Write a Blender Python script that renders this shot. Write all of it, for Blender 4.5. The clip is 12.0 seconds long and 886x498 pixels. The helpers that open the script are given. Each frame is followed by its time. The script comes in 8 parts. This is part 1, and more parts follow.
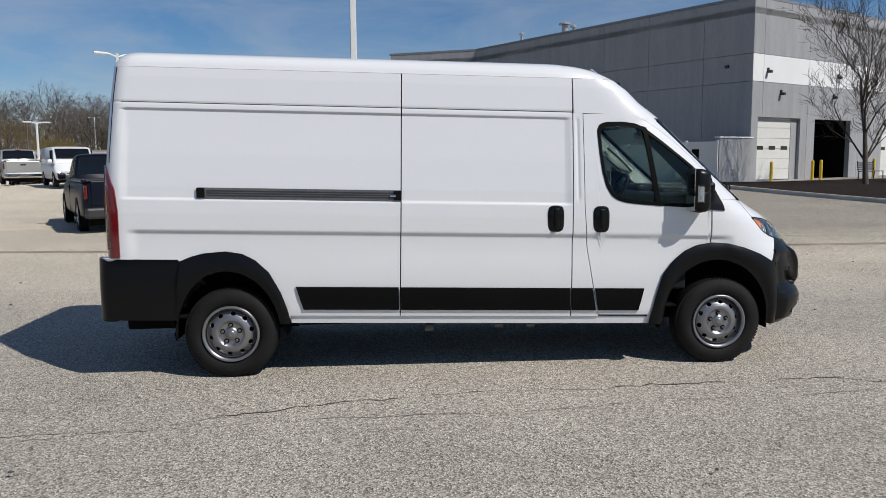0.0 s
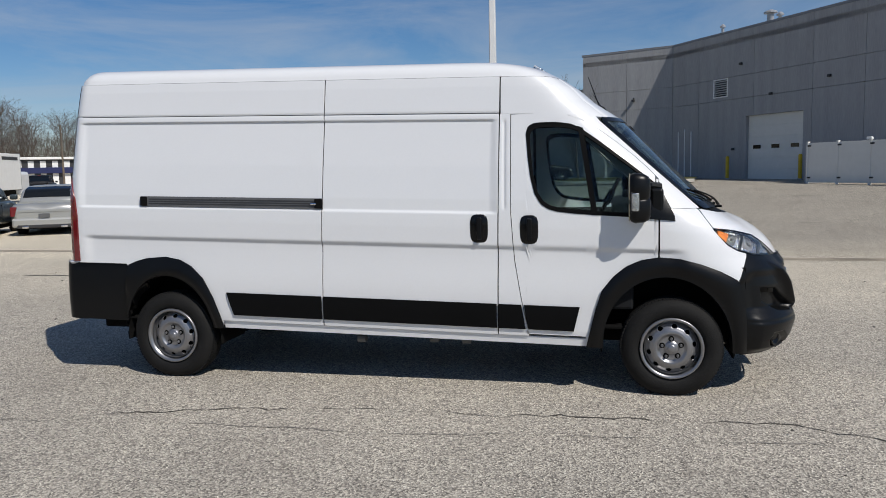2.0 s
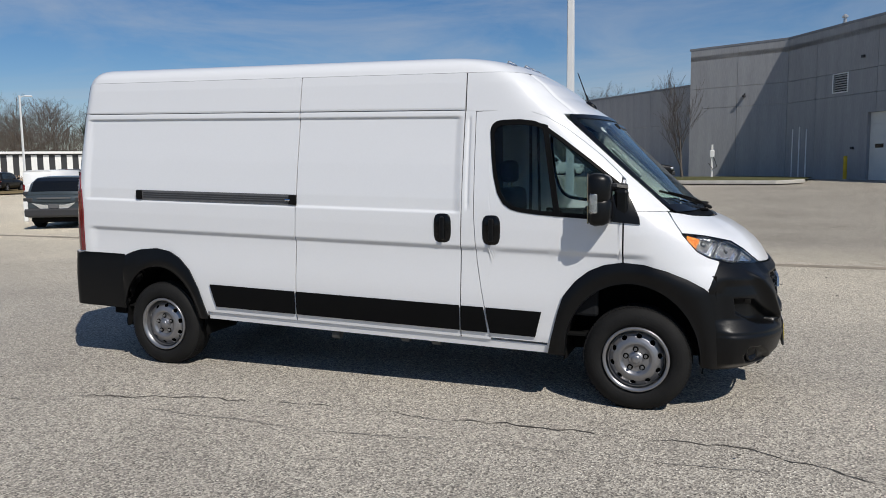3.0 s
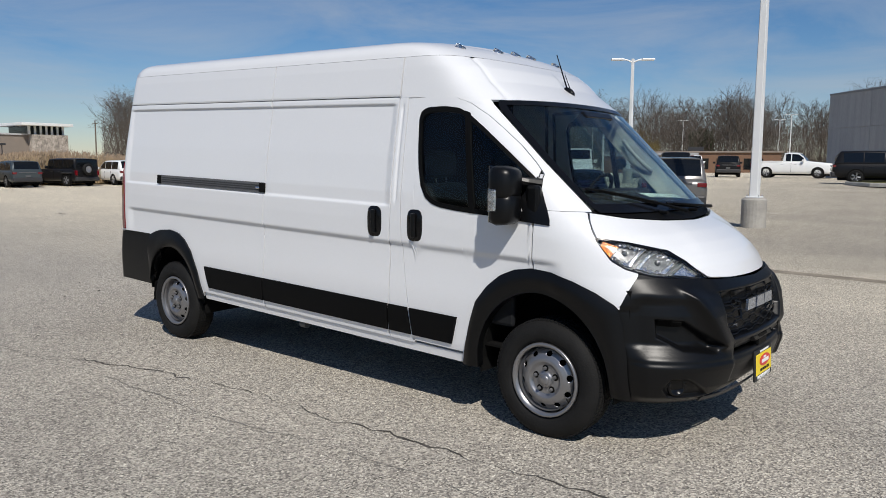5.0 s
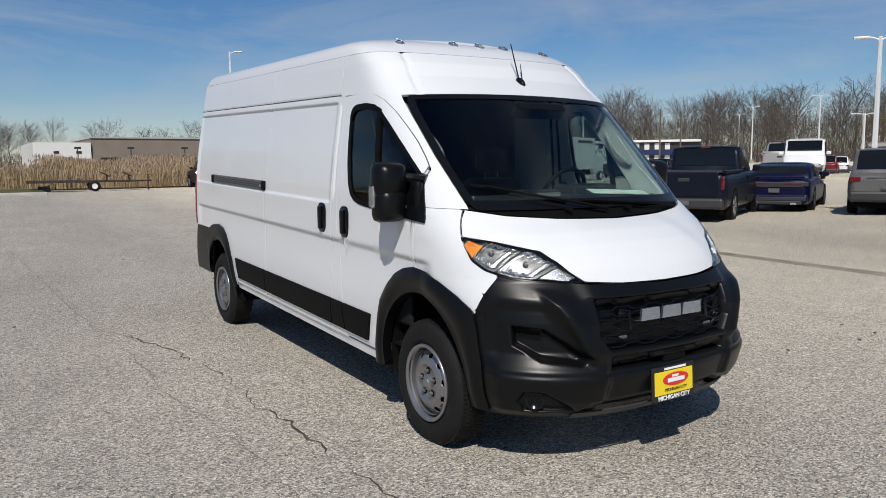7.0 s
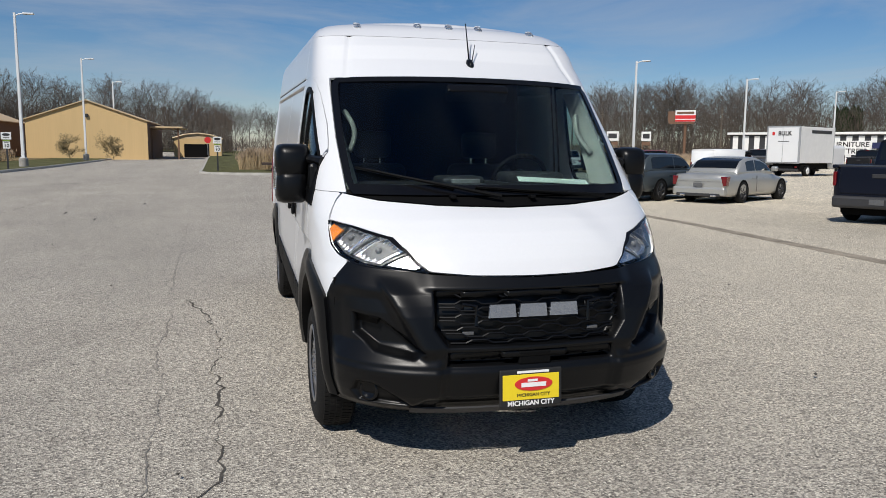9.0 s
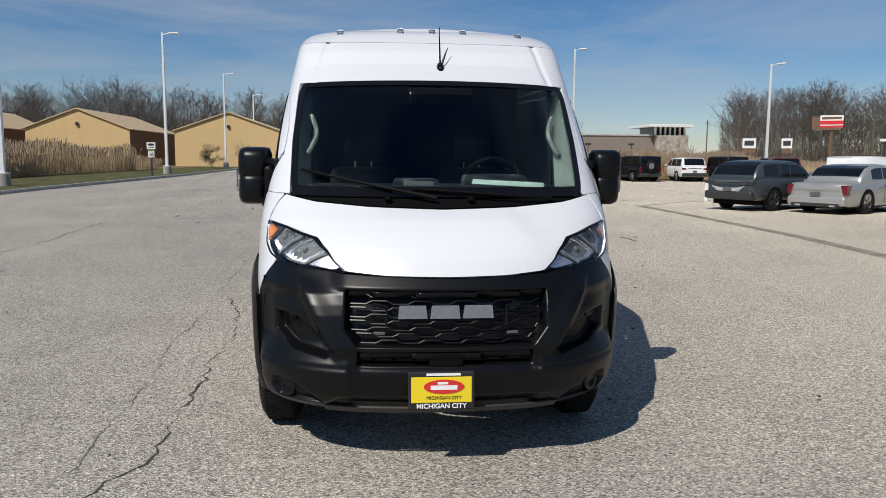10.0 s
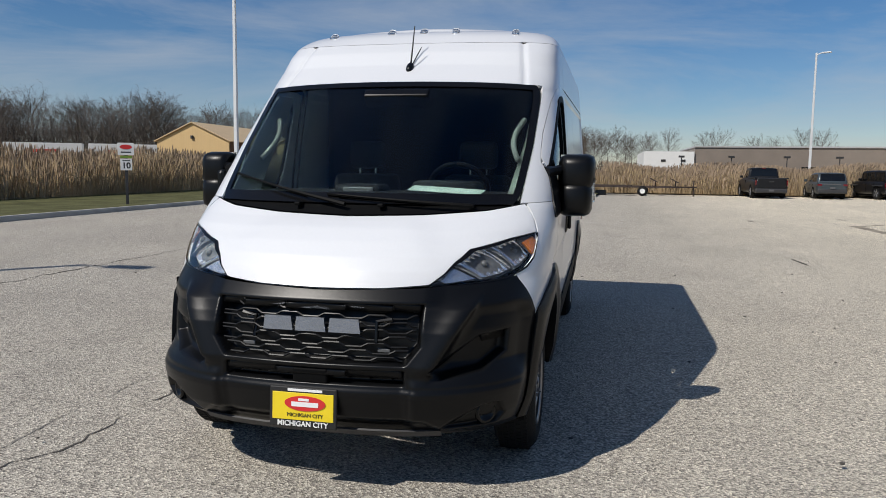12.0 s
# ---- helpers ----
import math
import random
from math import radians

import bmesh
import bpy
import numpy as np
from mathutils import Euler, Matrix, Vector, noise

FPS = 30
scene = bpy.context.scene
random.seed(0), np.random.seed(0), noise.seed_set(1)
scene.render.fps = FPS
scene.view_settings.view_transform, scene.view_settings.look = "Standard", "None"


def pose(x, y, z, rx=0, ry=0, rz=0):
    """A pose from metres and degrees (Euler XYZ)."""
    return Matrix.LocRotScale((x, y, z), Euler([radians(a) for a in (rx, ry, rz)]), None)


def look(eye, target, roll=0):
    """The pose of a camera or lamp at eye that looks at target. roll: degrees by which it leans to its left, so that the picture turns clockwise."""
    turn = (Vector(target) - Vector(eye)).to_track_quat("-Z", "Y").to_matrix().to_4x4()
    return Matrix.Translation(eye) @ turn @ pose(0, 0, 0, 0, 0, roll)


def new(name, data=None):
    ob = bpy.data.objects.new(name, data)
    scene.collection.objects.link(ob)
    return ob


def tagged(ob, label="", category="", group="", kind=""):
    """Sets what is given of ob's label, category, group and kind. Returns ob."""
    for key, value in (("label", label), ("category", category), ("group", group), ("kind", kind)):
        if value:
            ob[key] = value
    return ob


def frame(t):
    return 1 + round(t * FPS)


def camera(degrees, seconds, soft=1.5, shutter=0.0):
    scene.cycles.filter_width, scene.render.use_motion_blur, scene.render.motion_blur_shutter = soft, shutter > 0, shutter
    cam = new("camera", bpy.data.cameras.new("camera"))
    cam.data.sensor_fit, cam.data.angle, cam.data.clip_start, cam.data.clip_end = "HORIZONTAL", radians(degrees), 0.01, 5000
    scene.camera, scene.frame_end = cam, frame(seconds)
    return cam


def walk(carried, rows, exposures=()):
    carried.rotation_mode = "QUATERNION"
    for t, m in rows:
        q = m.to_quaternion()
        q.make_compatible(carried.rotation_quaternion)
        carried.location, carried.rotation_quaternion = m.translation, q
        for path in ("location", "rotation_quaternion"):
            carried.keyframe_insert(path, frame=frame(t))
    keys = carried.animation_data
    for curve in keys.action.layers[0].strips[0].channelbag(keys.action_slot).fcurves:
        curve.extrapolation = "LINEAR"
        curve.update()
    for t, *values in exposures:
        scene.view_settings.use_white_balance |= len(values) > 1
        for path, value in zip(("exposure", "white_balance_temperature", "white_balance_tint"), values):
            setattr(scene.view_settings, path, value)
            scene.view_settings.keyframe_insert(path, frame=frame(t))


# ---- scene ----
cam = camera(61.0, 12.0, soft=0.9)
PATH = [
    (0, (-0.79, -7.017, 1.684), (-0.632, -5.037, 1.454), -0.5),
    (0.5, (-0.134, -6.953, 1.661), (-0.151, -4.966, 1.434), -0.8),
    (1, (0.422, -6.843, 1.659), (0.271, -4.861, 1.434), -1.2),
    (1.5, (0.98, -6.734, 1.663), (0.696, -4.766, 1.448), -1.4),
    (2, (1.542, -6.598, 1.666), (1.121, -4.654, 1.456), -1.3),
    (2.5, (2.088, -6.439, 1.669), (1.527, -4.531, 1.461), -1.1),
    (3, (2.579, -6.201, 1.658), (1.876, -4.341, 1.444), -0.7),
    (5, (4.334, -4.812, 1.619), (3.08, -3.271, 1.395), 0.4),
    (5.5, (4.696, -4.385, 1.603), (3.322, -2.949, 1.382), 0.3),
    (6, (5.077, -3.99, 1.595), (3.593, -2.668, 1.378), -0.0),
    (6.5, (5.378, -3.594, 1.596), (3.794, -2.393, 1.373), -0.4),
    (7, (5.685, -3.199, 1.609), (4.009, -2.132, 1.379), -0.5),
    (9, (6.392, -1.387, 1.578), (4.477, -0.87, 1.319), 0.5),
    (9.5, (6.54, -0.857, 1.571), (4.588, -0.503, 1.32), 0.3),
    (10, (6.589, -0.336, 1.549), (4.612, -0.155, 1.31), 0.4),
    (10.5, (6.571, 0.151, 1.547), (4.583, 0.158, 1.323), 0.5),
    (11.0, (6.489, 0.581, 1.548), (4.507, 0.427, 1.333), 0.85),
    (11.5, (6.347, 0.975, 1.539), (4.381, 0.671, 1.333), 0.67),
    (12.0, (6.177, 1.323, 1.511), (4.232, 0.908, 1.303), 0.69),
]
walk(cam, [(t, look(eye, target, roll)) for t, eye, target, roll in PATH], exposures=((0.0, -0.15), (12.0, -0.15)))

# ---- world, sun ----
SUN_DIR = Vector((0.97, -0.78, 1.36)).normalized()
world = bpy.data.worlds.new("sky_world")
scene.world = world
world.use_nodes = True
wn = world.node_tree
bg = wn.nodes["Background"]
sky = wn.nodes.new("ShaderNodeTexSky")
sky.sky_type = "NISHITA"
sky.sun_disc = False
sky.sun_elevation = math.asin(SUN_DIR.z)
sky.sun_rotation = math.atan2(SUN_DIR.x, SUN_DIR.y)
sky.air_density, sky.dust_density, sky.ozone_density = 1.0, 0.0, 5.0
# thin streaked cloud over the clear sky
coord = wn.nodes.new("ShaderNodeTexCoord")
stretch = wn.nodes.new("ShaderNodeMapping")
stretch.inputs["Scale"].default_value = (1.3, 1.3, 7.0)
stretch.inputs["Rotation"].default_value = (0.10, 0.06, 0.0)
wisps = wn.nodes.new("ShaderNodeTexNoise")
wisps.inputs["Scale"].default_value = 1.9
wisps.inputs["Detail"].default_value = 7
wisps.inputs["Roughness"].default_value = 0.62
wisps.inputs["Distortion"].default_value = 0.6
cover = wn.nodes.new("ShaderNodeMapRange")
cover.inputs[1].default_value, cover.inputs[2].default_value = 0.40, 0.74
cover.inputs[3].default_value, cover.inputs[4].default_value = 0.0, 0.50
veil = wn.nodes.new("ShaderNodeMixRGB")
veil.inputs[2].default_value = (6.6, 7.0, 7.6, 1)
wn.links.new(coord.outputs["Generated"], stretch.inputs[0])
wn.links.new(stretch.outputs[0], wisps.inputs["Vector"])
wn.links.new(wisps.outputs[0], cover.inputs[0])
wn.links.new(cover.outputs[0], veil.inputs[0])
deep = wn.nodes.new("ShaderNodeHueSaturation")
deep.inputs["Saturation"].default_value = 1.22
wn.links.new(sky.outputs[0], deep.inputs["Color"])
hue = wn.nodes.new("ShaderNodeMixRGB")
hue.blend_type = "MULTIPLY"
hue.inputs[0].default_value = 1.0
hue.inputs[2].default_value = (1.0, 0.975, 1.035, 1)
wn.links.new(deep.outputs[0], hue.inputs[1])
wn.links.new(hue.outputs[0], veil.inputs[1])
wn.links.new(veil.outputs[0], bg.inputs[0])
bg.inputs[1].default_value = 0.077
sun = new("sun", bpy.data.lights.new("sun", "SUN"))
sun.data.energy, sun.data.angle, sun.data.color = 4.6, radians(0.53), (1.0, 0.95, 0.88)
sun.matrix_world = look((0, 0, 30), Vector((0, 0, 30)) - SUN_DIR)
# ---- materials ----
def mk(name, base, rough=0.6, metal=0.0, var=0.12, scale=3.0, bump=0.0, bscale=60.0, coat=0.0, spec=0.5, vscale=(1, 1, 1)):
    """Principled surface with colour variation at two scales and fine relief, in object space."""
    m = bpy.data.materials.new(name)
    m.use_nodes = True
    nt = m.node_tree
    b = nt.nodes["Principled BSDF"]
    b.inputs["Roughness"].default_value, b.inputs["Metallic"].default_value = rough, metal
    b.inputs["Coat Weight"].default_value = coat
    b.inputs["Coat Roughness"].default_value = 0.04
    b.inputs["Specular IOR Level"].default_value = spec
    tc = nt.nodes.new("ShaderNodeTexCoord")
    mp = nt.nodes.new("ShaderNodeMapping")
    mp.inputs["Scale"].default_value = vscale
    nt.links.new(tc.outputs["Object"], mp.inputs[0])
    big, fine = nt.nodes.new("ShaderNodeTexNoise"), nt.nodes.new("ShaderNodeTexNoise")
    big.inputs["Scale"].default_value, big.inputs["Detail"].default_value = scale, 5
    fine.inputs["Scale"].default_value, fine.inputs["Detail"].default_value = bscale, 4
    for n in (big, fine):
        nt.links.new(mp.outputs[0], n.inputs["Vector"])
    mix = nt.nodes.new("ShaderNodeMath")
    mix.operation = "ADD"
    nt.links.new(big.outputs[0], mix.inputs[0])
    nt.links.new(fine.outputs[0], mix.inputs[1])
    mr = nt.nodes.new("ShaderNodeMapRange")
    mr.inputs[1].default_value, mr.inputs[2].default_value = 0.7, 1.3
    nt.links.new(mix.outputs[0], mr.inputs[0])
    cm = nt.nodes.new("ShaderNodeMixRGB")
    cm.inputs[1].default_value = (*[c * (1 - var) for c in base], 1)
    cm.inputs[2].default_value = (*[min(1, c * (1 + var)) for c in base], 1)
    nt.links.new(mr.outputs[0], cm.inputs[0])
    nt.links.new(cm.outputs[0], b.inputs["Base Color"])
    if bump:
        bp = nt.nodes.new("ShaderNodeBump")
        bp.inputs["Strength"].default_value, bp.inputs["Distance"].default_value = bump, 0.01
        nt.links.new(fine.outputs[0], bp.inputs["Height"])
        nt.links.new(bp.outputs[0], b.inputs["Normal"])
    return m


def glassy(name, tint=(0.9, 0.95, 0.93), rough=0.0, ior=1.45):
    m = bpy.data.materials.new(name)
    m.use_nodes = True
    b = m.node_tree.nodes["Principled BSDF"]
    b.inputs["Base Color"].default_value = (*tint, 1)
    b.inputs["Roughness"].default_value = rough
    b.inputs["Transmission Weight"].default_value = 1.0
    b.inputs["IOR"].default_value = ior
    return m


def lamp_lens(name, base):
    m = mk(name, base, 0.15, var=0.05, coat=1.0)
    return m


paint_white = mk("paint_white", (0.715, 0.725, 0.738), 0.30, var=0.012, scale=0.7, coat=0.6)
plastic_black = mk("plastic_black", (0.0033, 0.0035, 0.0040), 0.34, var=0.15, bump=0.04, bscale=420, spec=0.26)
gloss_black = mk("gloss_black", (0.004, 0.004, 0.0045), 0.20, var=0.1, spec=0.3)
trim_black = mk("trim_black", (0.0045, 0.0046, 0.0048), 0.55, var=0.15, bump=0.05, bscale=300, spec=0.07)
void_black = mk("void_black", (0.006, 0.006, 0.006), 0.9, var=0.1, spec=0.1)
rubber = mk("tyre_rubber", (0.0095, 0.0094, 0.0093), 0.75, var=0.3, scale=9, bump=0.3, bscale=130, spec=0.22)
lamp_bezel = mk("lamp_bezel", (0.075, 0.08, 0.085), 0.3, var=0.1)
lamp_dark = mk("lamp_dark", (0.03, 0.03, 0.032), 0.5, var=0.1)
steel_wheel = mk("wheel_silver", (0.27, 0.27, 0.28), 0.33, metal=0.75, var=0.08, scale=14, bump=0.03, bscale=200)
chrome = mk("chrome", (0.75, 0.76, 0.78), 0.12, metal=1.0, var=0.03)
rail_grey = mk("rail_grey", (0.10, 0.102, 0.105), 0.45, var=0.15, scale=20)
amber = lamp_lens("amber_lens", (0.36, 0.105, 0.008))
red_lens = lamp_lens("red_lens", (0.135, 0.003, 0.007))
clear_lens = glassy("clear_lens", (0.96, 0.97, 0.97), ior=1.32)
lamp_chrome = mk("lamp_reflector", (0.72, 0.73, 0.74), 0.24, metal=0.95, var=0.25, scale=18, bump=0.10, bscale=60)
glass_van = glassy("van_glass", (0.50, 0.60, 0.60), ior=1.30)
glass_side = glassy("side_glass", (0.42, 0.52, 0.52), ior=1.30)
glass_car = mk("tinted_car_glass", (0.006, 0.007, 0.008), 0.06, var=0.05, coat=0.15, spec=0.35)
cabin_dark = mk("cabin_plastic", (0.012, 0.013, 0.0145), 0.8, var=0.15, bump=0.1, bscale=250, spec=0.15)
cabin_pale = mk("cabin_trim_pale", (0.15, 0.165, 0.15), 0.7, var=0.06)
seat_cloth = mk("seat_cloth", (0.010, 0.0105, 0.012), 0.95, var=0.3, bump=0.3, bscale=320)
paper = mk("paper", (0.34, 0.41, 0.38), 0.8, var=0.03)
plate_yellow = mk("plate_yellow", (0.82, 0.62, 0.02), 0.4, var=0.03)
plate_red = mk("plate_red", (0.62, 0.03, 0.03), 0.4, var=0.03)
ink_white = mk("ink_white", (0.82, 0.82, 0.80), 0.6, var=0.03)
ink_black = mk("ink_black", (0.012, 0.012, 0.012), 0.6, var=0.1)
emblem_silver = mk("emblem_silver", (0.40, 0.45, 0.54), 0.22, metal=0.9, var=0.05)


# ---- building helpers ----
def mesh_of(name, verts, faces, mats, smooth=False, idx=None):
    me = bpy.data.meshes.new(name)
    me.from_pydata([tuple(v) for v in verts], [], faces)
    for m in (mats if isinstance(mats, (list, tuple)) else [mats]):
        me.materials.append(m)
    if idx is not None:
        me.polygons.foreach_set("material_index", idx)
    if smooth:
        me.polygons.foreach_set("use_smooth", [True] * len(faces))
    me.update()
    return me


def put(name, me, parent=None, label="", m=None):
    ob = new(name, me)
    if parent is not None:
        ob.parent = parent
    if m is not None:
        ob.matrix_basis = m
    if label:
        tagged(ob, label=label)
    return ob


def part(name, bm, mat, parent, label="", smooth=False, m=None):
    """Link a bmesh as one mesh object under a thing or a part."""
    me = bpy.data.meshes.new(name)
    bm.to_mesh(me)
    bm.free()
    for x in (mat if isinstance(mat, (list, tuple)) else [mat]):
        me.materials.append(x)
    if smooth:
        me.polygons.foreach_set("use_smooth", [True] * len(me.polygons))
    return put(name, me, parent, label, m)


def thing(name, label, category, group="", at=(0, 0, 0), turn=0.0, kind=""):
    ob = new(name)
    ob.matrix_basis = pose(*at, 0, 0, turn)
    ob.empty_display_size = 0.2
    return tagged(ob, label, category, group, kind)


def add_box(bm, x0, x1, y0, y1, z0, z1, bevel=0.0, m=None, idx=0):
    mat = Matrix.LocRotScale(((x0 + x1) / 2, (y0 + y1) / 2, (z0 + z1) / 2), None, (x1 - x0, y1 - y0, z1 - z0))
    r = bmesh.ops.create_cube(bm, size=1, matrix=(m @ mat) if m else mat)
    vs = r["verts"]
    fs = list({f for v in vs for f in v.link_faces})
    for f in fs:
        f.material_index = idx
    if bevel:
        es = list({e for v in vs for e in v.link_edges})
        bmesh.ops.bevel(bm, geom=es, offset=bevel, segments=2, profile=0.5, affect="EDGES", material=idx)
    return bm


def boxm(x0, x1, y0, y1, z0, z1, bevel=0.0, m=None):
    return add_box(bmesh.new(), x0, x1, y0, y1, z0, z1, bevel, m)


def add_tube(bm, pts, radii, sides=8, cap=True):
    """A tube along points with a radius at each."""
    rings = []
    n = len(pts)
    pts = [Vector(p) for p in pts]
    for i, p in enumerate(pts):
        d = (pts[min(i + 1, n - 1)] - pts[max(i - 1, 0)]).normalized()
        a = d.orthogonal().normalized()
        if abs(d.z) < 0.95:
            a = d.cross(Vector((0, 0, 1))).normalized()
        b = d.cross(a)
        r = radii[i] if isinstance(radii, (list, tuple)) else radii
        rings.append([bm.verts.new(p + a * (r * math.cos(2 * math.pi * k / sides)) + b * (r * math.sin(2 * math.pi * k / sides))) for k in range(sides)])
    for r0, r1 in zip(rings, rings[1:]):
        for k in range(sides):
            bm.faces.new((r0[k], r0[(k + 1) % sides], r1[(k + 1) % sides], r1[k]))
    if cap:
        bm.faces.new(rings[0][::-1])
        bm.faces.new(rings[-1])
    return bm


def tube(pts, radii, sides=8):
    return add_tube(bmesh.new(), pts, radii, sides)


def lathe(profile, steps=48):
    """Turn a closed profile of (radius, y) about the y axis."""
    bm = bmesh.new()
    rings = []
    for k in range(steps):
        a = 2 * math.pi * k / steps
        rings.append([bm.verts.new((r * math.cos(a), y, r * math.sin(a))) for r, y in profile])
    n = len(profile)
    for k in range(steps):
        r0, r1 = rings[k], rings[(k + 1) % steps]
        for j in range(n - 1):
            if profile[j][0] < 1e-5 and profile[j + 1][0] < 1e-5:
                continue
            bm.faces.new((r0[j], r0[j + 1], r1[j + 1], r1[j]))
    bmesh.ops.remove_doubles(bm, verts=bm.verts, dist=1e-5)
    bmesh.ops.recalc_face_normals(bm, faces=bm.faces)
    return bm


def sheet(fn, nu, nv, thick, out):
    """Verts and faces of a skin fn(u, v) with a back at the given thickness; out(p) points outwards."""
    pts = [[Vector(fn(i / nu, j / nv)) for j in range(nv + 1)] for i in range(nu + 1)]
    verts, faces = [], []
    W = nv + 1
    back = []
    flip = None
    for i in range(nu + 1):
        for j in range(nv + 1):
            du = pts[min(i + 1, nu)][j] - pts[max(i - 1, 0)][j]
            dv = pts[i][min(j + 1, nv)] - pts[i][max(j - 1, 0)]
            n = du.cross(dv)
            if n.length < 1e-12:
                n = out(pts[i][j])
            n = n.normalized()
            s = 1 if n.dot(out(pts[i][j])) > 0 else -1
            if flip is None and i > 0 and j > 0:
                flip = s < 0
            verts.append(pts[i][j])
            back.append(pts[i][j] - n * (s * thick))
    for i in range(nu):
        for j in range(nv):
            q = (i * W + j, (i + 1) * W + j, (i + 1) * W + j + 1, i * W + j + 1)
            faces.append(q[::-1] if flip else q)
    if thick > 0:
        base = len(verts)
        verts += back
        for i in range(nu):
            for j in range(nv):
                q = (base + i * W + j, base + i * W + j + 1, base + (i + 1) * W + j + 1, base + (i + 1) * W + j)
                faces.append(q[::-1] if flip else q)
        loop = [i * W for i in range(nu + 1)] + [nu * W + j for j in range(1, nv + 1)] + [i * W + nv for i in range(nu - 1, -1, -1)] + [j for j in range(nv - 1, 0, -1)]
        r0 = len(verts)
        verts += [verts[k] for k in loop] + [verts[base + k] for k in loop]
        L = len(loop)
        for k in range(L):
            q = (r0 + k, r0 + L + k, r0 + L + (k + 1) % L, r0 + (k + 1) % L)
            faces.append(q[::-1] if flip else q)
    return verts, faces


def sheets(name, mat, parent, items, label="", smooth=True):
    """Several skins joined into one part."""
    V, F = [], []
    for it in items:
        v, f = sheet(*it)
        o = len(V)
        V += v
        F += [tuple(k + o for k in q) for q in f]
    return put(name, mesh_of(name, V, F, mat, smooth), parent, label)


def along(poly):
    """A function of 0..1 along a polyline of 2D points, by length."""
    P = [Vector(p) for p in poly]
    L = [0.0]
    for a, b in zip(P, P[1:]):
        L.append(L[-1] + (b - a).length)

    def f(u):
        d = u * L[-1]
        for k in range(len(P) - 1):
            if d <= L[k + 1] or k == len(P) - 2:
                t = (d - L[k]) / max(1e-9, L[k + 1] - L[k])
                return P[k].lerp(P[k + 1], min(1, max(0, t)))
    return f


def text_mesh(name, body, size, mat, parent, m, label="", bold=0.0):
    cu = bpy.data.curves.new(name, "FONT")
    cu.body, cu.size, cu.align_x, cu.align_y, cu.extrude, cu.offset = body, size, "CENTER", "CENTER", 0.0015, bold
    tmp = bpy.data.objects.new(name, cu)
    me = bpy.data.meshes.new_from_object(tmp)
    bpy.data.objects.remove(tmp)
    me.materials.clear()
    me.materials.append(mat)
    return put(name, me, parent, label, m)
# ---- the place: ground, kerbs, buildings ----
def table(v, t):
    for (a, p), (b, q) in zip(t, t[1:]):
        if v <= b:
            return p + (q - p) * max(0.0, (v - a) / (b - a))
    return t[-1][1]


def ease(a, b, v):
    t = min(1.0, max(0.0, (v - a) / (b - a)))
    return t * t * (3 - 2 * t)


def gz(x, y):
    """Height of the ground: level round the van, rising gently to the west and towards the building."""
    s = ease(2, 12, -y)
    west = table(-x, [(24, 0.0), (48, 0.12), (80, 0.16), (110, 0.30), (135, 1.0), (270, 2.4)])
    far = 0.9 * ease(52, 170, math.hypot(x, y))
    return s * west + (1 - s) * far - 0.030 + max(min(0.75, 0.03 * max(0.0, y - 10)) * ease(-15, 3, x), min(0.75, 0.03 * max(0.0, y - 10)) * ease(20, 31, y) * ease(-34, -19, x))


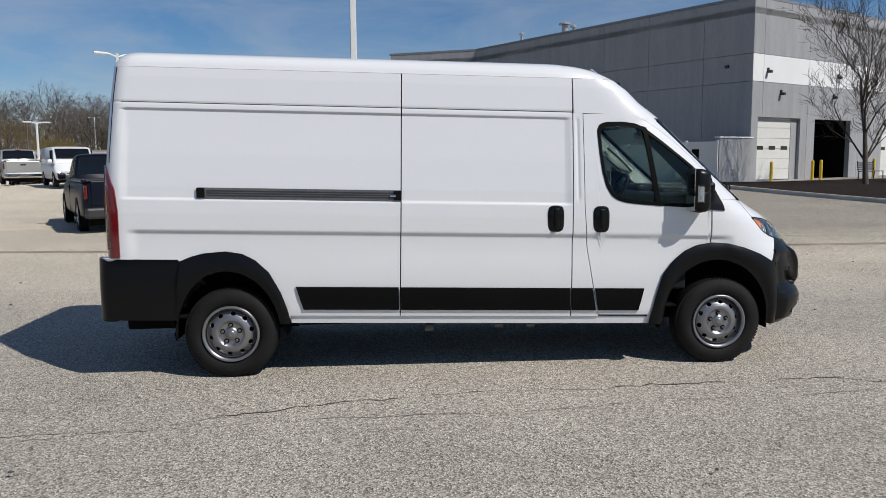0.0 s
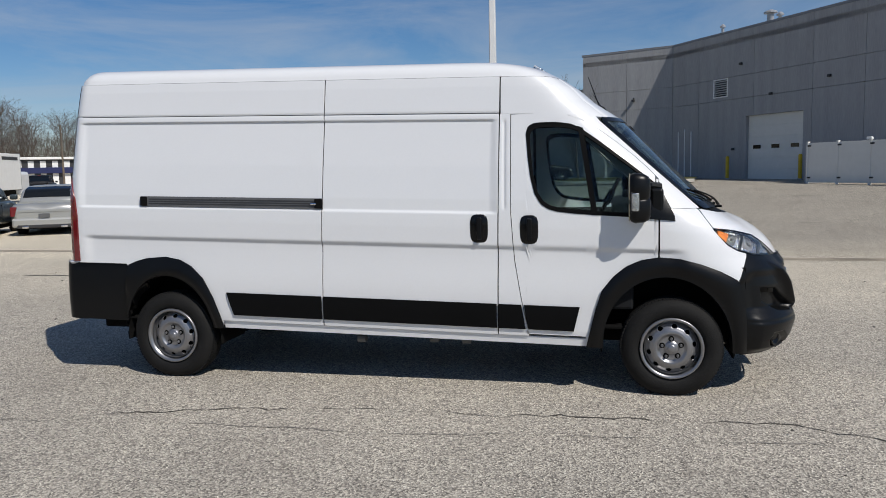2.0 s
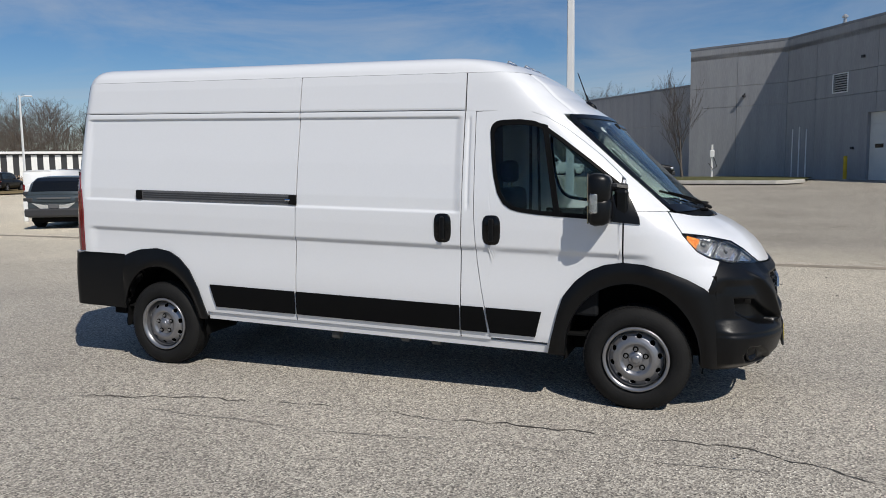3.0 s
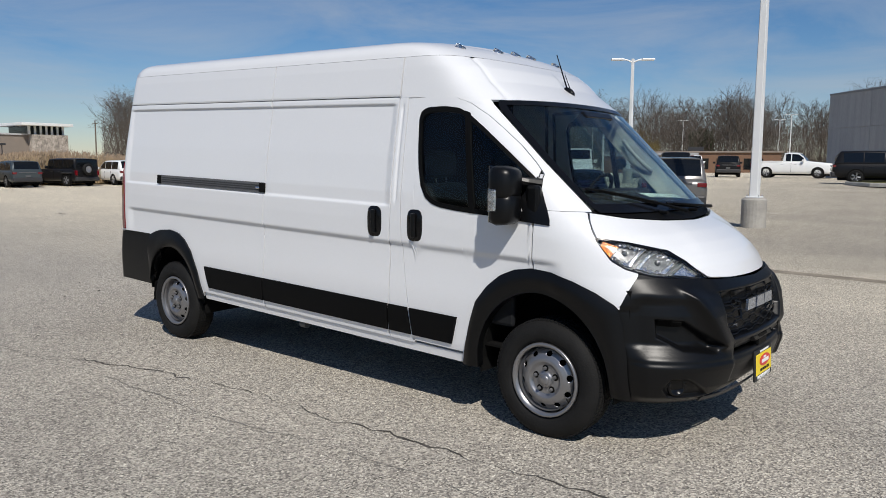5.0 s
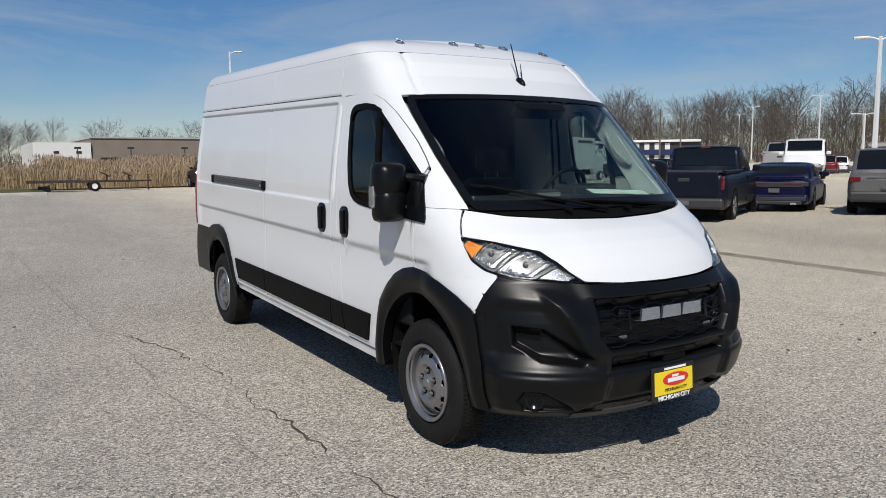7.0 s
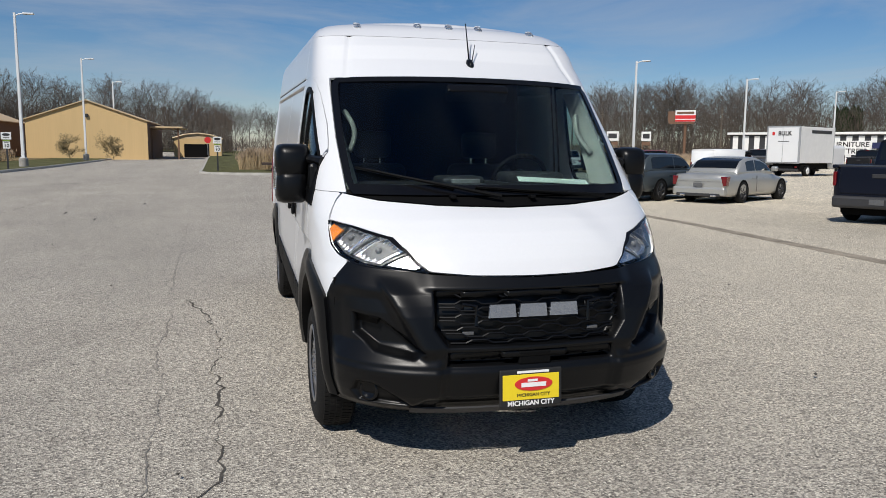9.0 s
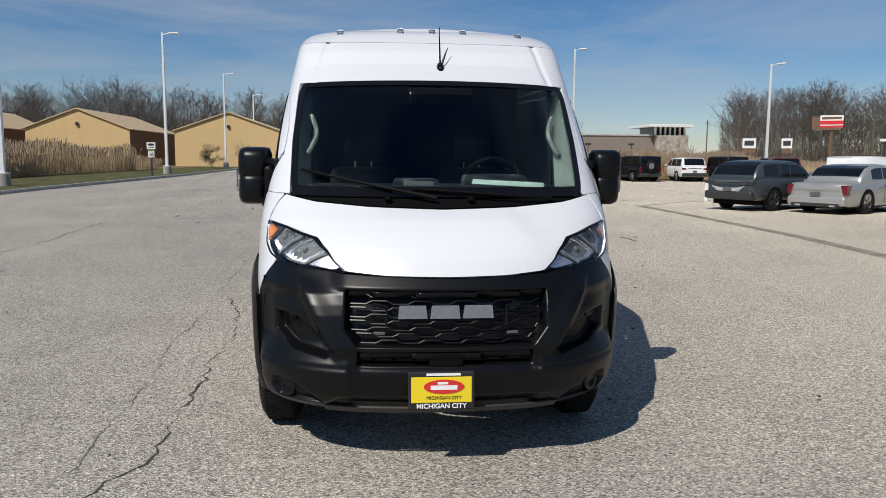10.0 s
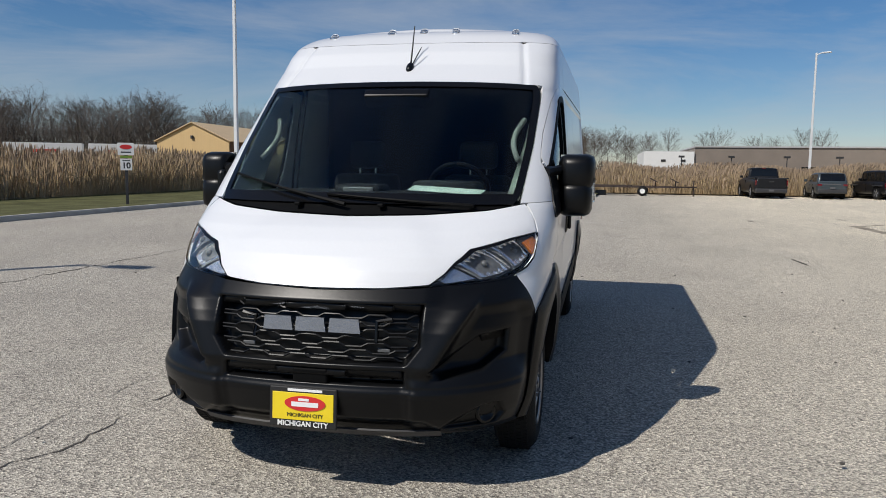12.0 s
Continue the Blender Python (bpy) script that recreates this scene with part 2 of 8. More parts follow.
def asphalt_mat():
    m = bpy.data.materials.new("worn_asphalt")
    m.use_nodes = True
    nt = m.node_tree
    N, L = nt.nodes, nt.links
    b = N["Principled BSDF"]
    tc = N.new("ShaderNodeTexCoord")

    def noise_at(scale, detail=4, rough=0.6, stretch=None, dist=0.0):
        n = N.new("ShaderNodeTexNoise")
        n.inputs["Scale"].default_value, n.inputs["Detail"].default_value, n.inputs["Roughness"].default_value = scale, detail, rough
        n.inputs["Distortion"].default_value = dist
        if stretch:
            mp = N.new("ShaderNodeMapping")
            mp.inputs["Scale"].default_value = stretch
            L.new(tc.outputs["Object"], mp.inputs[0])
            L.new(mp.outputs[0], n.inputs["Vector"])
        else:
            L.new(tc.outputs["Object"], n.inputs["Vector"])
        return n

    def ramp(src, stops):
        r = N.new("ShaderNodeValToRGB")
        while len(r.color_ramp.elements) < len(stops):
            r.color_ramp.elements.new(0.5)
        for e, (p, c) in zip(r.color_ramp.elements, stops):
            e.position, e.color = p, (*c, 1)
        L.new(src, r.inputs[0])
        return r

    def mul(a, c, kind="MULTIPLY", fac=1.0):
        x = N.new("ShaderNodeMixRGB")
        x.blend_type = kind
        x.inputs[0].default_value = fac
        L.new(a, x.inputs[1])
        L.new(c, x.inputs[2])
        return x.outputs[0]
    # stones of the aggregate
    v = N.new("ShaderNodeTexVoronoi")
    v.inputs["Scale"].default_value = 95
    L.new(tc.outputs["Object"], v.inputs["Vector"])
    stones = ramp(v.outputs["Color"], [(0.0, (0.082, 0.078, 0.073)), (0.28, (0.231, 0.220, 0.204)), (0.60, (0.422, 0.403, 0.364)), (0.88, (0.639, 0.616, 0.555)), (1.0, (0.900, 0.898, 0.830))])
    grain = ramp(noise_at(240, 3).outputs[0], [(0.25, (0.58, 0.58, 0.58)), (0.75, (1.35, 1.34, 1.32))])
    worn = ramp(noise_at(0.42, 7, 0.62).outputs[0], [(0.22, (0.84, 0.83, 0.82)), (0.50, (1.0, 0.995, 0.98)), (0.80, (1.13, 1.12, 1.09))])
    lanes = ramp(noise_at(0.30, 5, 0.55, (0.16, 1.6, 1.0)).outputs[0], [(0.30, (0.922, 0.90, 0.872)), (0.70, (1.105, 1.07, 1.03))])
    spots = ramp(noise_at(1.9, 5, 0.7).outputs[0], [(0.27, (0.62, 0.60, 0.58)), (0.345, (1, 1, 1)), (1.0, (1, 1, 1))])
    col = mul(mul(mul(mul(stones.outputs[0], grain.outputs[0]), worn.outputs[0]), lanes.outputs[0]), spots.outputs[0], fac=0.7)
    # paler, warmer paving to the north and west
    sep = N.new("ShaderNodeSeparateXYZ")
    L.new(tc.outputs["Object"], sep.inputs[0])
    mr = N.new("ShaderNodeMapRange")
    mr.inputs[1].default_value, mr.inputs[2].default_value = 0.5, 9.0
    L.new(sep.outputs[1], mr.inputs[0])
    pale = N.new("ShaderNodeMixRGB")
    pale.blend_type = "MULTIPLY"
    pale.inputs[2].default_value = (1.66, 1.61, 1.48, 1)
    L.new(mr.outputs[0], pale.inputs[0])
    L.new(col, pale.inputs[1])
    # darker, greyer paving to the north-east, towards the building
    east, north, inv = N.new("ShaderNodeMapRange"), N.new("ShaderNodeMapRange"), N.new("ShaderNodeMath")
    east.inputs[1].default_value, east.inputs[2].default_value = -16.0, 4.0
    L.new(sep.outputs[0], east.inputs[0])
    north.inputs[1].default_value, north.inputs[2].default_value = 5.0, 11.0
    L.new(sep.outputs[1], north.inputs[0])
    inv.operation = "MULTIPLY"
    L.new(east.outputs[0], inv.inputs[0])
    L.new(north.outputs[0], inv.inputs[1])
    ne_tone = N.new("ShaderNodeMixRGB")
    ne_tone.blend_type = "MULTIPLY"
    ne_tone.inputs[2].default_value = (0.50, 0.51, 0.54, 1)
    L.new(inv.outputs[0], ne_tone.inputs[0])
    L.new(pale.outputs[0], ne_tone.inputs[1])
    L.new(ne_tone.outputs[0], b.inputs["Base Color"])
    b.inputs["Roughness"].default_value = 0.92
    b.inputs["Specular IOR Level"].default_value = 0.2
    bp = N.new("ShaderNodeBump")
    bp.inputs["Strength"].default_value, bp.inputs["Distance"].default_value = 0.8, 0.008
    L.new(v.outputs["Distance"], bp.inputs["Height"])
    L.new(bp.outputs[0], b.inputs["Normal"])
    return m


asphalt = asphalt_mat()
crack_faint = mk("crack_fine", (0.20, 0.188, 0.17), 0.95, var=0.3, scale=4, spec=0.1)
crack_dark = mk("crack_shadow", (0.085, 0.078, 0.070), 0.95, var=0.4, scale=4, spec=0.1)
seam_tan = mk("sealed_joint", (0.27, 0.235, 0.185), 0.95, var=0.45, scale=1.8, bscale=40, spec=0.1)
kerb_mat = mk("kerb_concrete", (0.40, 0.385, 0.35), 0.9, var=0.25, scale=1.5, bump=0.3, bscale=50)
turf = mk("spring_turf", (0.092, 0.092, 0.042), 0.95, var=0.5, scale=0.9, bump=0.8, bscale=28, spec=0.1)
dry_ground = mk("dry_field", (0.19, 0.145, 0.075), 0.95, var=0.45, scale=0.4, bump=0.8, bscale=20, spec=0.1)
mulch = mk("bark_mulch", (0.020, 0.014, 0.011), 0.95, var=0.5, scale=3, bump=1.0, bscale=30, spec=0.1)


def ground_sheet(name, xs, ys, mat, lift=0.0):
    V = [(x, y, gz(x, y) + lift) for x in xs for y in ys]
    n = len(ys)
    F = [(i * n + j, (i + 1) * n + j, (i + 1) * n + j + 1, i * n + j + 1) for i in range(len(xs) - 1) for j in range(n - 1)]
    return put(name, mesh_of(name, V, F, mat, True))


spread = [-1400, -900, -600, -420, -320, -260] + list(range(-220, 221, 10)) + [260, 320, 420, 600, 900, 1400]
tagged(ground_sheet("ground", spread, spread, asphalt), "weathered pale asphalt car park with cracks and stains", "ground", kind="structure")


def ribbon_on_ground(name, pts, width, mat, label, lift=0.004, jag=0.0, seed=1, kind="structure", cat="crack"):
    """A strip that follows a line over the ground; jag roughens its line and width."""
    rnd = random.Random(seed)
    P = [Vector((*p, 0)) for p in pts]
    fine = []
    for a, b in zip(P, P[1:]):
        n = max(1, int((b - a).length / (0.045 if jag else 1.0)))
        fine += [a.lerp(b, k / n) for k in range(n)]
    fine.append(P[-1])
    off, slow, V, F = 0.0, 0.0, [], []
    for k, p in enumerate(fine):
        d = (fine[min(k + 1, len(fine) - 1)] - fine[max(k - 1, 0)]).normalized()
        nrm = Vector((-d.y, d.x, 0))
        off = off * 0.72 + rnd.uniform(-1, 1) * jag
        slow = 0.75 * slow + 0.25 * rnd.uniform(-1, 1)
        w = width * (0.5 if not jag else max(0.14, 0.50 + 1.5 * slow) * (0.35 + 0.65 * rnd.random()))
        q = p + nrm * off
        for s in (-1, 1):
            r = q + nrm * (s * w)
            V.append((r.x, r.y, gz(r.x, r.y) + lift))
    F = [(2 * k, 2 * k + 1, 2 * k + 3, 2 * k + 2) for k in range(len(fine) - 1)]
    return tagged(put(name, mesh_of(name, V, F, mat)), label, cat, kind=kind)


ribbon_on_ground("crack", [(-1.95, -1.92), (-1.24, -1.78), (-0.6, -1.68), (0.0, -1.56), (0.5, -1.57), (0.9, -1.60), (1.3, -1.55), (1.7, -1.52), (2.1, -1.53), (2.5, -1.50), (2.9, -1.56), (3.4, -1.85)], 0.0125, crack_dark, "long jagged crack in the asphalt", jag=0.028, seed=3)
ribbon_on_ground("crack", [(-13.0, -2.6), (-4.5, -2.25), (-1.17, -2.08), (0.36, -2.04), (1.1, -1.94), (1.74, -1.91), (2.83, -1.87)], 0.0085, crack_faint, "fine jagged crack in the asphalt", jag=0.016, seed=4)
ribbon_on_ground("crack", [(-1.9, -1.93), (-2.3, -2.15), (-3.2, -2.3)], 0.007, crack_faint, "fine jagged crack in the asphalt", jag=0.016, seed=5)
ribbon_on_ground("crack", [(-21, -7.2), (-14, -7.0), (-8.3, -6.45), (-4.4, -6.4), (3, -6.2)], 0.030, crack_dark, "sealed crack across the drive lane", jag=0.03, seed=6)
ribbon_on_ground("crack", [(3.5, 12), (5.2, 14.5), (7.5, 14.1), (9.0, 16.5), (12, 17.0)], 0.035, crack_dark, "wandering crack in pale paving", jag=0.05, seed=7)
ribbon_on_ground("crack", [(5.8, 9.0), (7.4, 9.3), (9.8, 8.7)], 0.03, crack_dark, "short crack in pale paving", jag=0.04, seed=8)
ribbon_on_ground("crack", [(-17, 20.5), (-13, 17.0), (-12.3, 14.2)], 0.03, crack_dark, "wandering crack in pale paving", jag=0.05, seed=9)
ribbon_on_ground("joint", [(-18.8, 8.75), (-15.0, 8.75), (-12.0, 8.65), (-8.8, 8.55), (-5.2, 8.2), (-2.7, 7.95), (3, 7.5), (14, 7.2), (30, 8)], 0.34, seam_tan, "sealed tan joint between two pavings", 0.003, cat="joint")
ribbon_on_ground("joint", [(-18.6, 8.9), (-20.2, 10.4), (-22.2, 13.0)], 0.16, seam_tan, "sealed tan joint branching over the lot", 0.003, cat="joint")
ribbon_on_ground("joint", [(-25.5, -11.9), (-27.1, -10.6), (-30.5, -8.4), (-33.4, -6.6)], 0.16, crack_dark, "dark sealed arc joint in the paving", 0.003, cat="joint")
ribbon_on_ground("crack", [(-24.5, 7.9), (-21.5, 8.1), (-19.0, 8.6)], 0.035, crack_faint, "fine crack running on from the joint", jag=0.05, seed=31)
for k, (x, y, w, l) in enumerate(((-9.1, 11.35, 0.30, 0.55), (-20, 6.0, 0.15, 0.5), (-12, -4.6, 0.05, 0.5), (-14.0, -5.6, 0.06, 0.6), (-17, -4.1, 0.06, 0.5), (9, 24, 0.08, 1.0), (7, 22.5, 0.06, 0.8), (-8, 4.7, 0.05, 0.9), (-22, 9.3, 0.07, 0.9))):
    ribbon_on_ground("stain", [(x - l / 2, y), (x + l / 2, y + 0.05)], w, crack_dark, "dark patch worn into the paving", 0.0045 + 0.0002 * k, seed=20 + k, cat="stain")
# litter on the paving
rnd = random.Random(11)
bm = bmesh.new()
for k in range(140):
    x, y = rnd.uniform(-12, 7), rnd.uniform(-5.5, 6)
    if abs(y) < 1.15 and -3.2 < x < 3.1:
        continue
    r = rnd.uniform(0.006, 0.018)
    bmesh.ops.create_icosphere(bm, subdivisions=1, radius=r, matrix=pose(x, y, r * 0.3, 0, 0, rnd.uniform(0, 360)) @ Matrix.Diagonal((1.4, 1, 0.5, 1)))
tagged(part("gravel", bm, crack_dark, None), "dark grit scattered on the asphalt", "gravel", kind="stuff")


def kerbed(name, edge, depth_pts, mat, label, rise=0.14):
    """A planted area with a real kerb along its edge; depth_pts close the far side."""
    poly = edge + depth_pts
    bm = bmesh.new()
    vs = [bm.verts.new((x, y, gz(x, y) + rise)) for x, y in poly]
    f = bm.faces.new(vs)
    if f.normal.z < 0:
        f.normal_flip()
    bmesh.ops.triangulate(bm, faces=[f])
    for _ in range(2):
        bmesh.ops.subdivide_edges(bm, edges=[e for e in bm.edges if e.calc_length() > 8], cuts=1)
    bmesh.ops.triangulate(bm, faces=bm.faces[:])
    for v in bm.verts:
        v.co.z = gz(v.co.x, v.co.y) + rise
    tagged(part(name, bm, mat, None), label, "lawn", kind="structure")
    P = [Vector((*p, 0)) for p in edge]
    fine = []
    for a, b in zip(P, P[1:]):
        n = max(1, int((b - a).length / 3))
        fine += [a.lerp(b, k / n) for k in range(n)]
    fine.append(P[-1])
    mid = sum((Vector((*p, 0)) for p in depth_pts), Vector()) / len(depth_pts)
    V, F = [], []
    for k, p in enumerate(fine):
        d = (fine[min(k + 1, len(fine) - 1)] - fine[max(k - 1, 0)]).normalized()
        n = Vector((-d.y, d.x, 0))
        if n.dot(mid - p) > 0:
            n = -n
        g = gz(p.x, p.y)
        for o, z in ((0.03, -0.02), (0.02, rise - 0.03), (-0.01, rise + 0.012), (-0.16, rise + 0.012), (-0.17, rise - 0.03)):
            V.append((p.x + n.x * o, p.y + n.y * o, g + z))
    for k in range(len(fine) - 1):
        for j in range(4):
            F.append((5 * k + j, 5 * k + j + 1, 5 * k + j + 6, 5 * k + j + 5))
    tagged(put("kerb", mesh_of("kerb", V, F, kerb_mat)), "weathered concrete kerb along the paving", "kerb", kind="structure")


SOUTH_KERB = [(73.8, -14.2), (31.5, -12.5), (5.2, -11.9), (-0.1, -12.3), (-5.4, -13.9), (-11.7, -14.7), (-21.2, -15.1), (-29.6, -15.4), (-42.3, -14.9), (-52.8, -14.7), (-80.2, -15.8), (-110.8, -17.1), (-131.9, -18.2)]
kerbed("verge_south", SOUTH_KERB, [(-131.8, -23.4), (-63.2, -22.7), (0.1, -22.1), (74.0, -24.0)], turf, "short spring grass verge beside the drive lane")
kerbed("verge_west", [(-158.5, -6.4), (-95.2, -5.4), (-44.6, -3.9), (-42.7, -3.1), (-42.1, -1.4), (-41.9, 0.8)], [(-49.4, 1.0), (-63.7, 1.5), (-158.6, 0.6)], turf, "short spring grass island beside the drive lane")
tagged(ground_sheet("field_south", list(range(-140, 71, 10)), [-160, -110, -80, -60, -45, -33, -27, -22.2], dry_ground, 0.16), "dry reed field behind the grass verge", "field", kind="structure")
tagged(ground_sheet("field_west", list(range(-210, -49, 10)) + [-49.6], [1.5, 8, 16, 24, 32, 40, 48], dry_ground, 0.10), "dry reed field beyond the parked trailer", "field", kind="structure")
tagged(ground_sheet("field_end", [-200, -180, -160, -145, -136], [-60, -40, -25, -10, 1], turf, 0.14), "grass at the end of the drive lane", "field", kind="structure")
kerbed("verge_building", [(-4.9, 42.4), (-4.2, 38.6), (-2.6, 35.9), (-0.3, 34.9), (4.8, 34.3), (5.6, 34.9), (6.3, 36.6)], [(7.4, 43.8), (5.2, 47.2), (-0.2, 49.4), (-3.4, 50.7)], turf, "mown grass strip beside the building wall")
kerbed("planting_bed", [(13.8, 27.5), (14.0, 25.9), (14.9, 20.8), (16.0, 16.7), (19.2, 12), (35, 5)], [(52, 18), (30, 30), (22.6, 28.6), (17.8, 27.4)], mulch, "dark bark mulch bed with a concrete kerb")

# ---- grey panel building ----
panel_grey = mk("precast_grey", (0.315, 0.32, 0.33), 0.85, var=0.13, scale=0.8, bump=0.25, bscale=9, vscale=(2.5, 2.5, 0.22))
panel_white = mk("precast_white", (0.76, 0.77, 0.77), 0.85, var=0.05, scale=0.5)
# pale joints carry the light of lit panel edges; also clinic trim
joint_lit_trim = mk("joint_lit_trim", (0.40, 0.40, 0.40), 0.9, var=0.2)
coping = mk("coping_metal", (0.20, 0.21, 0.23), 0.6, var=0.1)
door_white = mk("door_white", (0.66, 0.66, 0.63), 0.6, var=0.04)
bollard_yellow = mk("bollard_yellow", (0.62, 0.42, 0.02), 0.6, var=0.2)
steel_grey = mk("steel_grey", (0.42, 0.43, 0.44), 0.45, metal=0.5, var=0.12)
roof_grey = mk("flat_roof", (0.30, 0.30, 0.30), 0.9, var=0.2)


def wall_frame(p0, p1, z0=0.0):
    """A frame whose x runs along the wall, y into the building, z up."""
    d = Vector((p1[0] - p0[0], p1[1] - p0[1], 0))
    L = d.length
    d.normalize()
    n = Vector((-d.y, d.x, 0))
    return Matrix(((d.x, n.x, 0, p0[0]), (d.y, n.y, 0, p0[1]), (0, 0, 1, z0), (0, 0, 0, 1))), L


UNIT = 0.861


def wall_span(p0, p1, L, z0=0.62):
    """A wall frame between two corners for a wall drawn L units long."""
    m, span = wall_frame(p0, p1, z0)
    return m @ Matrix.Diagonal((span / L, UNIT, UNIT, 1)), L


def panel_wall(owner, m, L, H, courses, joints, openings, thick=0.30):
    """Panels in courses (z0, z1, material), cut round openings (s0, s1, z0, z1)."""
    wall = part("wall", boxm(0, L, 0.10, 0.10 + 0.02, 0, H) if not openings else bmesh.new(), joint_lit_trim, owner, "", False, m)
    for z0, z1, mat in courses:
        edges = [0.0] + [j for j in joints if 0 < j < L] + [L]
        for a, b in zip(edges, edges[1:]):
            a, b = a + 0.012, b - 0.012
            zz0, zz1 = z0 + 0.012, z1 - 0.012
            ss, zs = {a, b}, {zz0, zz1}
            for s0, s1, o0, o1 in openings:
                if s1 > a and s0 < b and o1 > zz0 and o0 < zz1:
                    ss |= {min(max(s0, a), b), min(max(s1, a), b)}
                    zs |= {min(max(o0, zz0), zz1), min(max(o1, zz0), zz1)}
            ss, zs = sorted(ss), sorted(zs)
            bm = bmesh.new()
            for u0, u1 in zip(ss, ss[1:]):
                for v0, v1 in zip(zs, zs[1:]):
                    cu, cv = (u0 + u1) / 2, (v0 + v1) / 2
                    if any(s0 < cu < s1 and o0 < cv < o1 for s0, s1, o0, o1 in openings):
                        continue
                    add_box(bm, u0, u1, 0, thick, v0, v1)
            bmesh.ops.remove_doubles(bm, verts=bm.verts, dist=1e-4)
            if bm.verts:
                part("panel", bm, mat, wall)
    return wall


def section_door(owner, m, s0, s1, z1, depth=0.22, lights=3):
    """Sectional door set back in its opening."""
    d = part("door", boxm(s0, s1, depth + 0.03, depth + 0.06, 0.03, z1), door_white, owner, "white sectional overhead door", False, m)
    n = 6
    h = (z1 - 0.04) / n
    for k in range(n):
        part("section", boxm(s0 + 0.01, s1 - 0.01, depth, depth + 0.028, 0.04 + k * h + 0.008, 0.04 + (k + 1) * h - 0.008, 0.006), door_white, d)
    for k in range(lights):
        c = s0 + (s1 - s0) * (k + 0.5) / lights
        part("pane", boxm(c - 0.32, c + 0.32, depth - 0.012, depth - 0.002, 0.04 + 2.9 * h, 0.04 + 3.25 * h), glass_car, d)


def wall_lamp(owner, m, s, z):
    bm = boxm(s - 0.10, s + 0.10, -0.30, -0.05, z, z + 0.16, 0.03)
    add_box(bm, s - 0.05, s + 0.05, -0.10, 0.0, z + 0.05, z + 0.30)
    part("wall_lamp", bm, lamp_dark, owner, "", False, m)


def grey_building():
    b = thing("service_building", "grey precast concrete panel service building with white band and overhead doors", "building", at=(0, 0, 0))
    C, R, A = (17.3, 29.0), (6.0, 46.95), (0.0, 49.45)
    H = 10.25
    E3 = (43.4, 43.8)
    grey3 = [(-0.6, 5.65, panel_grey), (5.65, 7.2, panel_white), (7.2, H, panel_grey)]
    m3, L3 = wall_span(C, E3, 34.0)
    open3 = [(0.62, 4.85, 0.0, 3.66), (6.40, 10.5, 0.0, 3.66), (14.5, 18.5, 0.0, 3.66)]
    panel_wall(b, m3, L3, H, grey3, [1.0, 5.55, 7.2, 11.4, 15, 18.6, 22.2, 26], open3)
    section_door(b, m3, 0.62, 4.20, 3.66)
    part("door_reveal", boxm(4.20, 4.85, 0.20, 0.26, 0, 3.66), panel_grey, b, "", False, m3)
    section_door(b, m3, 14.5, 18.5, 3.66)
    # interior coloured black all over, painting in the bay's darkness
    part("workshop_floor", boxm(6.3, 10.6, 0.4, 5.0, 0.0, 0.02), void_black, b, "", False, m3)
    part("workshop_dark", boxm(6.0, 11, 5.0, 5.1, 0, 4), void_black, b, "", False, m3)
    part("workshop_side", boxm(6.3, 6.4, 0.3, 5.0, 0, 4), void_black, b, "", False, m3)
    part("workshop_side", boxm(10.5, 10.6, 0.3, 5.0, 0, 4), void_black, b, "", False, m3)
    part("workshop_ceiling", boxm(6.3, 10.6, 0.3, 5.0, 3.9, 4.0), void_black, b, "", False, m3)
    for s, z in ((1.35, 6.15), (2.70, 4.95), (8.7, 6.2), (8.3, 4.95), (13, 6.2)):
        wall_lamp(b, m3, s, z)
    part("coping", boxm(-0.1, L3, -0.015, 0.36, H, H + 0.16), coping, b, "", False, m3)
    # long shaded wall
    m2, L2 = wall_span(R, C, 22.86)
    flip = lambda s: L2 - s
    dock = (flip(15.4), flip(10.8), 0.0, 4.40)
    vent = (flip(18.4), flip(17.2), 5.95, 7.10)
    grey2 = [(-0.6, 5.65, panel_grey), (5.65, 7.2, panel_grey), (7.2, H, panel_grey)]
    panel_wall(b, m2, L2, H, grey2, [flip(k) for k in (20.0, 14.8, 10.2, 6.75, 3.0)], [dock, vent])
    section_door(b, m2, dock[0], dock[1] - 0.0, 4.40)
    v = part("vent", boxm(vent[0], vent[1], 0.16, 0.20, vent[2], vent[3]), lamp_dark, b, "", False, m2)
    for k in range(7):
        z = vent[2] + 0.10 + k * 0.155
        part("slat", boxm(vent[0], vent[1], 0.0, 0.12, z, z + 0.06), steel_grey, v, "", False, None)
        v.children[-1].matrix_basis = Matrix.Identity(4)
    part("vent_frame", boxm(vent[0] - 0.09, vent[0], -0.03, 0.1, vent[2] - 0.08, vent[3] + 0.08), panel_white, b, "", False, m2)
    part("vent_frame", boxm(vent[1], vent[1] + 0.09, -0.03, 0.1, vent[2] - 0.08, vent[3] + 0.08), panel_white, b, "", False, m2)
    for z in (vent[2] - 0.08, vent[3]):
        part("vent_frame", boxm(vent[0], vent[1], -0.03, 0.1, z, z + 0.08), panel_white, b, "", False, m2)
    for s, h in ((22.1, 3.7), (21.4, 3.85), (20.7, 3.65)):
        part("downpipe", tube([(flip(s), -0.05, 0.1), (flip(s), -0.05, h)], 0.045, 8), panel_white, b, "", False, m2)
    for s, z in ((13.3, 5.6), (15.9, 7.9), (1.5, 6.5), (9.0, 6.2), (16.5, 2.1)):
        part("wall_box", boxm(flip(s) - 0.1, flip(s) + 0.1, -0.16, 0.0, z, z + 0.16, 0.02), lamp_dark, b, "", False, m2)
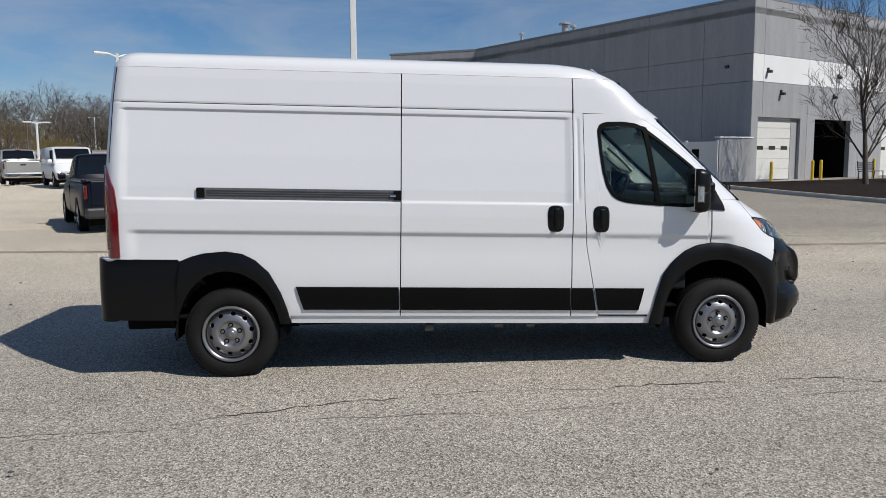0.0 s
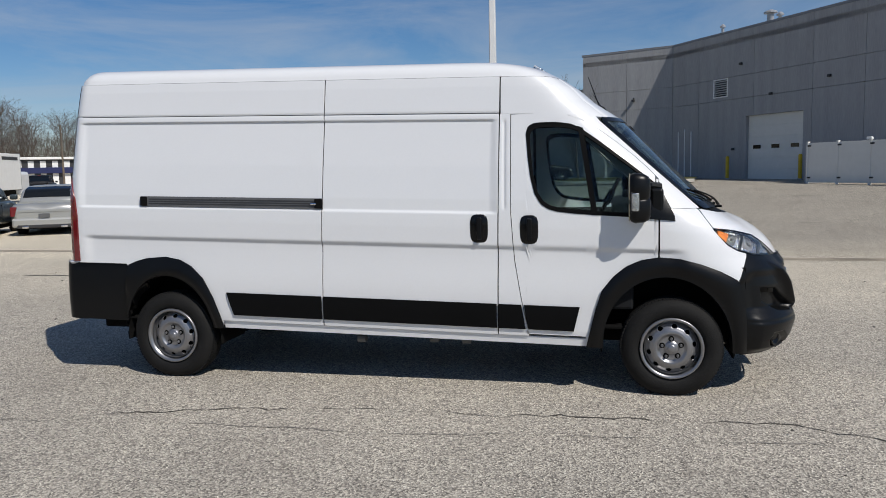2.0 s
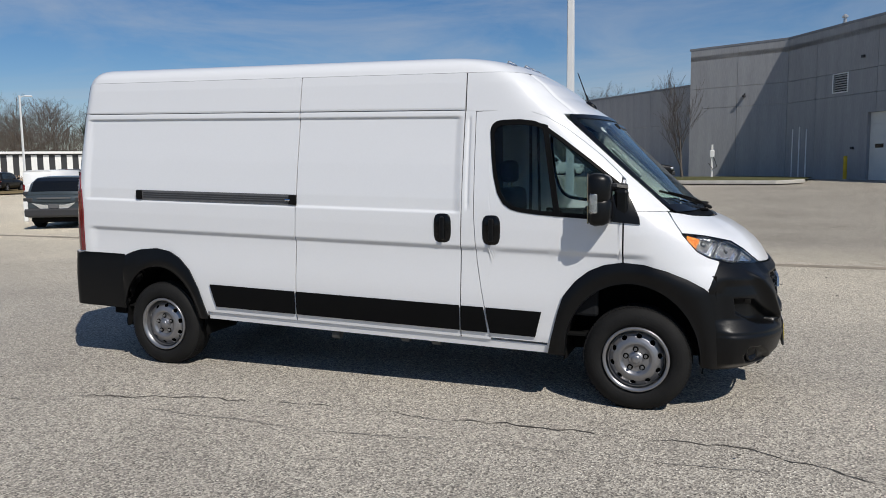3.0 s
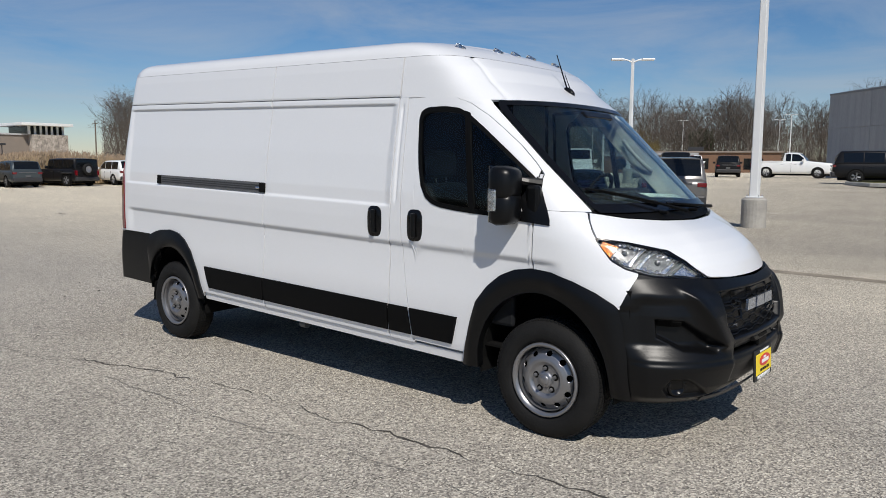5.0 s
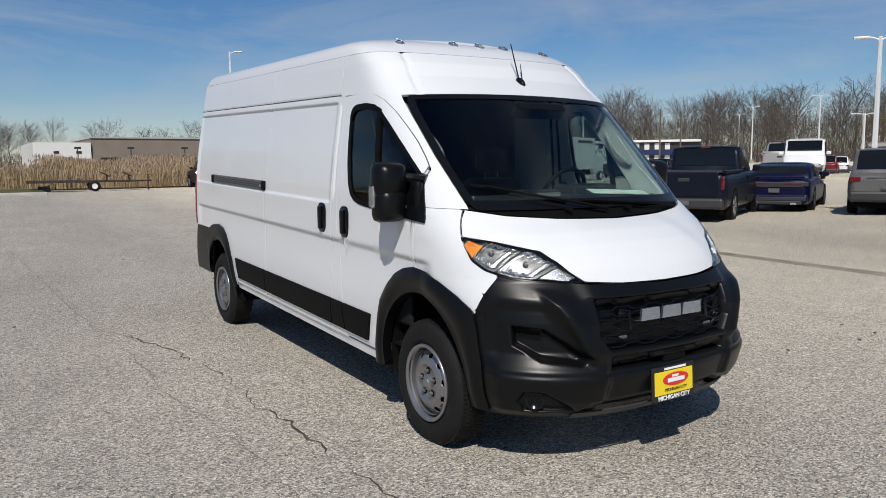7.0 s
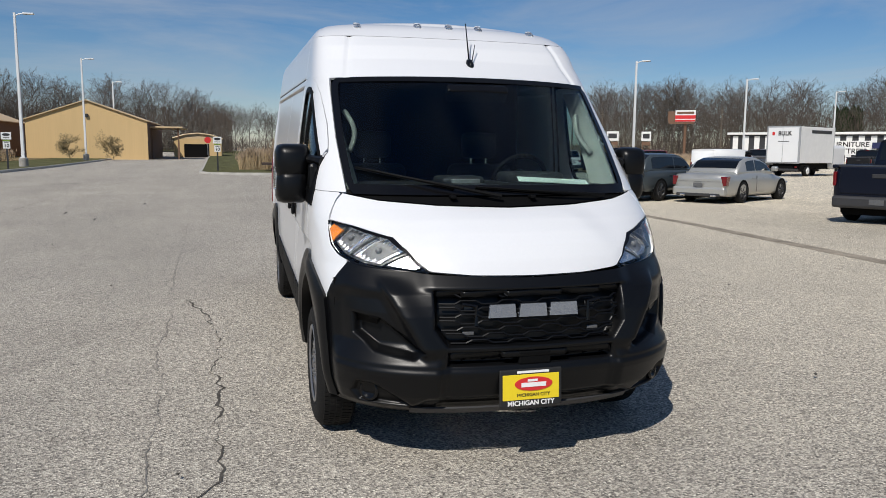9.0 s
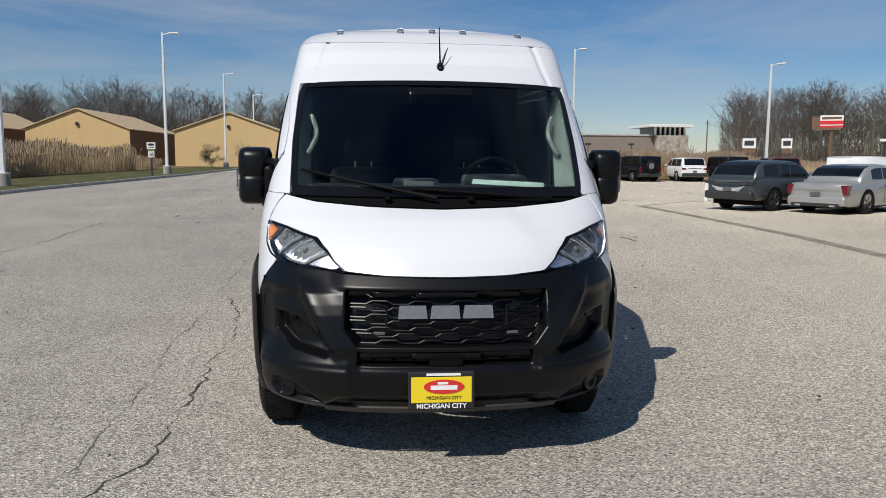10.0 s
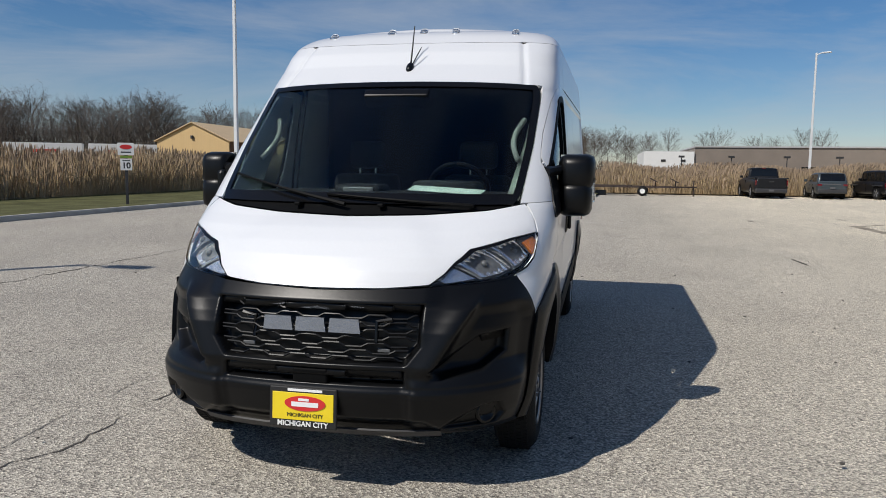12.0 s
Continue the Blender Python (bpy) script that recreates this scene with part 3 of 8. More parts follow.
    part("coping", boxm(0, L2, -0.015, 0.36, H, H + 0.16), coping, b, "", False, m2)
    # short lit wall and the lower wing behind it
    m1, L1 = wall_span(A, R, 7.44)
    panel_wall(b, m1, L1, H, grey3[:1] + [(5.65, 7.2, panel_grey)] + grey3[2:], [L1 - 3.7], [])
    part("coping", boxm(-0.1, L1, -0.015, 0.36, H, H + 0.16), coping, b, "", False, m1)
    wall_lamp(b, m1, L1 - 3.1, 6.3)
    m0, L0 = wall_span((-10.5, 63.0), (0.4, 52.0), 18.0, 0.8)
    panel_wall(b, m0, L0, 7.6, [(-0.6, 4.5, panel_grey), (4.5, 7.6, panel_grey)], [6, 12], [])
    part("coping", boxm(0, L0, -0.06, 0.36, 7.6, 7.76), coping, b, "", False, m0)
    # roof slab and stacks
    bm = bmesh.new()
    ring = [A, R, C, E3, (E3[0] - 25, E3[1] + 42), (A[0] + 14, A[1] + 40)]
    vs = [bm.verts.new((x, y, (H - 0.5) * UNIT + 0.62)) for x, y in ring]
    f = bm.faces.new(vs)
    if f.normal.z < 0:
        f.normal_flip()
    r = bmesh.ops.extrude_face_region(bm, geom=[f])
    for v2 in r["geom"]:
        if isinstance(v2, bmesh.types.BMVert):
            v2.co.z -= 0.3
    part("roof", bm, roof_grey, b)
    for s, h, r in ((19.0, 0.75, 0.10), (14.7, 0.85, 0.22), (13.9, 0.55, 0.12)):
        st = part("stack", tube([(flip(s), 1.2, H - 0.4), (flip(s), 1.2, H + h)], r, 12), steel_grey, b, "", False, m2)
        part("stack_cap", tube([(0, 0, 0), (0, 0, 0.10), (0, 0, 0.22)], [r * 1.9, r * 1.9, r * 0.6], 12), steel_grey, st, "", False, Matrix.Translation((flip(s), 1.2, H + h + 0.06)))
    return m2, flip


M2, flip2 = grey_building()


def bollard(x, y, r=0.075, h=1.0):
    b = thing("bollard", "yellow painted steel bollard beside the overhead door", "bollard", "door bollards", (x, y, gz(x, y)))
    part("post", tube([(0, 0, 0), (0, 0, h), (0, 0, h + 0.05)], [r, r, r * 0.6], 14), bollard_yellow, b)
    part("collar", tube([(0, 0, 0), (0, 0, 0.05)], r * 1.35, 14), kerb_mat, b)


for x, y in ((18.0, 28.2), (20.85, 29.5), (21.6, 30.0), (24.9, 31.4), (25.8, 32.0)):
    bollard(x, y)
p = M2 @ Vector((flip2(16.3), -0.7, 0))
bollard(p.x, p.y, 0.10, 1.3)
p = M2 @ Vector((flip2(10.3), -0.7, 0))
bollard(p.x, p.y, 0.10, 1.3)


def enclosure():
    """White gated bin enclosure with a concrete wing wall."""
    e = thing("bin_enclosure", "white metal gated bin enclosure against the building", "enclosure")
    m, L = wall_span((11.05, 32.65), (14.9, 27.45), 7.26, 0.55)
    for k in range(4):
        a, b = L * k / 4, L * (k + 1) / 4
        g = part("gate", boxm(a + 0.04, b - 0.04, 0.0, 0.06, 0.12, 2.30, 0.01), door_white, e, "", False, m)
        if k == 3:
            continue
        for z in (0.35, 2.1):
            part("hinge", boxm(a + 0.02, a + 0.22, -0.04, 0.0, z, z + 0.09), lamp_dark, g)
    for k in range(5):
        part("gate_post", boxm(L * k / 4 - 0.06, L * k / 4 + 0.06, -0.03, 0.12, 0, 2.38, 0.01), door_white, e, "", False, m)
    part("gap_shadow", boxm(L * 0.80, L * 0.86, -0.012, -0.004, 0.2, 1.9), void_black, e, "", False, m)
    part("gate_camera", boxm(L * 0.5 - 0.15, L * 0.5 + 0.15, -0.12, 0.05, 2.34, 2.48, 0.04), panel_white, e, "", False, m)
    mw, Lw = wall_span((15.0, 27.4), (17.25, 28.65), 2.91, 0.5)
    part("wing_wall", boxm(0, Lw, 0, 0.25, 0, 2.55), panel_grey, e, "", False, mw)
    part("wing_coping", boxm(-0.04, Lw + 0.02, -0.04, 0.29, 2.55, 2.63), panel_white, e, "", False, mw)
    mb, Lb = wall_span((11.1, 32.75), (14.6, 35.3), 5.1, 0.55)
    part("side_wall", boxm(0, Lb, 0, 0.2, 0, 2.3), panel_grey, e, "", False, mb)


enclosure()


# ---- other buildings ----
tan_wall = mk("tan_siding", (0.60, 0.42, 0.20), 0.7, var=0.05, scale=0.3, bump=0.08, bscale=5, vscale=(3, 3, 0.05))
tan_roof = mk("tan_roof", (0.58, 0.43, 0.25), 0.55, var=0.08, scale=0.4, vscale=(1, 4, 1))
# brown of walls and posts, and the shade painted on the sheds
brown_shade_wall = mk("brown_siding_shade", (0.16, 0.09, 0.055), 0.8, var=0.12)
brick_brown = mk("brown_block", (0.22, 0.185, 0.155), 0.9, var=0.12, scale=0.6)
stone_mix = mk("stone_veneer", (0.34, 0.30, 0.26), 0.9, var=0.55, scale=1.6, bump=0.8, bscale=6)
trim_white = mk("trim_white", (0.74, 0.74, 0.72), 0.7, var=0.05)


def shed(x, y0, y1, depth, eave, ridge):
    g = gz(x, (y0 + y1) / 2)
    s = thing("metal_shed", "tan metal storage shed with a low gabled roof", "shed", "storage sheds", (x, (y0 + y1) / 2, g))
    hw = (y1 - y0) / 2
    bm = bmesh.new()
    vs = [bm.verts.new(p) for p in ((0, -hw, -0.5), (0, hw, -0.5), (0, hw, eave), (0, 0, ridge), (0, -hw, eave))]
    f = bm.faces.new(vs)
    r = bmesh.ops.extrude_face_region(bm, geom=[f])
    for v in r["geom"]:
        if isinstance(v, bmesh.types.BMVert):
            v.co.x -= 0.2
    bmesh.ops.recalc_face_normals(bm, faces=bm.faces)
    part("gable_wall", bm, tan_wall, s)
    # the side away from the sun: shade painted as brown over tan siding
    part("side_wall", boxm(-depth, -0.2, hw - 0.2, hw, -0.5, eave), brown_shade_wall, s)
    part("side_wall", boxm(-depth, -0.2, -hw, -hw + 0.2, -0.5, eave), tan_wall, s)
    for k in (-1, 1):
        bm = bmesh.new()
        vs = [bm.verts.new(p) for p in ((0.25, k * (hw + 0.3), eave - 0.08), (0.25, 0, ridge + 0.06), (-depth, 0, ridge + 0.06), (-depth, k * (hw + 0.3), eave - 0.08))]
        f = bm.faces.new(vs)
        r = bmesh.ops.extrude_face_region(bm, geom=[f])
        for v in r["geom"]:
            if isinstance(v, bmesh.types.BMVert):
                v.co.z += 0.12
        bmesh.ops.recalc_face_normals(bm, faces=bm.faces)
        part("roof", bm, tan_roof, s)
    part("gable_lamp", boxm(0.0, 0.25, -0.15, 0.15, ridge - 1.9, ridge - 1.5, 0.03), lamp_dark, s)


shed(-79.1, -53.6, -43.8, 22, 4.6, 6.8)
shed(-87.8, -41.6, -29.6, 22, 4.6, 6.9)
shed(-92.3, -25.5, -12.1, 18, 4.6, 6.9)
b = thing("porch", "tan lean-to porch on the end of a shed", "porch", at=(-97.3, -10.4, gz(-97.3, -10.4)))
part("roof", boxm(-8, 2, -2.2, 2.2, 3.9, 4.1, 0.05), tan_roof, b)
for k in (-1.6, 1.6):
    part("post", boxm(1.4, 1.6, k - 0.1, k + 0.1, -0.3, 3.9), brown_shade_wall, b)
b = thing("garage", "small tan garage with its doorway's shade as a black slab", "garage", at=(-110, -7.2, gz(-110, -7.2)))
part("wall", boxm(-6, 0, -3.3, 3.3, -0.3, 2.7), tan_wall, b)
bm = tube([(0.15, -3.5, 2.7), (0.15, -1.8, 3.25), (0.15, 0, 3.45), (0.15, 1.8, 3.25), (0.15, 3.5, 2.7)], 0.12, 6)
part("eave", bm, tan_roof, b)
bm = bmesh.new()
vs = [bm.verts.new((x, y, z)) for x in (0.0, -6) for y, z in ((-3.3, 2.7), (-1.8, 3.2), (0, 3.4), (1.8, 3.2), (3.3, 2.7))]
bm.faces.new(vs[:5])
for k in range(4):
    bm.faces.new((vs[k], vs[k + 1], vs[k + 6], vs[k + 5]))
part("roof", bm, tan_roof, b)
# black slab on the solid wall paints the shade of an opening
part("doorway", boxm(-0.05, 0.02, -1.9, 1.6, -0.2, 1.9), void_black, b)


def low_building():
    b = thing("clinic_building", "long low brown block building with a stone corner tower", "building", at=(-175.6, 13.4, -0.1))
    b.matrix_basis = b.matrix_basis @ Matrix.Scale(1.75, 4)
    part("wall", boxm(-20, 0, 4.5, 31.5, -0.5, 4.3), brick_brown, b)
    part("white_wing", boxm(-20, 0.3, -2.0, 4.4, -0.5, 3.75), trim_white, b)
    part("coping", boxm(-20.1, 0.15, 4.4, 31.5, 4.3, 4.5), joint_lit_trim, b)
    for y in (6.5, 9.5, 18.5, 22, 24.5, 27.5):
        w = part("window", boxm(0.0, 0.06, y - 1.0, y + 1.0, 0.9, 1.9), glass_car, b)
        part("frame", boxm(0.02, 0.10, y - 1.08, y + 1.08, 0.82, 0.9), joint_lit_trim, w)
    for y in (0.5, 3.0):
        part("sign_bar", boxm(0.3, 0.36, y - 0.3, y + 0.3, 2.4, 2.7), lamp_dark, b)
    t = part("tower", boxm(-6, 1.2, 31.5, 36.0, -0.5, 4.4), stone_mix, b)
    part("tower_glazing", boxm(-5.4, 0.6, 31.3, 35.7, 4.4, 5.5), glass_car, t)
    for k in range(7):
        y = 31.4 + 4.2 * k / 6
        part("mullion", boxm(0.45, 0.75, y - 0.12, y + 0.12, 4.4, 5.5), trim_white, t)
    part("tower_roof", boxm(-7, 2.0, 30.0, 36.4, 5.5, 5.85, 0.04), trim_white, t)
    part("tower_window", boxm(1.2, 1.26, 32.6, 35.0, 0.6, 1.7), glass_car, t)
    for y in (2.5, 8.5, 15.0, 21, 27):
        p = part("area_lamp", tube([(3.5, y, -0.3), (3.5, y, 2.9)], 0.06, 6), lamp_dark, b)
        part("lamp_hood", boxm(3.2, 3.8, y - 0.35, y + 0.35, 2.9, 3.15, 0.03), lamp_dark, p)


low_building()


def furniture_store():
    g = gz(-82, 85)
    m, L = wall_frame((-92.6, 74.7), (-71.8, 93.5), g)
    s = thing("furniture_store", "long white store with black stripes and a banner", "store")
    part("wall", boxm(-4, L, 0, 12, -0.5, 3.9), lamp_dark, s, "", False, m)
    part("roof", boxm(-4.4, L, -0.5, 12, 3.9, 4.25, 0.05), trim_white, s, "", False, m)
    for k in range(18):
        part("stripe", boxm(-3.6 + k * 1.55, -2.85 + k * 1.55, -0.06, 0.0, 0, 3.7), trim_white, s, "", False, m)
    ban = part("banner", boxm(9.6, 15.0, -0.16, -0.10, 1.0, 3.0), trim_white, s, "", False, m)
    stand = Matrix.Rotation(radians(90), 4, "X")
    text_mesh("banner_text", "FURNITURE", 0.98, ink_black, ban, Matrix.Translation((12.3, -0.175, 2.45)) @ stand, bold=0.02)
    text_mesh("banner_text", "MATTRESS", 0.98, ink_black, ban, Matrix.Translation((12.3, -0.175, 1.50)) @ stand, bold=0.02)
    part("blue_awning", boxm(15.2, L - 2, -0.5, -0.1, 1.9, 2.75, 0.05), mk("awning_blue", (0.012, 0.018, 0.075), 0.8), s, "", False, m)


furniture_store()


def far_store():
    m, L = wall_frame((-54.2, 109.3), (-29, 118.6), gz(-41, 113))
    s = thing("far_store", "long low brown store with a grey fascia band", "store")
    part("wall", boxm(0, L, 0, 14, -0.5, 3.2), brown_shade_wall, s, "", False, m)
    part("fascia", boxm(-0.3, L * 0.55, -0.3, 0.0, 2.75, 3.2, 0.05), panel_grey, s, "", False, m)
    part("roof", boxm(-0.3, L + 0.3, -0.3, 14.2, 3.2, 3.45, 0.05), brick_brown, s, "", False, m)
    part("roof_unit", boxm(13.0, 15.5, 4.0, 6.0, 3.4, 4.2, 0.05), lamp_dark, s, "", False, m)
    for k in range(6):
        part("window", boxm(1.5 + k * 4.0, 4.3 + k * 4.0, -0.05, 0.02, 0.6, 2.3), glass_car, s, "", False, m)


far_store()
# ---- the van's outer skin ----
RAKE = 0.0265


def lerp_table(z, table):
    if z <= table[0][0]:
        return table[0][1]
    for (a, p), (b, q) in zip(table, table[1:]):
        if z <= b:
            return p + (q - p) * (z - a) / (b - a)
    return table[-1][1]


def smooth(a, b, v):
    t = min(1.0, max(0.0, (v - a) / (b - a)))
    return t * t * (3 - 2 * t)


NOSE_X = [(0.30, 2.86), (0.36, 2.89), (0.45, 2.945), (0.55, 2.975), (0.70, 2.985), (0.85, 2.972), (0.95, 2.94), (1.02, 2.89), (1.05, 2.868), (1.10, 2.835),
          (1.16, 2.785), (1.22, 2.715), (1.28, 2.62), (1.33, 2.52), (1.37, 2.45), (1.40, 2.405), (1.60, 2.19), (1.80, 1.975), (2.00, 1.76), (2.06, 1.69),
          (2.14, 1.57), (2.20, 1.48), (2.30, 1.37), (2.38, 1.25), (2.44, 1.14), (2.475, 1.05), (2.50, 0.92)]
SIDE_W = [(0.30, 0.95), (0.36, 0.965), (0.48, 0.985), (0.66, 0.992), (1.00, 0.998), (1.07, 0.998), (1.24, 0.994), (1.45, 0.982), (1.70, 0.953), (2.00, 0.908),
          (2.10, 0.893), (2.30, 0.864), (2.37, 0.850), (2.42, 0.832), (2.455, 0.804), (2.48, 0.765), (2.50, 0.70)]
CURVE_X = [(0.30, 1.95), (1.05, 1.90), (1.25, 1.85), (1.40, 1.45), (2.06, 0.90), (2.30, 0.55), (2.50, 0.25)]
POW_X = [(0.30, 3.6), (0.90, 3.5), (1.05, 3.2), (1.25, 3.2), (1.38, 5.2), (2.04, 5.4), (2.20, 7.5), (2.38, 10.0), (2.50, 6.0)]
POW_Y = [(0.30, 2.6), (0.90, 2.5), (1.05, 2.15), (1.25, 2.1), (2.50, 2.1)]
TAIL_X = [(0.30, -3.02), (0.87, -3.05), (0.88, -2.965), (1.60, -2.955), (2.10, -2.92), (2.40, -2.885), (2.50, -2.82)]


def side_w(z):
    """Half width of the body, which leans slightly to its left."""
    return lerp_table(z, SIDE_W) + 0.025 + 0.027 * (z - 0.4)


def skin_y(x, z):
    """Half width of the skin at station x and level height z."""
    w, xs, xf = side_w(z), lerp_table(z, CURVE_X), lerp_table(z, NOSE_X)
    n, m = lerp_table(z, POW_X), lerp_table(z, POW_Y)
    if x > xs:
        u = min(1.0, (x - xs) / (xf - xs))
        w *= max(0.0, 1 - u ** n) ** (1 / m)
    tail = lerp_table(z, TAIL_X)
    back = tail + 0.14 - x
    if back > 0:
        w -= 0.14 * (1 - math.sqrt(max(0.0, 1 - min(1.0, back / 0.14) ** 2)))
    return w


def skin_x(y, z):
    """Front of the skin at offset y and level height z."""
    w, xs, xf = side_w(z), lerp_table(z, CURVE_X), lerp_table(z, NOSE_X)
    n, m = lerp_table(z, POW_X), lerp_table(z, POW_Y)
    return xs + (xf - xs) * max(0.0, 1 - min(1.0, abs(y) / w) ** m) ** (1 / n)
# ---- the white cargo van ----
def lvl(x, y, z):
    """From the body's level frame to the world: the body sits slightly nose down and leans left."""
    return Vector((x, y + 0.01 + 0.027 * (z - 0.4), z - RAKE * x))


def relief(x, z):
    r = 0.0
    for a, b in ((-2.80, 0.738),):
        r -= 0.014 * smooth(a, a + 0.022, x) * (1 - smooth(b - 0.022, b, x)) * smooth(1.344, 1.362, z) * (1 - smooth(2.043, 2.052, z))
    r -= 0.020 * (1 - smooth(1.072, 1.116, z)) * smooth(0.72, 1.06, z) * smooth(-2.80, -2.70, x) * (1 - smooth(2.0, 2.15, x))
    r -= 0.007 * math.exp(-((z - 2.100) / 0.006) ** 2) * (1 - smooth(0.76, 0.80, x))
    r -= 0.010 * math.exp(-((x - 0.803) / 0.010) ** 2) * smooth(1.36, 1.42, z) * (1 - smooth(2.02, 2.06, z))
    return r


def side_pt(s, x, z, off=0.0):
    return lvl(x, s * (skin_y(x, z) + relief(x, z) + off), z)


def nose_pt(th, z, off=0.0):
    """A point of the front by the angle round the nose, -1..1 from side to side."""
    w, xs, xf = side_w(z), lerp_table(z, CURVE_X), lerp_table(z, NOSE_X)
    n, m = lerp_table(z, POW_X), lerp_table(z, POW_Y)
    a = abs(th) * math.pi / 2
    c, s = math.cos(a), math.sin(a)
    x = xs + (xf - xs) * max(0.0, c) ** (2 / n)
    y = w * max(0.0, s) ** (2 / m)
    return x, math.copysign(y, th), z


def nose_angle(x, z):
    xs, xf, n = lerp_table(z, CURVE_X), lerp_table(z, NOSE_X), lerp_table(z, POW_X)
    return math.acos(min(1.0, max(0.0, ((x - xs) / (xf - xs))) ** (n / 2))) / (math.pi / 2)


def sideways(s):
    return lambda p: Vector((0, s, 0))


def forwards(p):
    return Vector((1, 0.6 * p.y, 0.35))


def column_patch(s, x0, x1, lo, hi, nu, nv, thick=0.02, off=0.0):
    """A side panel between two heights that follow x; x0 and x1 may follow z."""
    def f(u, v):
        fx0 = x0(1.2) if callable(x0) else x0
        fx1 = x1(1.2) if callable(x1) else x1
        xg = fx0 + (fx1 - fx0) * u
        z0, z1 = (lo(xg) if callable(lo) else lo), (hi(xg) if callable(hi) else hi)
        z = z0 + (z1 - z0) * v
        a, b = (x0(z) if callable(x0) else x0), (x1(z) if callable(x1) else x1)
        return side_pt(s, a + (b - a) * u, z, off)
    return f, nu, nv, thick, sideways(s)


def row_patch(s, x0, x1, z0, z1, nu, nv, thick=0.02, off=0.0):
    def f(u, v):
        z = z0 + (z1 - z0) * v
        a, b = (x0(z) if callable(x0) else x0), (x1(z) if callable(x1) else x1)
        return side_pt(s, a + (b - a) * u, z, off)
    return f, nu, nv, thick, sideways(s)


def ribbon(s, outer, inner, nu, nv, thick, off, bulge=0.0):
    fo, fi = along(outer), along(inner)

    def f(u, v):
        p = fo(u).lerp(fi(u), v)
        return side_pt(s, p[0], p[1], off + bulge * math.sin(math.pi * min(1, v * 1.15)))
    return f, nu, nv, thick, sideways(s)


REAR_ARCH = [(-2.375, 0.868), (-2.30, 0.900), (-2.20, 0.928), (-2.03, 0.945), (-1.90, 0.926), (-1.80, 0.876), (-1.697, 0.780), (-1.61, 0.620), (-1.562, 0.48), (-1.536, 0.362)]
FRONT_ARCH = [(1.405, 0.362), (1.436, 0.50), (1.475, 0.66), (1.518, 0.796), (1.60, 0.902), (1.693, 0.981), (1.80, 1.030), (1.923, 1.053), (2.07, 1.046), (2.21, 1.013), (2.35, 0.962), (2.476, 0.896)]
rear_top = lambda x: lerp_table(x, REAR_ARCH)
front_top = lambda x: lerp_table(x, FRONT_ARCH)
DOOR_TOP = [(0.855, 2.086), (1.10, 2.096), (1.25, 2.086), (1.36, 2.052), (1.50, 1.972), (1.63, 1.877), (1.75, 1.782), (1.85, 1.690), (1.922, 1.615)]
WIN_LO = [(0.966, 1.945), (0.980, 1.77), (1.000, 1.62), (1.030, 1.50), (1.075, 1.425), (1.13, 1.388), (1.20, 1.370), (1.32, 1.358), (1.46, 1.350), (1.90, 1.332)]
WIN_HI = [(0.966, 1.955), (0.980, 1.995), (1.005, 2.015), (1.05, 2.026), (1.183, 2.030), (1.29, 2.018), (1.358, 1.990), (1.50, 1.892), (1.70, 1.742), (1.90, 1.585)]
door_top = lambda x: lerp_table(x, DOOR_TOP)
win_lo = lambda x: lerp_table(x, WIN_LO)
win_hi = lambda x: lerp_table(x, WIN_HI)
DOOR_BACK = [(0.44, 0.985), (0.70, 0.930), (1.00, 0.880), (1.35, 0.857), (2.10, 0.855)]
door_back = lambda z: lerp_table(z, DOOR_BACK)
top_door_x = lambda z: lerp_table(2.1 - z, sorted((2.1 - b, a) for a, b in DOOR_TOP[1:]))
PILLAR_Y = [(1.38, 0.855), (1.70, 0.880), (2.00, 0.880), (2.06, 0.878), (2.25, 0.845), (2.38, 0.815)]
pillar_y = lambda z: lerp_table(z, PILLAR_Y)
tail_x = lambda z: lerp_table(z, TAIL_X) + 0.004


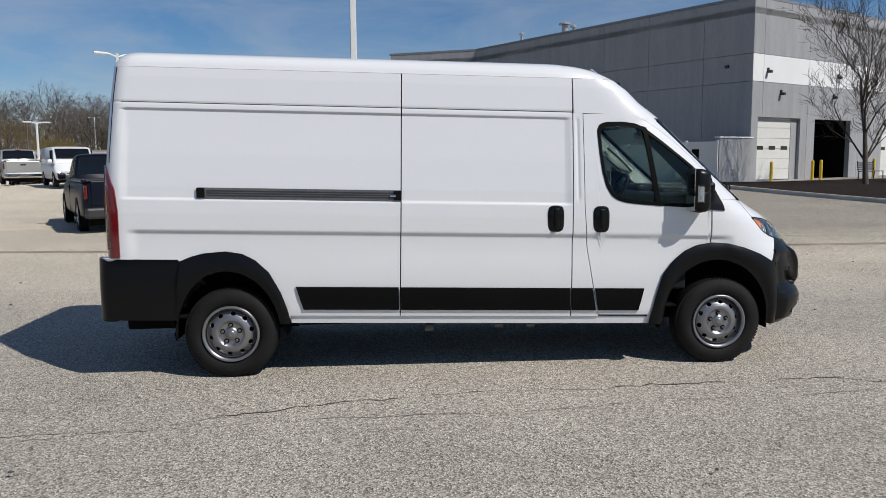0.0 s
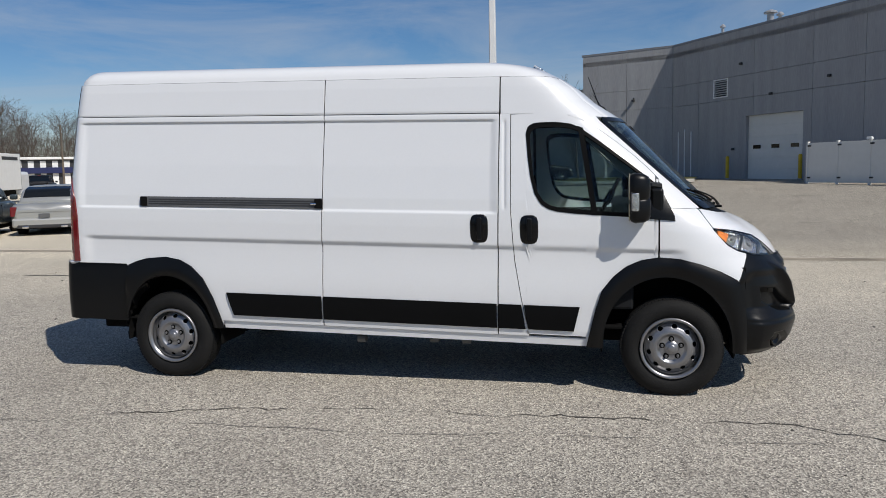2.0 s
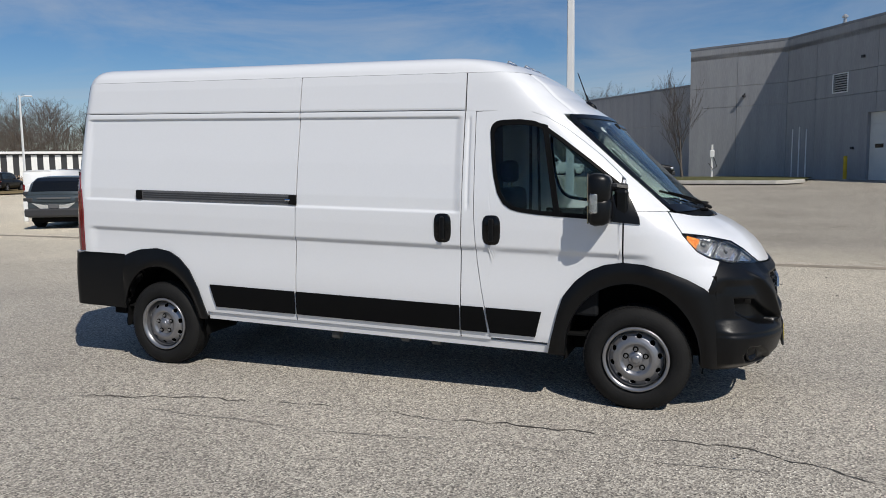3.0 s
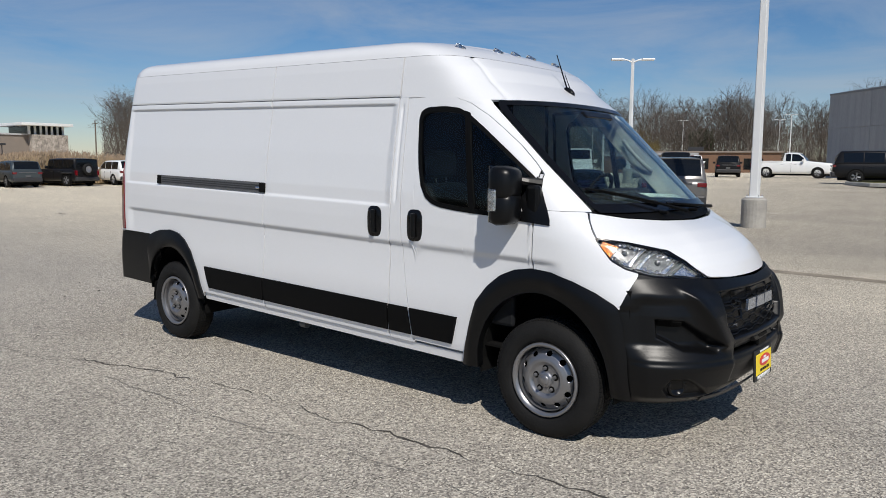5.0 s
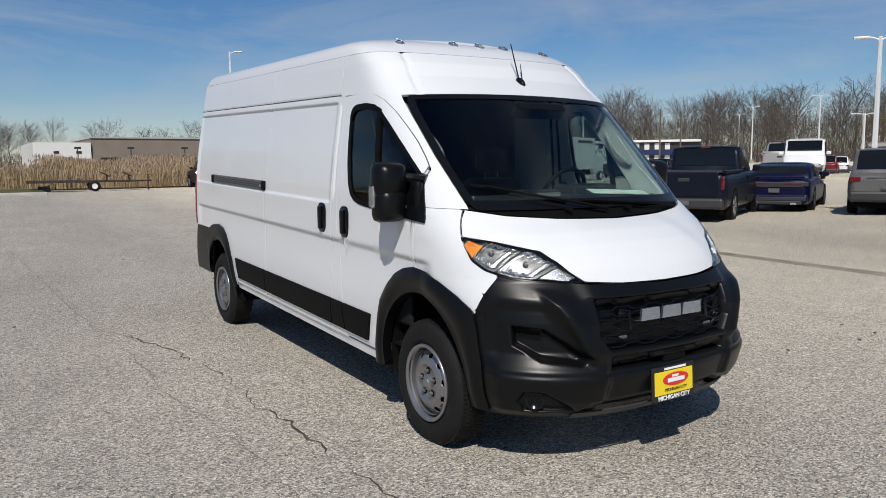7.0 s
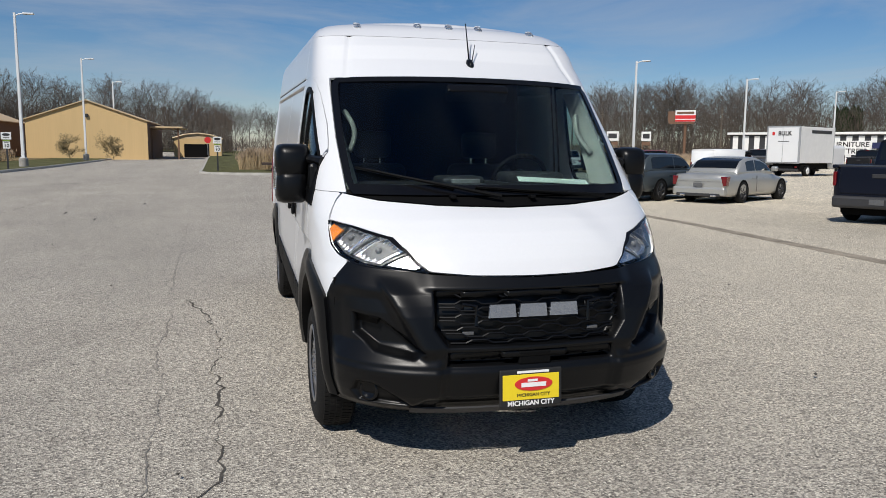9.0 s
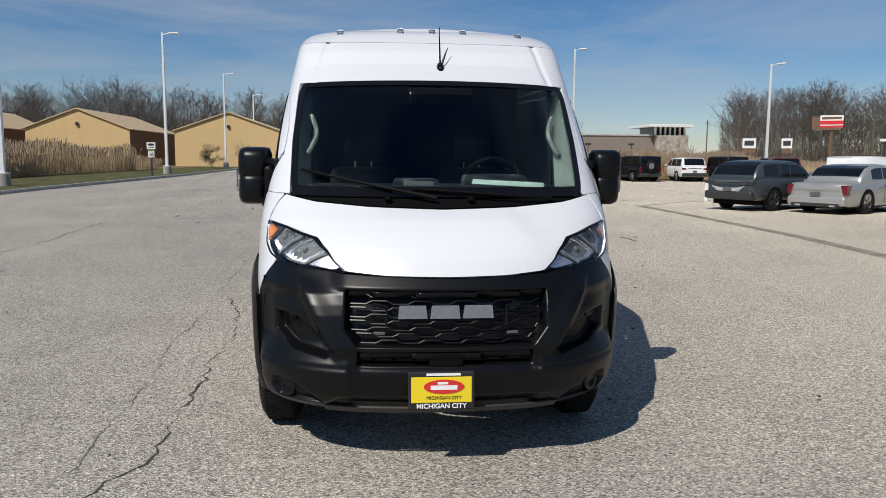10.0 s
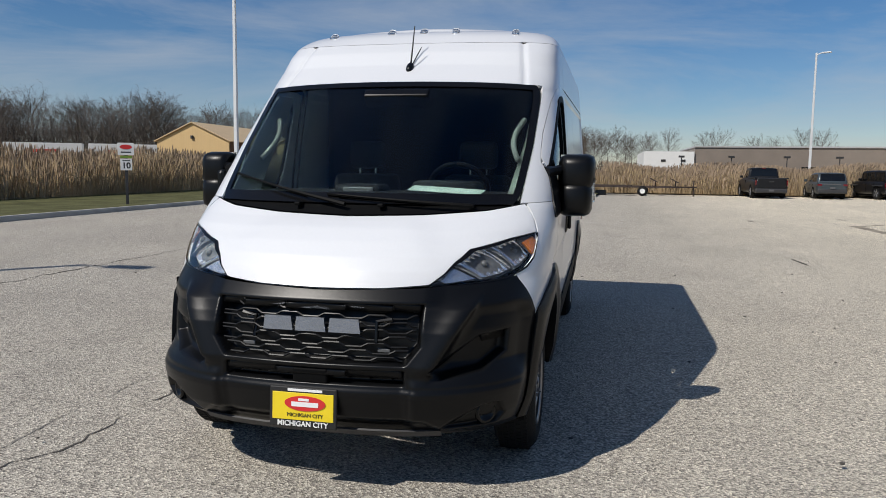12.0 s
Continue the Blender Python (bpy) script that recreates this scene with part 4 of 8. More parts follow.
def van_side(van, s):
    right = s < 0
    # bodyside behind the sliding door, with the wheel opening cut out
    lo = lambda x: 0.874 if x < -2.36 else (rear_top(x) - 0.02 if x < -1.545 else 0.425)
    back_edge = lambda z: -0.668 + 0.022 * (z - 0.39)
    sheets("quarter_panel", paint_white, van, [column_patch(s, tail_x, back_edge, 1.02, 2.372, 80, 170),
                                               column_patch(s, tail_x, -1.5455, lo, 1.02, 60, 14),
                                               column_patch(s, -1.5455, back_edge, 0.425, 1.02, 40, 14)])
    # track of the sliding door
    if right:
        rail = sheets("door_track", rail_grey, van, [ribbon(s, [(-2.232, 1.444), (-0.640, 1.444)], [(-2.232, 1.362), (-0.640, 1.362)], 40, 8, 0.01, 0.012)], "grey metal sliding door track")
        for z in (1.385, 1.403, 1.421):
            sheets("track_groove", lamp_dark, rail, [ribbon(s, [(-2.16, z + 0.004), (-0.70, z + 0.004)], [(-2.16, z - 0.004), (-0.70, z - 0.004)], 20, 1, 0.003, 0.015)])
        for a, b2 in ((-2.236, -2.175), (-0.700, -0.638)):
            sheets("track_end", void_black, rail, [ribbon(s, [(a, 1.440), (b2, 1.440)], [(a, 1.366), (b2, 1.366)], 4, 2, 0.02, 0.020)])
        part("track_roller", tube([side_pt(s, -0.73, 1.40, 0.018), side_pt(s, -0.685, 1.40, 0.018)], 0.012, 8), chrome, rail)
    sheets("sliding_door" if right else "bodyside_panel", paint_white, van,
           [column_patch(s, lambda z: -0.659 + 0.022 * (z - 0.39), lambda z: 0.741 + 0.013 * (z - 0.39), 0.425, 2.372, 56, 240)])
    sheets("sill", paint_white, van, [row_patch(s, -1.54, 1.42, 0.362, 0.4205, 60, 4, 0.03, -0.012)])
    # pillar between the doors and the wing under the windscreen
    sheets("door_pillar", paint_white, van, [row_patch(s, lambda z: 0.750 + 0.013 * (z - 0.39), lambda z: door_back(z) - 0.006, 0.425, 2.092, 10, 130)])
    sheets("windscreen_pillar", paint_white, van,
           [row_patch(s, lambda z: 1.928 if z < 1.612 else top_door_x(z) + 0.006, lambda z: skin_x(pillar_y(z), z), 1.405, 2.093, 16, 60),
            row_patch(s, lambda z: 0.776, lambda z: skin_x(pillar_y(z), z), 2.093, 2.372, 40, 24)])
    hi = lambda x: lerp_table(x, [(1.925, 1.402), (2.20, 1.402), (2.298, 1.262), (2.398, 1.146), (2.475, 1.104), (2.540, 1.080)])
    flo = lambda x: max(front_top(min(x, 2.476)) - 0.02, 0.868 + (x - 2.476) * 3.05)
    sheets("front_wing", paint_white, van, [column_patch(s, 1.930, 2.540, flo, hi, 40, 30)])
    # front door: skin round the window opening
    door = sheets("front_door", paint_white, van,
                  [column_patch(s, lambda z: door_back(z), 0.966, 0.44, lambda x: door_top(max(x, 0.856)), 10, 110),
                   column_patch(s, 0.9661, 1.402, 0.44, win_lo, 30, 60),
                   column_patch(s, 1.402, 1.918, lambda x: front_top(x) - 0.02 if x > 1.41 else 0.40, lambda x: win_lo(x) if x < 1.90 else 1.615, 44, 50),
                   column_patch(s, 0.9661, 1.900, win_hi, door_top, 60, 8)])
    outer = [(x, z) for x, z in WIN_LO] + [(1.955, 1.332), (1.935, 1.545)] + [(x, z) for x, z in WIN_HI[::-1]] + [WIN_LO[0]]
    cx, cz = 1.36, 1.66
    inner = [(cx + (x - cx) * 0.93, cz + (z - cz) * 0.90) for x, z in outer]
    sheets("window_seal", trim_black, door, [ribbon(s, outer, inner, 120, 2, 0.012, 0.004)])
    glass = sheets("window_glass", glass_side, door, [column_patch(s, 0.985, 1.91, lambda x: win_lo(x) + 0.012, lambda x: max(win_hi(x) - 0.010, win_lo(x) + 0.014), 40, 24, 0.004, -0.008)])
    glass.visible_shadow = False
    sheets("window_divider", trim_black, door, [ribbon(s, [(1.345, 2.000), (1.450, 1.350)], [(1.385, 1.985), (1.492, 1.350)], 10, 2, 0.02, 0.006)])
    sheets("mirror_sail", plastic_black, door, [ribbon(s, [(1.74, 1.335), (1.86, 1.52), (1.90, 1.60)], [(2.035, 1.318), (2.03, 1.36), (1.93, 1.56)], 8, 6, 0.02, 0.010)])
    # door handles in dished black bezels
    for px, owner in ((0.613, None), (0.990, door)):
        if owner is None and not right:
            continue
        pz = 1.233
        y = s * (skin_y(px, pz) + relief(px, pz))
        bm = bmesh.new()
        bmesh.ops.create_uvsphere(bm, u_segments=20, v_segments=12, radius=1)
        for v in bm.verts:
            k = 4
            q = v.co
            f = (abs(q.x) ** k + abs(q.z) ** k) ** (1 / k) or 1
            r = math.hypot(q.x, q.z) or 1
            v.co = Vector((q.x / f * r * 0.068 if f else 0, q.y * 0.016, q.z / f * r * 0.108 if f else 0))
        handle = part("door_handle", bm, gloss_black, van if owner is None else owner, "gloss black door handle bezel", True, Matrix.Translation(lvl(px, y, pz)))
        bm = boxm(-0.020, 0.020, -0.012, 0.012, -0.082, 0.085, 0.010)
        part("grip", bm, plastic_black, handle, "", False, Matrix.Translation((0.004, s * 0.022, 0)))
    # rub strips, one on each panel
    for a, b, slant0, slant1, owner in ((-1.492, -0.672, 0.055, 0, van), (-0.655, 0.738, 0, 0, van), (0.752, 0.925, 0, 0.03, van), (0.945, 1.360, 0.03, -0.045, door)):
        sheets("rub_strip", trim_black, owner, [ribbon(s, [(a, 0.664), (b, 0.664)], [(a + slant0, 0.478), (b + slant1, 0.478)], 24, 6, 0.02, 0.012, 0.004)])
    # wheel-arch flares
    rin = [(-2.03 + 0.405 * math.cos(t), 0.30 + 0.485 * math.sin(t)) for t in np.linspace(math.radians(168), math.radians(7), 30)]
    sheets("wheel_arch_flare", plastic_black, van, [ribbon(s, REAR_ARCH, [(-2.42, 0.62)] + rin, 50, 8, 0.06, 0.018, 0.014)])
    fin = [(1.525, 0.362)] + [(1.985 + 0.455 * math.cos(t), 0.41 + 0.50 * math.sin(t)) for t in np.linspace(math.radians(172), math.radians(3), 30)] + [(2.445, 0.362)]
    sheets("wheel_arch_flare", plastic_black, van, [ribbon(s, FRONT_ARCH + [(2.505, 0.80), (2.535, 0.62), (2.548, 0.362)], fin, 70, 8, 0.06, 0.018, 0.016)])
    # dark liners inside the wheel openings
    for cx, cz, rx, rz in ((-2.03, 0.30, 0.43, 0.50), (1.985, 0.41, 0.47, 0.515)):
        def liner(u, v, cx=cx, cz=cz, rx=rx, rz=rz):
            t = math.radians(190 - 200 * u)
            return lvl(cx + rx * math.cos(t), s * (0.955 - 0.42 * v), cz + rz * math.sin(t))
        sheets("wheel_liner", void_black, van, [(liner, 30, 3, 0.01, lambda p: Vector((0, 0, 1)))])
    # rear corner: bumper and tail lamp
    def bump(u, v):
        z = 0.385 + (0.868 - 0.385) * v
        x = -3.055 + 0.680 * u
        if u > 0.75:
            x -= 0.045 * (u - 0.75) / 0.25 * (1 - smooth(0.45, 0.85, z))
        k = min(1.0, u / 0.18)
        y = 0.83 + 0.175 * math.sqrt(max(0.0, 1 - (1 - k) ** 2)) + 0.012 * math.sin(math.pi * v)
        return lvl(x, s * y, z)
    sheets("rear_bumper_corner", plastic_black, van, [(bump, 40, 16, 0.03, sideways(s))])
    lamp = sheets("tail_lamp", red_lens, van, [ribbon(s, [(-2.975, 1.600), (-2.985, 1.30), (-2.975, 0.885)], [(-2.940, 1.590), (-2.862, 1.42), (-2.838, 1.25), (-2.838, 0.885)], 30, 8, 0.03, 0.010, 0.012)])
    sheets("reverse_lens", clear_lens, lamp, [ribbon(s, [(-2.968, 1.26), (-2.970, 0.94)], [(-2.905, 1.22), (-2.905, 0.95)], 10, 4, 0.012, 0.022, 0.004)], "clear reversing lens")


def van_front(van):
    # bonnet
    # its lower edge follows the headlamps, its upper corners the wings
    lamp_edge = [(2.797, 1.050), (2.740, 1.102), (2.700, 1.140), (2.610, 1.200), (2.45, 1.243), (2.310, 1.2615)]
    low = [(0, 1.036), (0.30, 1.040)] + [(skin_y(x, z), z + 0.004) for x, z in lamp_edge]
    wing_edge = [(2.203 + 0.098 * k, 1.402 - 0.138 * k) for k in (0.0, 0.25, 0.5, 0.75, 1.0)]
    high = [(0, 1.338), (0.40, 1.348), (0.70, 1.368)] + [(skin_y(x, z), z - 0.004) for x, z in wing_edge]
    high[-1] = (low[-1][0], 1.2665)
    half = low[-1][0]

    def bonnet(u, v):
        y = half * (2 * u - 1)
        z0, z1 = lerp_table(abs(y), low), lerp_table(abs(y), high)
        z = z0 + (z1 - z0) * v
        dome = 0.014 * (1 - smooth(0.40, 0.60, abs(y) + 0.25 * (v - 0.5)))
        x = skin_x(y, z)
        return lvl(x + dome * 0.5, y, z + dome * (1 - abs(2 * v - 1) ** 4) * 0.9)
    sheets("bonnet", paint_white, van, [(bonnet, 100, 50, 0.02, forwards)])

    def cowl(u, v):
        y = 0.86 * (2 * u - 1)
        z0 = min(1.398, lerp_table(abs(y), high)) + 0.006
        z = z0 + (max(z0 + 0.01, 1.412) - z0) * v
        return lvl(skin_x(y, z) - 0.012, y, z)
    cowl_ob = sheets("cowl", trim_black, van, [(cowl, 60, 6, 0.02, forwards)])
    # windscreen and its black edge
    def screen(u, v, m=0.0, off=0.0):
        z = 1.395 + m + (2.066 - 1.395 - 2 * m) * v
        yc = (pillar_y(z) - 0.004 - m) * (1 - 0.035 * (abs(2 * v - 1) ** 10))
        y = yc * (2 * u - 1)
        return lvl(skin_x(y, z) + off, y, z + 0.018 * (1 - (2 * u - 1) ** 2) * (v - 0.0))
    ws = sheets("windscreen", glass_van, van, [(screen, 60, 40, 0.005, forwards)])
    ws.visible_shadow = False
    def edge(side):
        def f(u, v):
            a, b = {"l": (0.022 * v, u), "r": (1 - 0.022 * v, u), "t": (u, 1 - 0.045 * v), "b": (u, 0.075 * v)}[side]
            p = screen(a, b)
            return p + Vector((0.004, 0, 0.004))
        return f, (40 if side in "lr" else 60), 2, 0.003, forwards
    sheets("windscreen_edge", gloss_black, ws, [edge(k) for k in "lrtb"])
    # panel above the windscreen
    def brow(u, v):
        z = 2.072 + (2.372 - 2.072) * v
        y = pillar_y(z) * (2 * u - 1)
        k = 0.018 * (1 - (2 * u - 1) ** 2) * (1 - v)
        r = -0.012 * math.exp(-((abs(y) - (0.775 - 0.06 * v)) / 0.014) ** 2)
        return lvl(skin_x(y, z) + r * 0.7, y, z + k + r * 0.7)
    sheets("brow_panel", paint_white, van, [(brow, 120, 30, 0.02, forwards)])
    # roof with rolled edges
    V, F, prev = [], [], None
    levels = [(2.374, 1), (2.40, 1), (2.42, 1), (2.44, 1), (2.455, 1), (2.468, 1), (2.48, 1), (2.49, 1), (2.50, 1), (2.511, 0.87), (2.520, 0.68), (2.527, 0.46), (2.531, 0.24), (2.532, 0.0)]
    for z, k in levels:
        zz = min(z, 2.50)
        ring = []
        for i in range(-64, 65):
            if abs(i) <= 24:
                x, y, _ = nose_pt(i / 24 * 0.999, zz)
            else:
                u = (abs(i) - 24) / 40
                xs, xt = lerp_table(zz, CURVE_X), tail_x(zz)
                x = xs + (xt - xs) * u ** 0.9
                y = math.copysign(skin_y(x, zz), i)
            rib = 0.006 * (1 if math.sin(y * 14) > 0 else 0) * (1 - k)
            xc = -0.95
            ring.append(lvl(xc + (x - xc) * (1 - 0.06 * (1 - k)), y * k, z))
        base = len(V)
        V += ring
        if prev is not None:
            for a in range(len(ring) - 1):
                F.append((prev + a, base + a, base + a + 1, prev + a + 1))
        prev = base
    roof = put("roof", mesh_of("roof", V, [f[::-1] for f in F], paint_white, True), van)
    # bumper: one deep moulding with recessed openings
    def poly_in(y, z, poly, soft):
        """1 inside a convex polygon, falling to 0 over soft outside its edges."""
        d = 1e9
        n = len(poly)
        for k in range(n):
            (ax, az), (bx, bz) = poly[k], poly[(k + 1) % n]
            ex, ez = bx - ax, bz - az
            d = min(d, ((y - ax) * ez - (z - az) * ex) / math.hypot(ex, ez))
        return smooth(-soft, soft, d)
    grille = [(-0.440, 0.708), (-0.500, 0.79), (-0.500, 0.965), (0.500, 0.965), (0.500, 0.79), (0.440, 0.708)]
    slot = [(-0.435, 0.610), (-0.435, 0.672), (0.435, 0.672), (0.435, 0.610)]
    chin = [(-0.60, 0.375), (-0.52, 0.430), (0.52, 0.430), (0.60, 0.375)]
    duct = [(0.60, 0.645), (0.56, 0.675), (0.77, 0.815), (0.885, 0.825), (0.880, 0.735), (0.78, 0.668)]
    fog = [(0.60, 0.395), (0.66, 0.44), (0.77, 0.505), (0.84, 0.505), (0.855, 0.45), (0.82, 0.405)]

    def dent(y, z):
        a = abs(y)
        d = -0.085 * poly_in(y, z, grille, 0.010) - 0.055 * poly_in(y, z, slot, 0.008) - 0.06 * poly_in(y, z, chin, 0.018) * 0.5
        d -= 0.056 * poly_in(a, z, duct, 0.013) + 0.030 * poly_in(a, z, fog, 0.010)
        # shoulder crease running down from the lamp to the grille's foot
        t = (0.98 - z) / 0.36
        ridge = 0.72 - 0.20 * t
        d += 0.036 * math.exp(-((a - ridge) / (0.085 if a < ridge else 0.026)) ** 2) * smooth(0.60, 0.70, z) * (1 - smooth(0.95, 1.03, z))
        d -= 0.030 * smooth(ridge + 0.00, ridge + 0.09, a) * smooth(0.64, 0.70, z) * (1 - smooth(0.90, 0.98, z))
        # lower shelf
        d += 0.030 * (1 - smooth(0.60, 0.655, z)) * smooth(0.42, 0.50, a) + 0.012 * (1 - smooth(0.57, 0.60, z))
        d -= 0.006 * math.exp(-((a - 0.462) / 0.004) ** 2) * (1 - smooth(0.66, 0.70, z))
        d -= 0.05 * (1 - smooth(0.345, 0.40, z))
        return d

    def bumper(u, v):
        w = 2 * u - 1
        ztop = lerp_table(abs(w), [(0, 1.028), (0.45, 1.042), (0.70, 1.055), (0.90, 1.072), (1.0, 1.074)])
        z = 0.345 + (ztop - 0.345) * v
        xe = lerp_table(z, [(0.345, 2.500), (0.60, 2.490), (0.80, 2.462), (0.868, 2.450), (0.905, 2.486), (1.075, 2.545)])
        x, y, _ = nose_pt(w * nose_angle(xe, z), z)
        d = dent(y, z) * (1 - smooth(0.86, 1.0, abs(w)))
        lip = 0.020 * smooth(0.955, 0.99, z) * (1 - smooth(0.50, 0.60, abs(y)))
        n = Vector((1.0, 0.9 * (y / 0.95) ** 3, 0)).normalized()
        return lvl(x + n.x * (d + lip), y + n.y * d, z)
    bump = sheets("front_bumper", plastic_black, van, [(bumper, 250, 130, 0.03, forwards)], "textured black plastic front bumper")
    # satin lip under the bumper
    sheets("bumper_lip", lamp_dark, bump, [(lambda u, v: lvl(skin_x(-0.60 + 1.2 * u, 0.40) + 0.004 - 0.03 * v, -0.60 + 1.2 * u, 0.372 - 0.034 * v), 40, 4, 0.01, forwards)])
    # grille mesh: stepped bars
    gx = lambda y, z: skin_x(y, z)
    items = []
    for r in range(8):
        z0 = 0.724 + 0.0315 * r
        half = 0.415 + 0.065 * min(1, (z0 - 0.71) / 0.09)
        if z0 > 0.955:
            continue
        bm_pts = []
        k = 0
        y = -half
        while y < half:
            step = 0.0075 * (1 if (k + r) % 2 else -1)
            bm_pts.append((y, z0 + step))
            bm_pts.append((min(half, y + 0.075), z0 + step))
            y += 0.105
            k += 1
        items.append(bm_pts)
    for pts in items:
        bm = bmesh.new()
        for (ya, za), (yb, zb) in zip(pts, pts[1:]):
            a, b = lvl(gx(ya, za) - 0.030, ya, za), lvl(gx(yb, zb) - 0.030, yb, zb)
            add_tube(bm, [a, b], 0.0055, 6)
        ob = part("grille_bar", bm, plastic_black, bump)
    for k in (-1, 1):
        bm = tube([lvl(gx(k * 0.30, 0.84) - 0.028, k * 0.300, 0.80), lvl(gx(k * 0.30, 0.9) - 0.028, k * 0.300, 0.895), lvl(gx(k * 0.36, 0.9) - 0.028, k * 0.37, 0.905)], 0.012, 6)
        part("grille_bar", bm, gloss_black, bump)
        for (y0, z0) in ((0.325, 0.885), (0.335, 0.76)):
            bm = boxm(-0.006, 0.006, -0.030, 0.030, -0.009, 0.009, 0.003)
            part("grille_clip", bm, rail_grey, bump, "", False, Matrix.Translation(lvl(gx(k * y0, z0) - 0.05, k * y0, z0)))
    for y in np.arange(-0.40, 0.41, 0.05):
        if abs(y) < 0.09:
            continue
        part("grille_bar", tube([lvl(gx(y, 0.64) - 0.035, y - 0.022, 0.636 + 0.006 * math.sin(y * 60)), lvl(gx(y, 0.64) - 0.035, y + 0.022, 0.644)], 0.005, 5), gloss_black, bump)
    part("radar_cover", boxm(-0.02, 0.02, -0.085, 0.085, -0.035, 0.035, 0.008), trim_black, bump, "", False, Matrix.Translation(lvl(gx(0, 0.64) - 0.02, 0.0, 0.638)))
    # silver emblem as three plain plates
    for y0, wd in ((-0.173, 0.142), (-0.012, 0.146), (0.153, 0.150)):
        bm = bmesh.new()
        h = 0.033
        for yy, zz in ((-wd / 2 - 0.002, -h), (wd / 2 + 0.002, -h), (wd / 2 - 0.006, h), (-wd / 2 + 0.006, h)):
            bm.verts.new((0.0, yy, zz))
        f = bm.faces.new(bm.verts)
        r = bmesh.ops.extrude_face_region(bm, geom=[f])
        for v in r["geom"]:
            if isinstance(v, bmesh.types.BMVert):
                v.co.x += 0.014
        bmesh.ops.recalc_face_normals(bm, faces=bm.faces)
        part("emblem", bm, emblem_silver, bump, "plain silver emblem plate", False, Matrix.Translation(lvl(gx(y0, 0.87) - 0.022, y0, 0.874)))
    # fog lamps in their pockets
    for k in (-1, 1):
        px, py, pz = skin_x(0.80, 0.455), 0.792, 0.455
        lampm = Matrix.Translation(lvl(px + 0.010, k * py, pz)) @ Euler((0, 0, k * radians(42))).to_matrix().to_4x4() @ Euler((0, 0, radians(90))).to_matrix().to_4x4()
        bm = lathe([(0, -0.002), (0.034, -0.004), (0.040, -0.014), (0.052, -0.016), (0.056, -0.004), (0.056, 0.03), (0, 0.03)], 28)
        part("fog_lamp", bm, gloss_black, bump, "", True, lampm)
    # headlamps
    for k in (-1, 1):
        outer = [(2.298, 1.262), (2.45, 1.243), (2.610, 1.200), (2.700, 1.140), (2.797, 1.050)]
        inner = [(2.305, 1.250), (2.40, 1.146), (2.475, 1.104), (2.60, 1.066), (2.795, 1.046)]
        def lens(off, sc=1.0, k=k):
            fo, fi = along(outer), along(inner)
            def f(u, v):
                u2, v2 = 0.5 + (u - 0.5) * sc, 0.5 + (v - 0.5) * sc
                p = fo(u2).lerp(fi(u2), v2)
                y = skin_y(p[0], p[1])
                n = Vector((0.75, 0.66, 0.1)).normalized()
                return lvl(p[0] + n.x * off, k * (y + n.y * off), p[1])
            return f
        hl = sheets("headlamp", lamp_bezel, van, [(lens(-0.055), 24, 10, 0.02, lambda p, k=k: Vector((0.7, 0.7 * k, 0)))])
        for ua, ub in ((0.235, 0.475), (0.515, 0.755)):
            def bowl(u, v, f=lens(-0.044), ua=ua, ub=ub):
                deep = 0.026 * (1 - (2 * u - 1) ** 2) * (1 - (2 * v - 1) ** 2)
                rib = 0.0035 * math.sin(u * 34)
                return f(ua + (ub - ua) * u, 0.10 + 0.78 * v) - Vector((0.75, 0.66 * k, 0)) * (deep + rib)
            sheets("reflector", lamp_chrome, hl, [(bowl, 40, 12, 0.003, lambda p, k=k: Vector((0.7, 0.7 * k, 0)))], "bright chrome reflector bowl")
            c = lens(-0.052)((ua + ub) / 2, 0.45)
            part("bulb_shield", lathe([(0, -0.014), (0.013, -0.012), (0.017, 0.0), (0.017, 0.012), (0, 0.014)], 20), lamp_bezel, hl, "", True, Matrix.Translation(c) @ Euler((0, 0, k * radians(40) + radians(90))).to_matrix().to_4x4())
        sheets("light_strip", lamp_chrome, hl, [(lambda u, v, f=lens(-0.030): f(0.80 + 0.14 * u, 0.14 + 0.70 * v), 10, 6, 0.004, lambda p, k=k: Vector((0.7, 0.7 * k, 0)))])
        sheets("turn_lens", amber, hl, [(lambda u, v, f=lens(-0.010, 0.92): f(0.05 + 0.17 * u, 0.25 + 0.70 * v), 8, 8, 0.01, lambda p, k=k: Vector((0.7, 0.7 * k, 0)))], "amber turn signal lens")
        edges = [(lambda u, v, f=lens(0.003): f(u, -0.03 + 0.07 * v), 30, 2, 0.006, lambda p, k=k: Vector((0.7, 0.7 * k, 0))),
                 (lambda u, v, f=lens(0.003): f(u, 1.02 - 0.06 * v), 30, 2, 0.006, lambda p, k=k: Vector((0.7, 0.7 * k, 0))),
                 (lambda u, v, f=lens(0.003): f(-0.005 + 0.035 * u, v), 2, 12, 0.006, lambda p, k=k: Vector((0.7, 0.7 * k, 0)))]
        sheets("gasket", gloss_black, hl, edges)
        for uu in (0.212, 0.484, 0.766):
            sheets("divider", lamp_bezel, hl, [(lambda u, v, f=lens(-0.022), uu=uu: f(uu + 0.018 * u, 0.10 + 0.80 * v), 2, 8, 0.02, lambda p, k=k: Vector((0.7, 0.7 * k, 0)))])
        cl = sheets("lens_cover", clear_lens, hl, [(lens(0.002), 30, 12, 0.004, lambda p, k=k: Vector((0.7, 0.7 * k, 0)))])
        cl.visible_shadow = False
    # dealer plate
    px = skin_x(0, 0.5) + 0.018
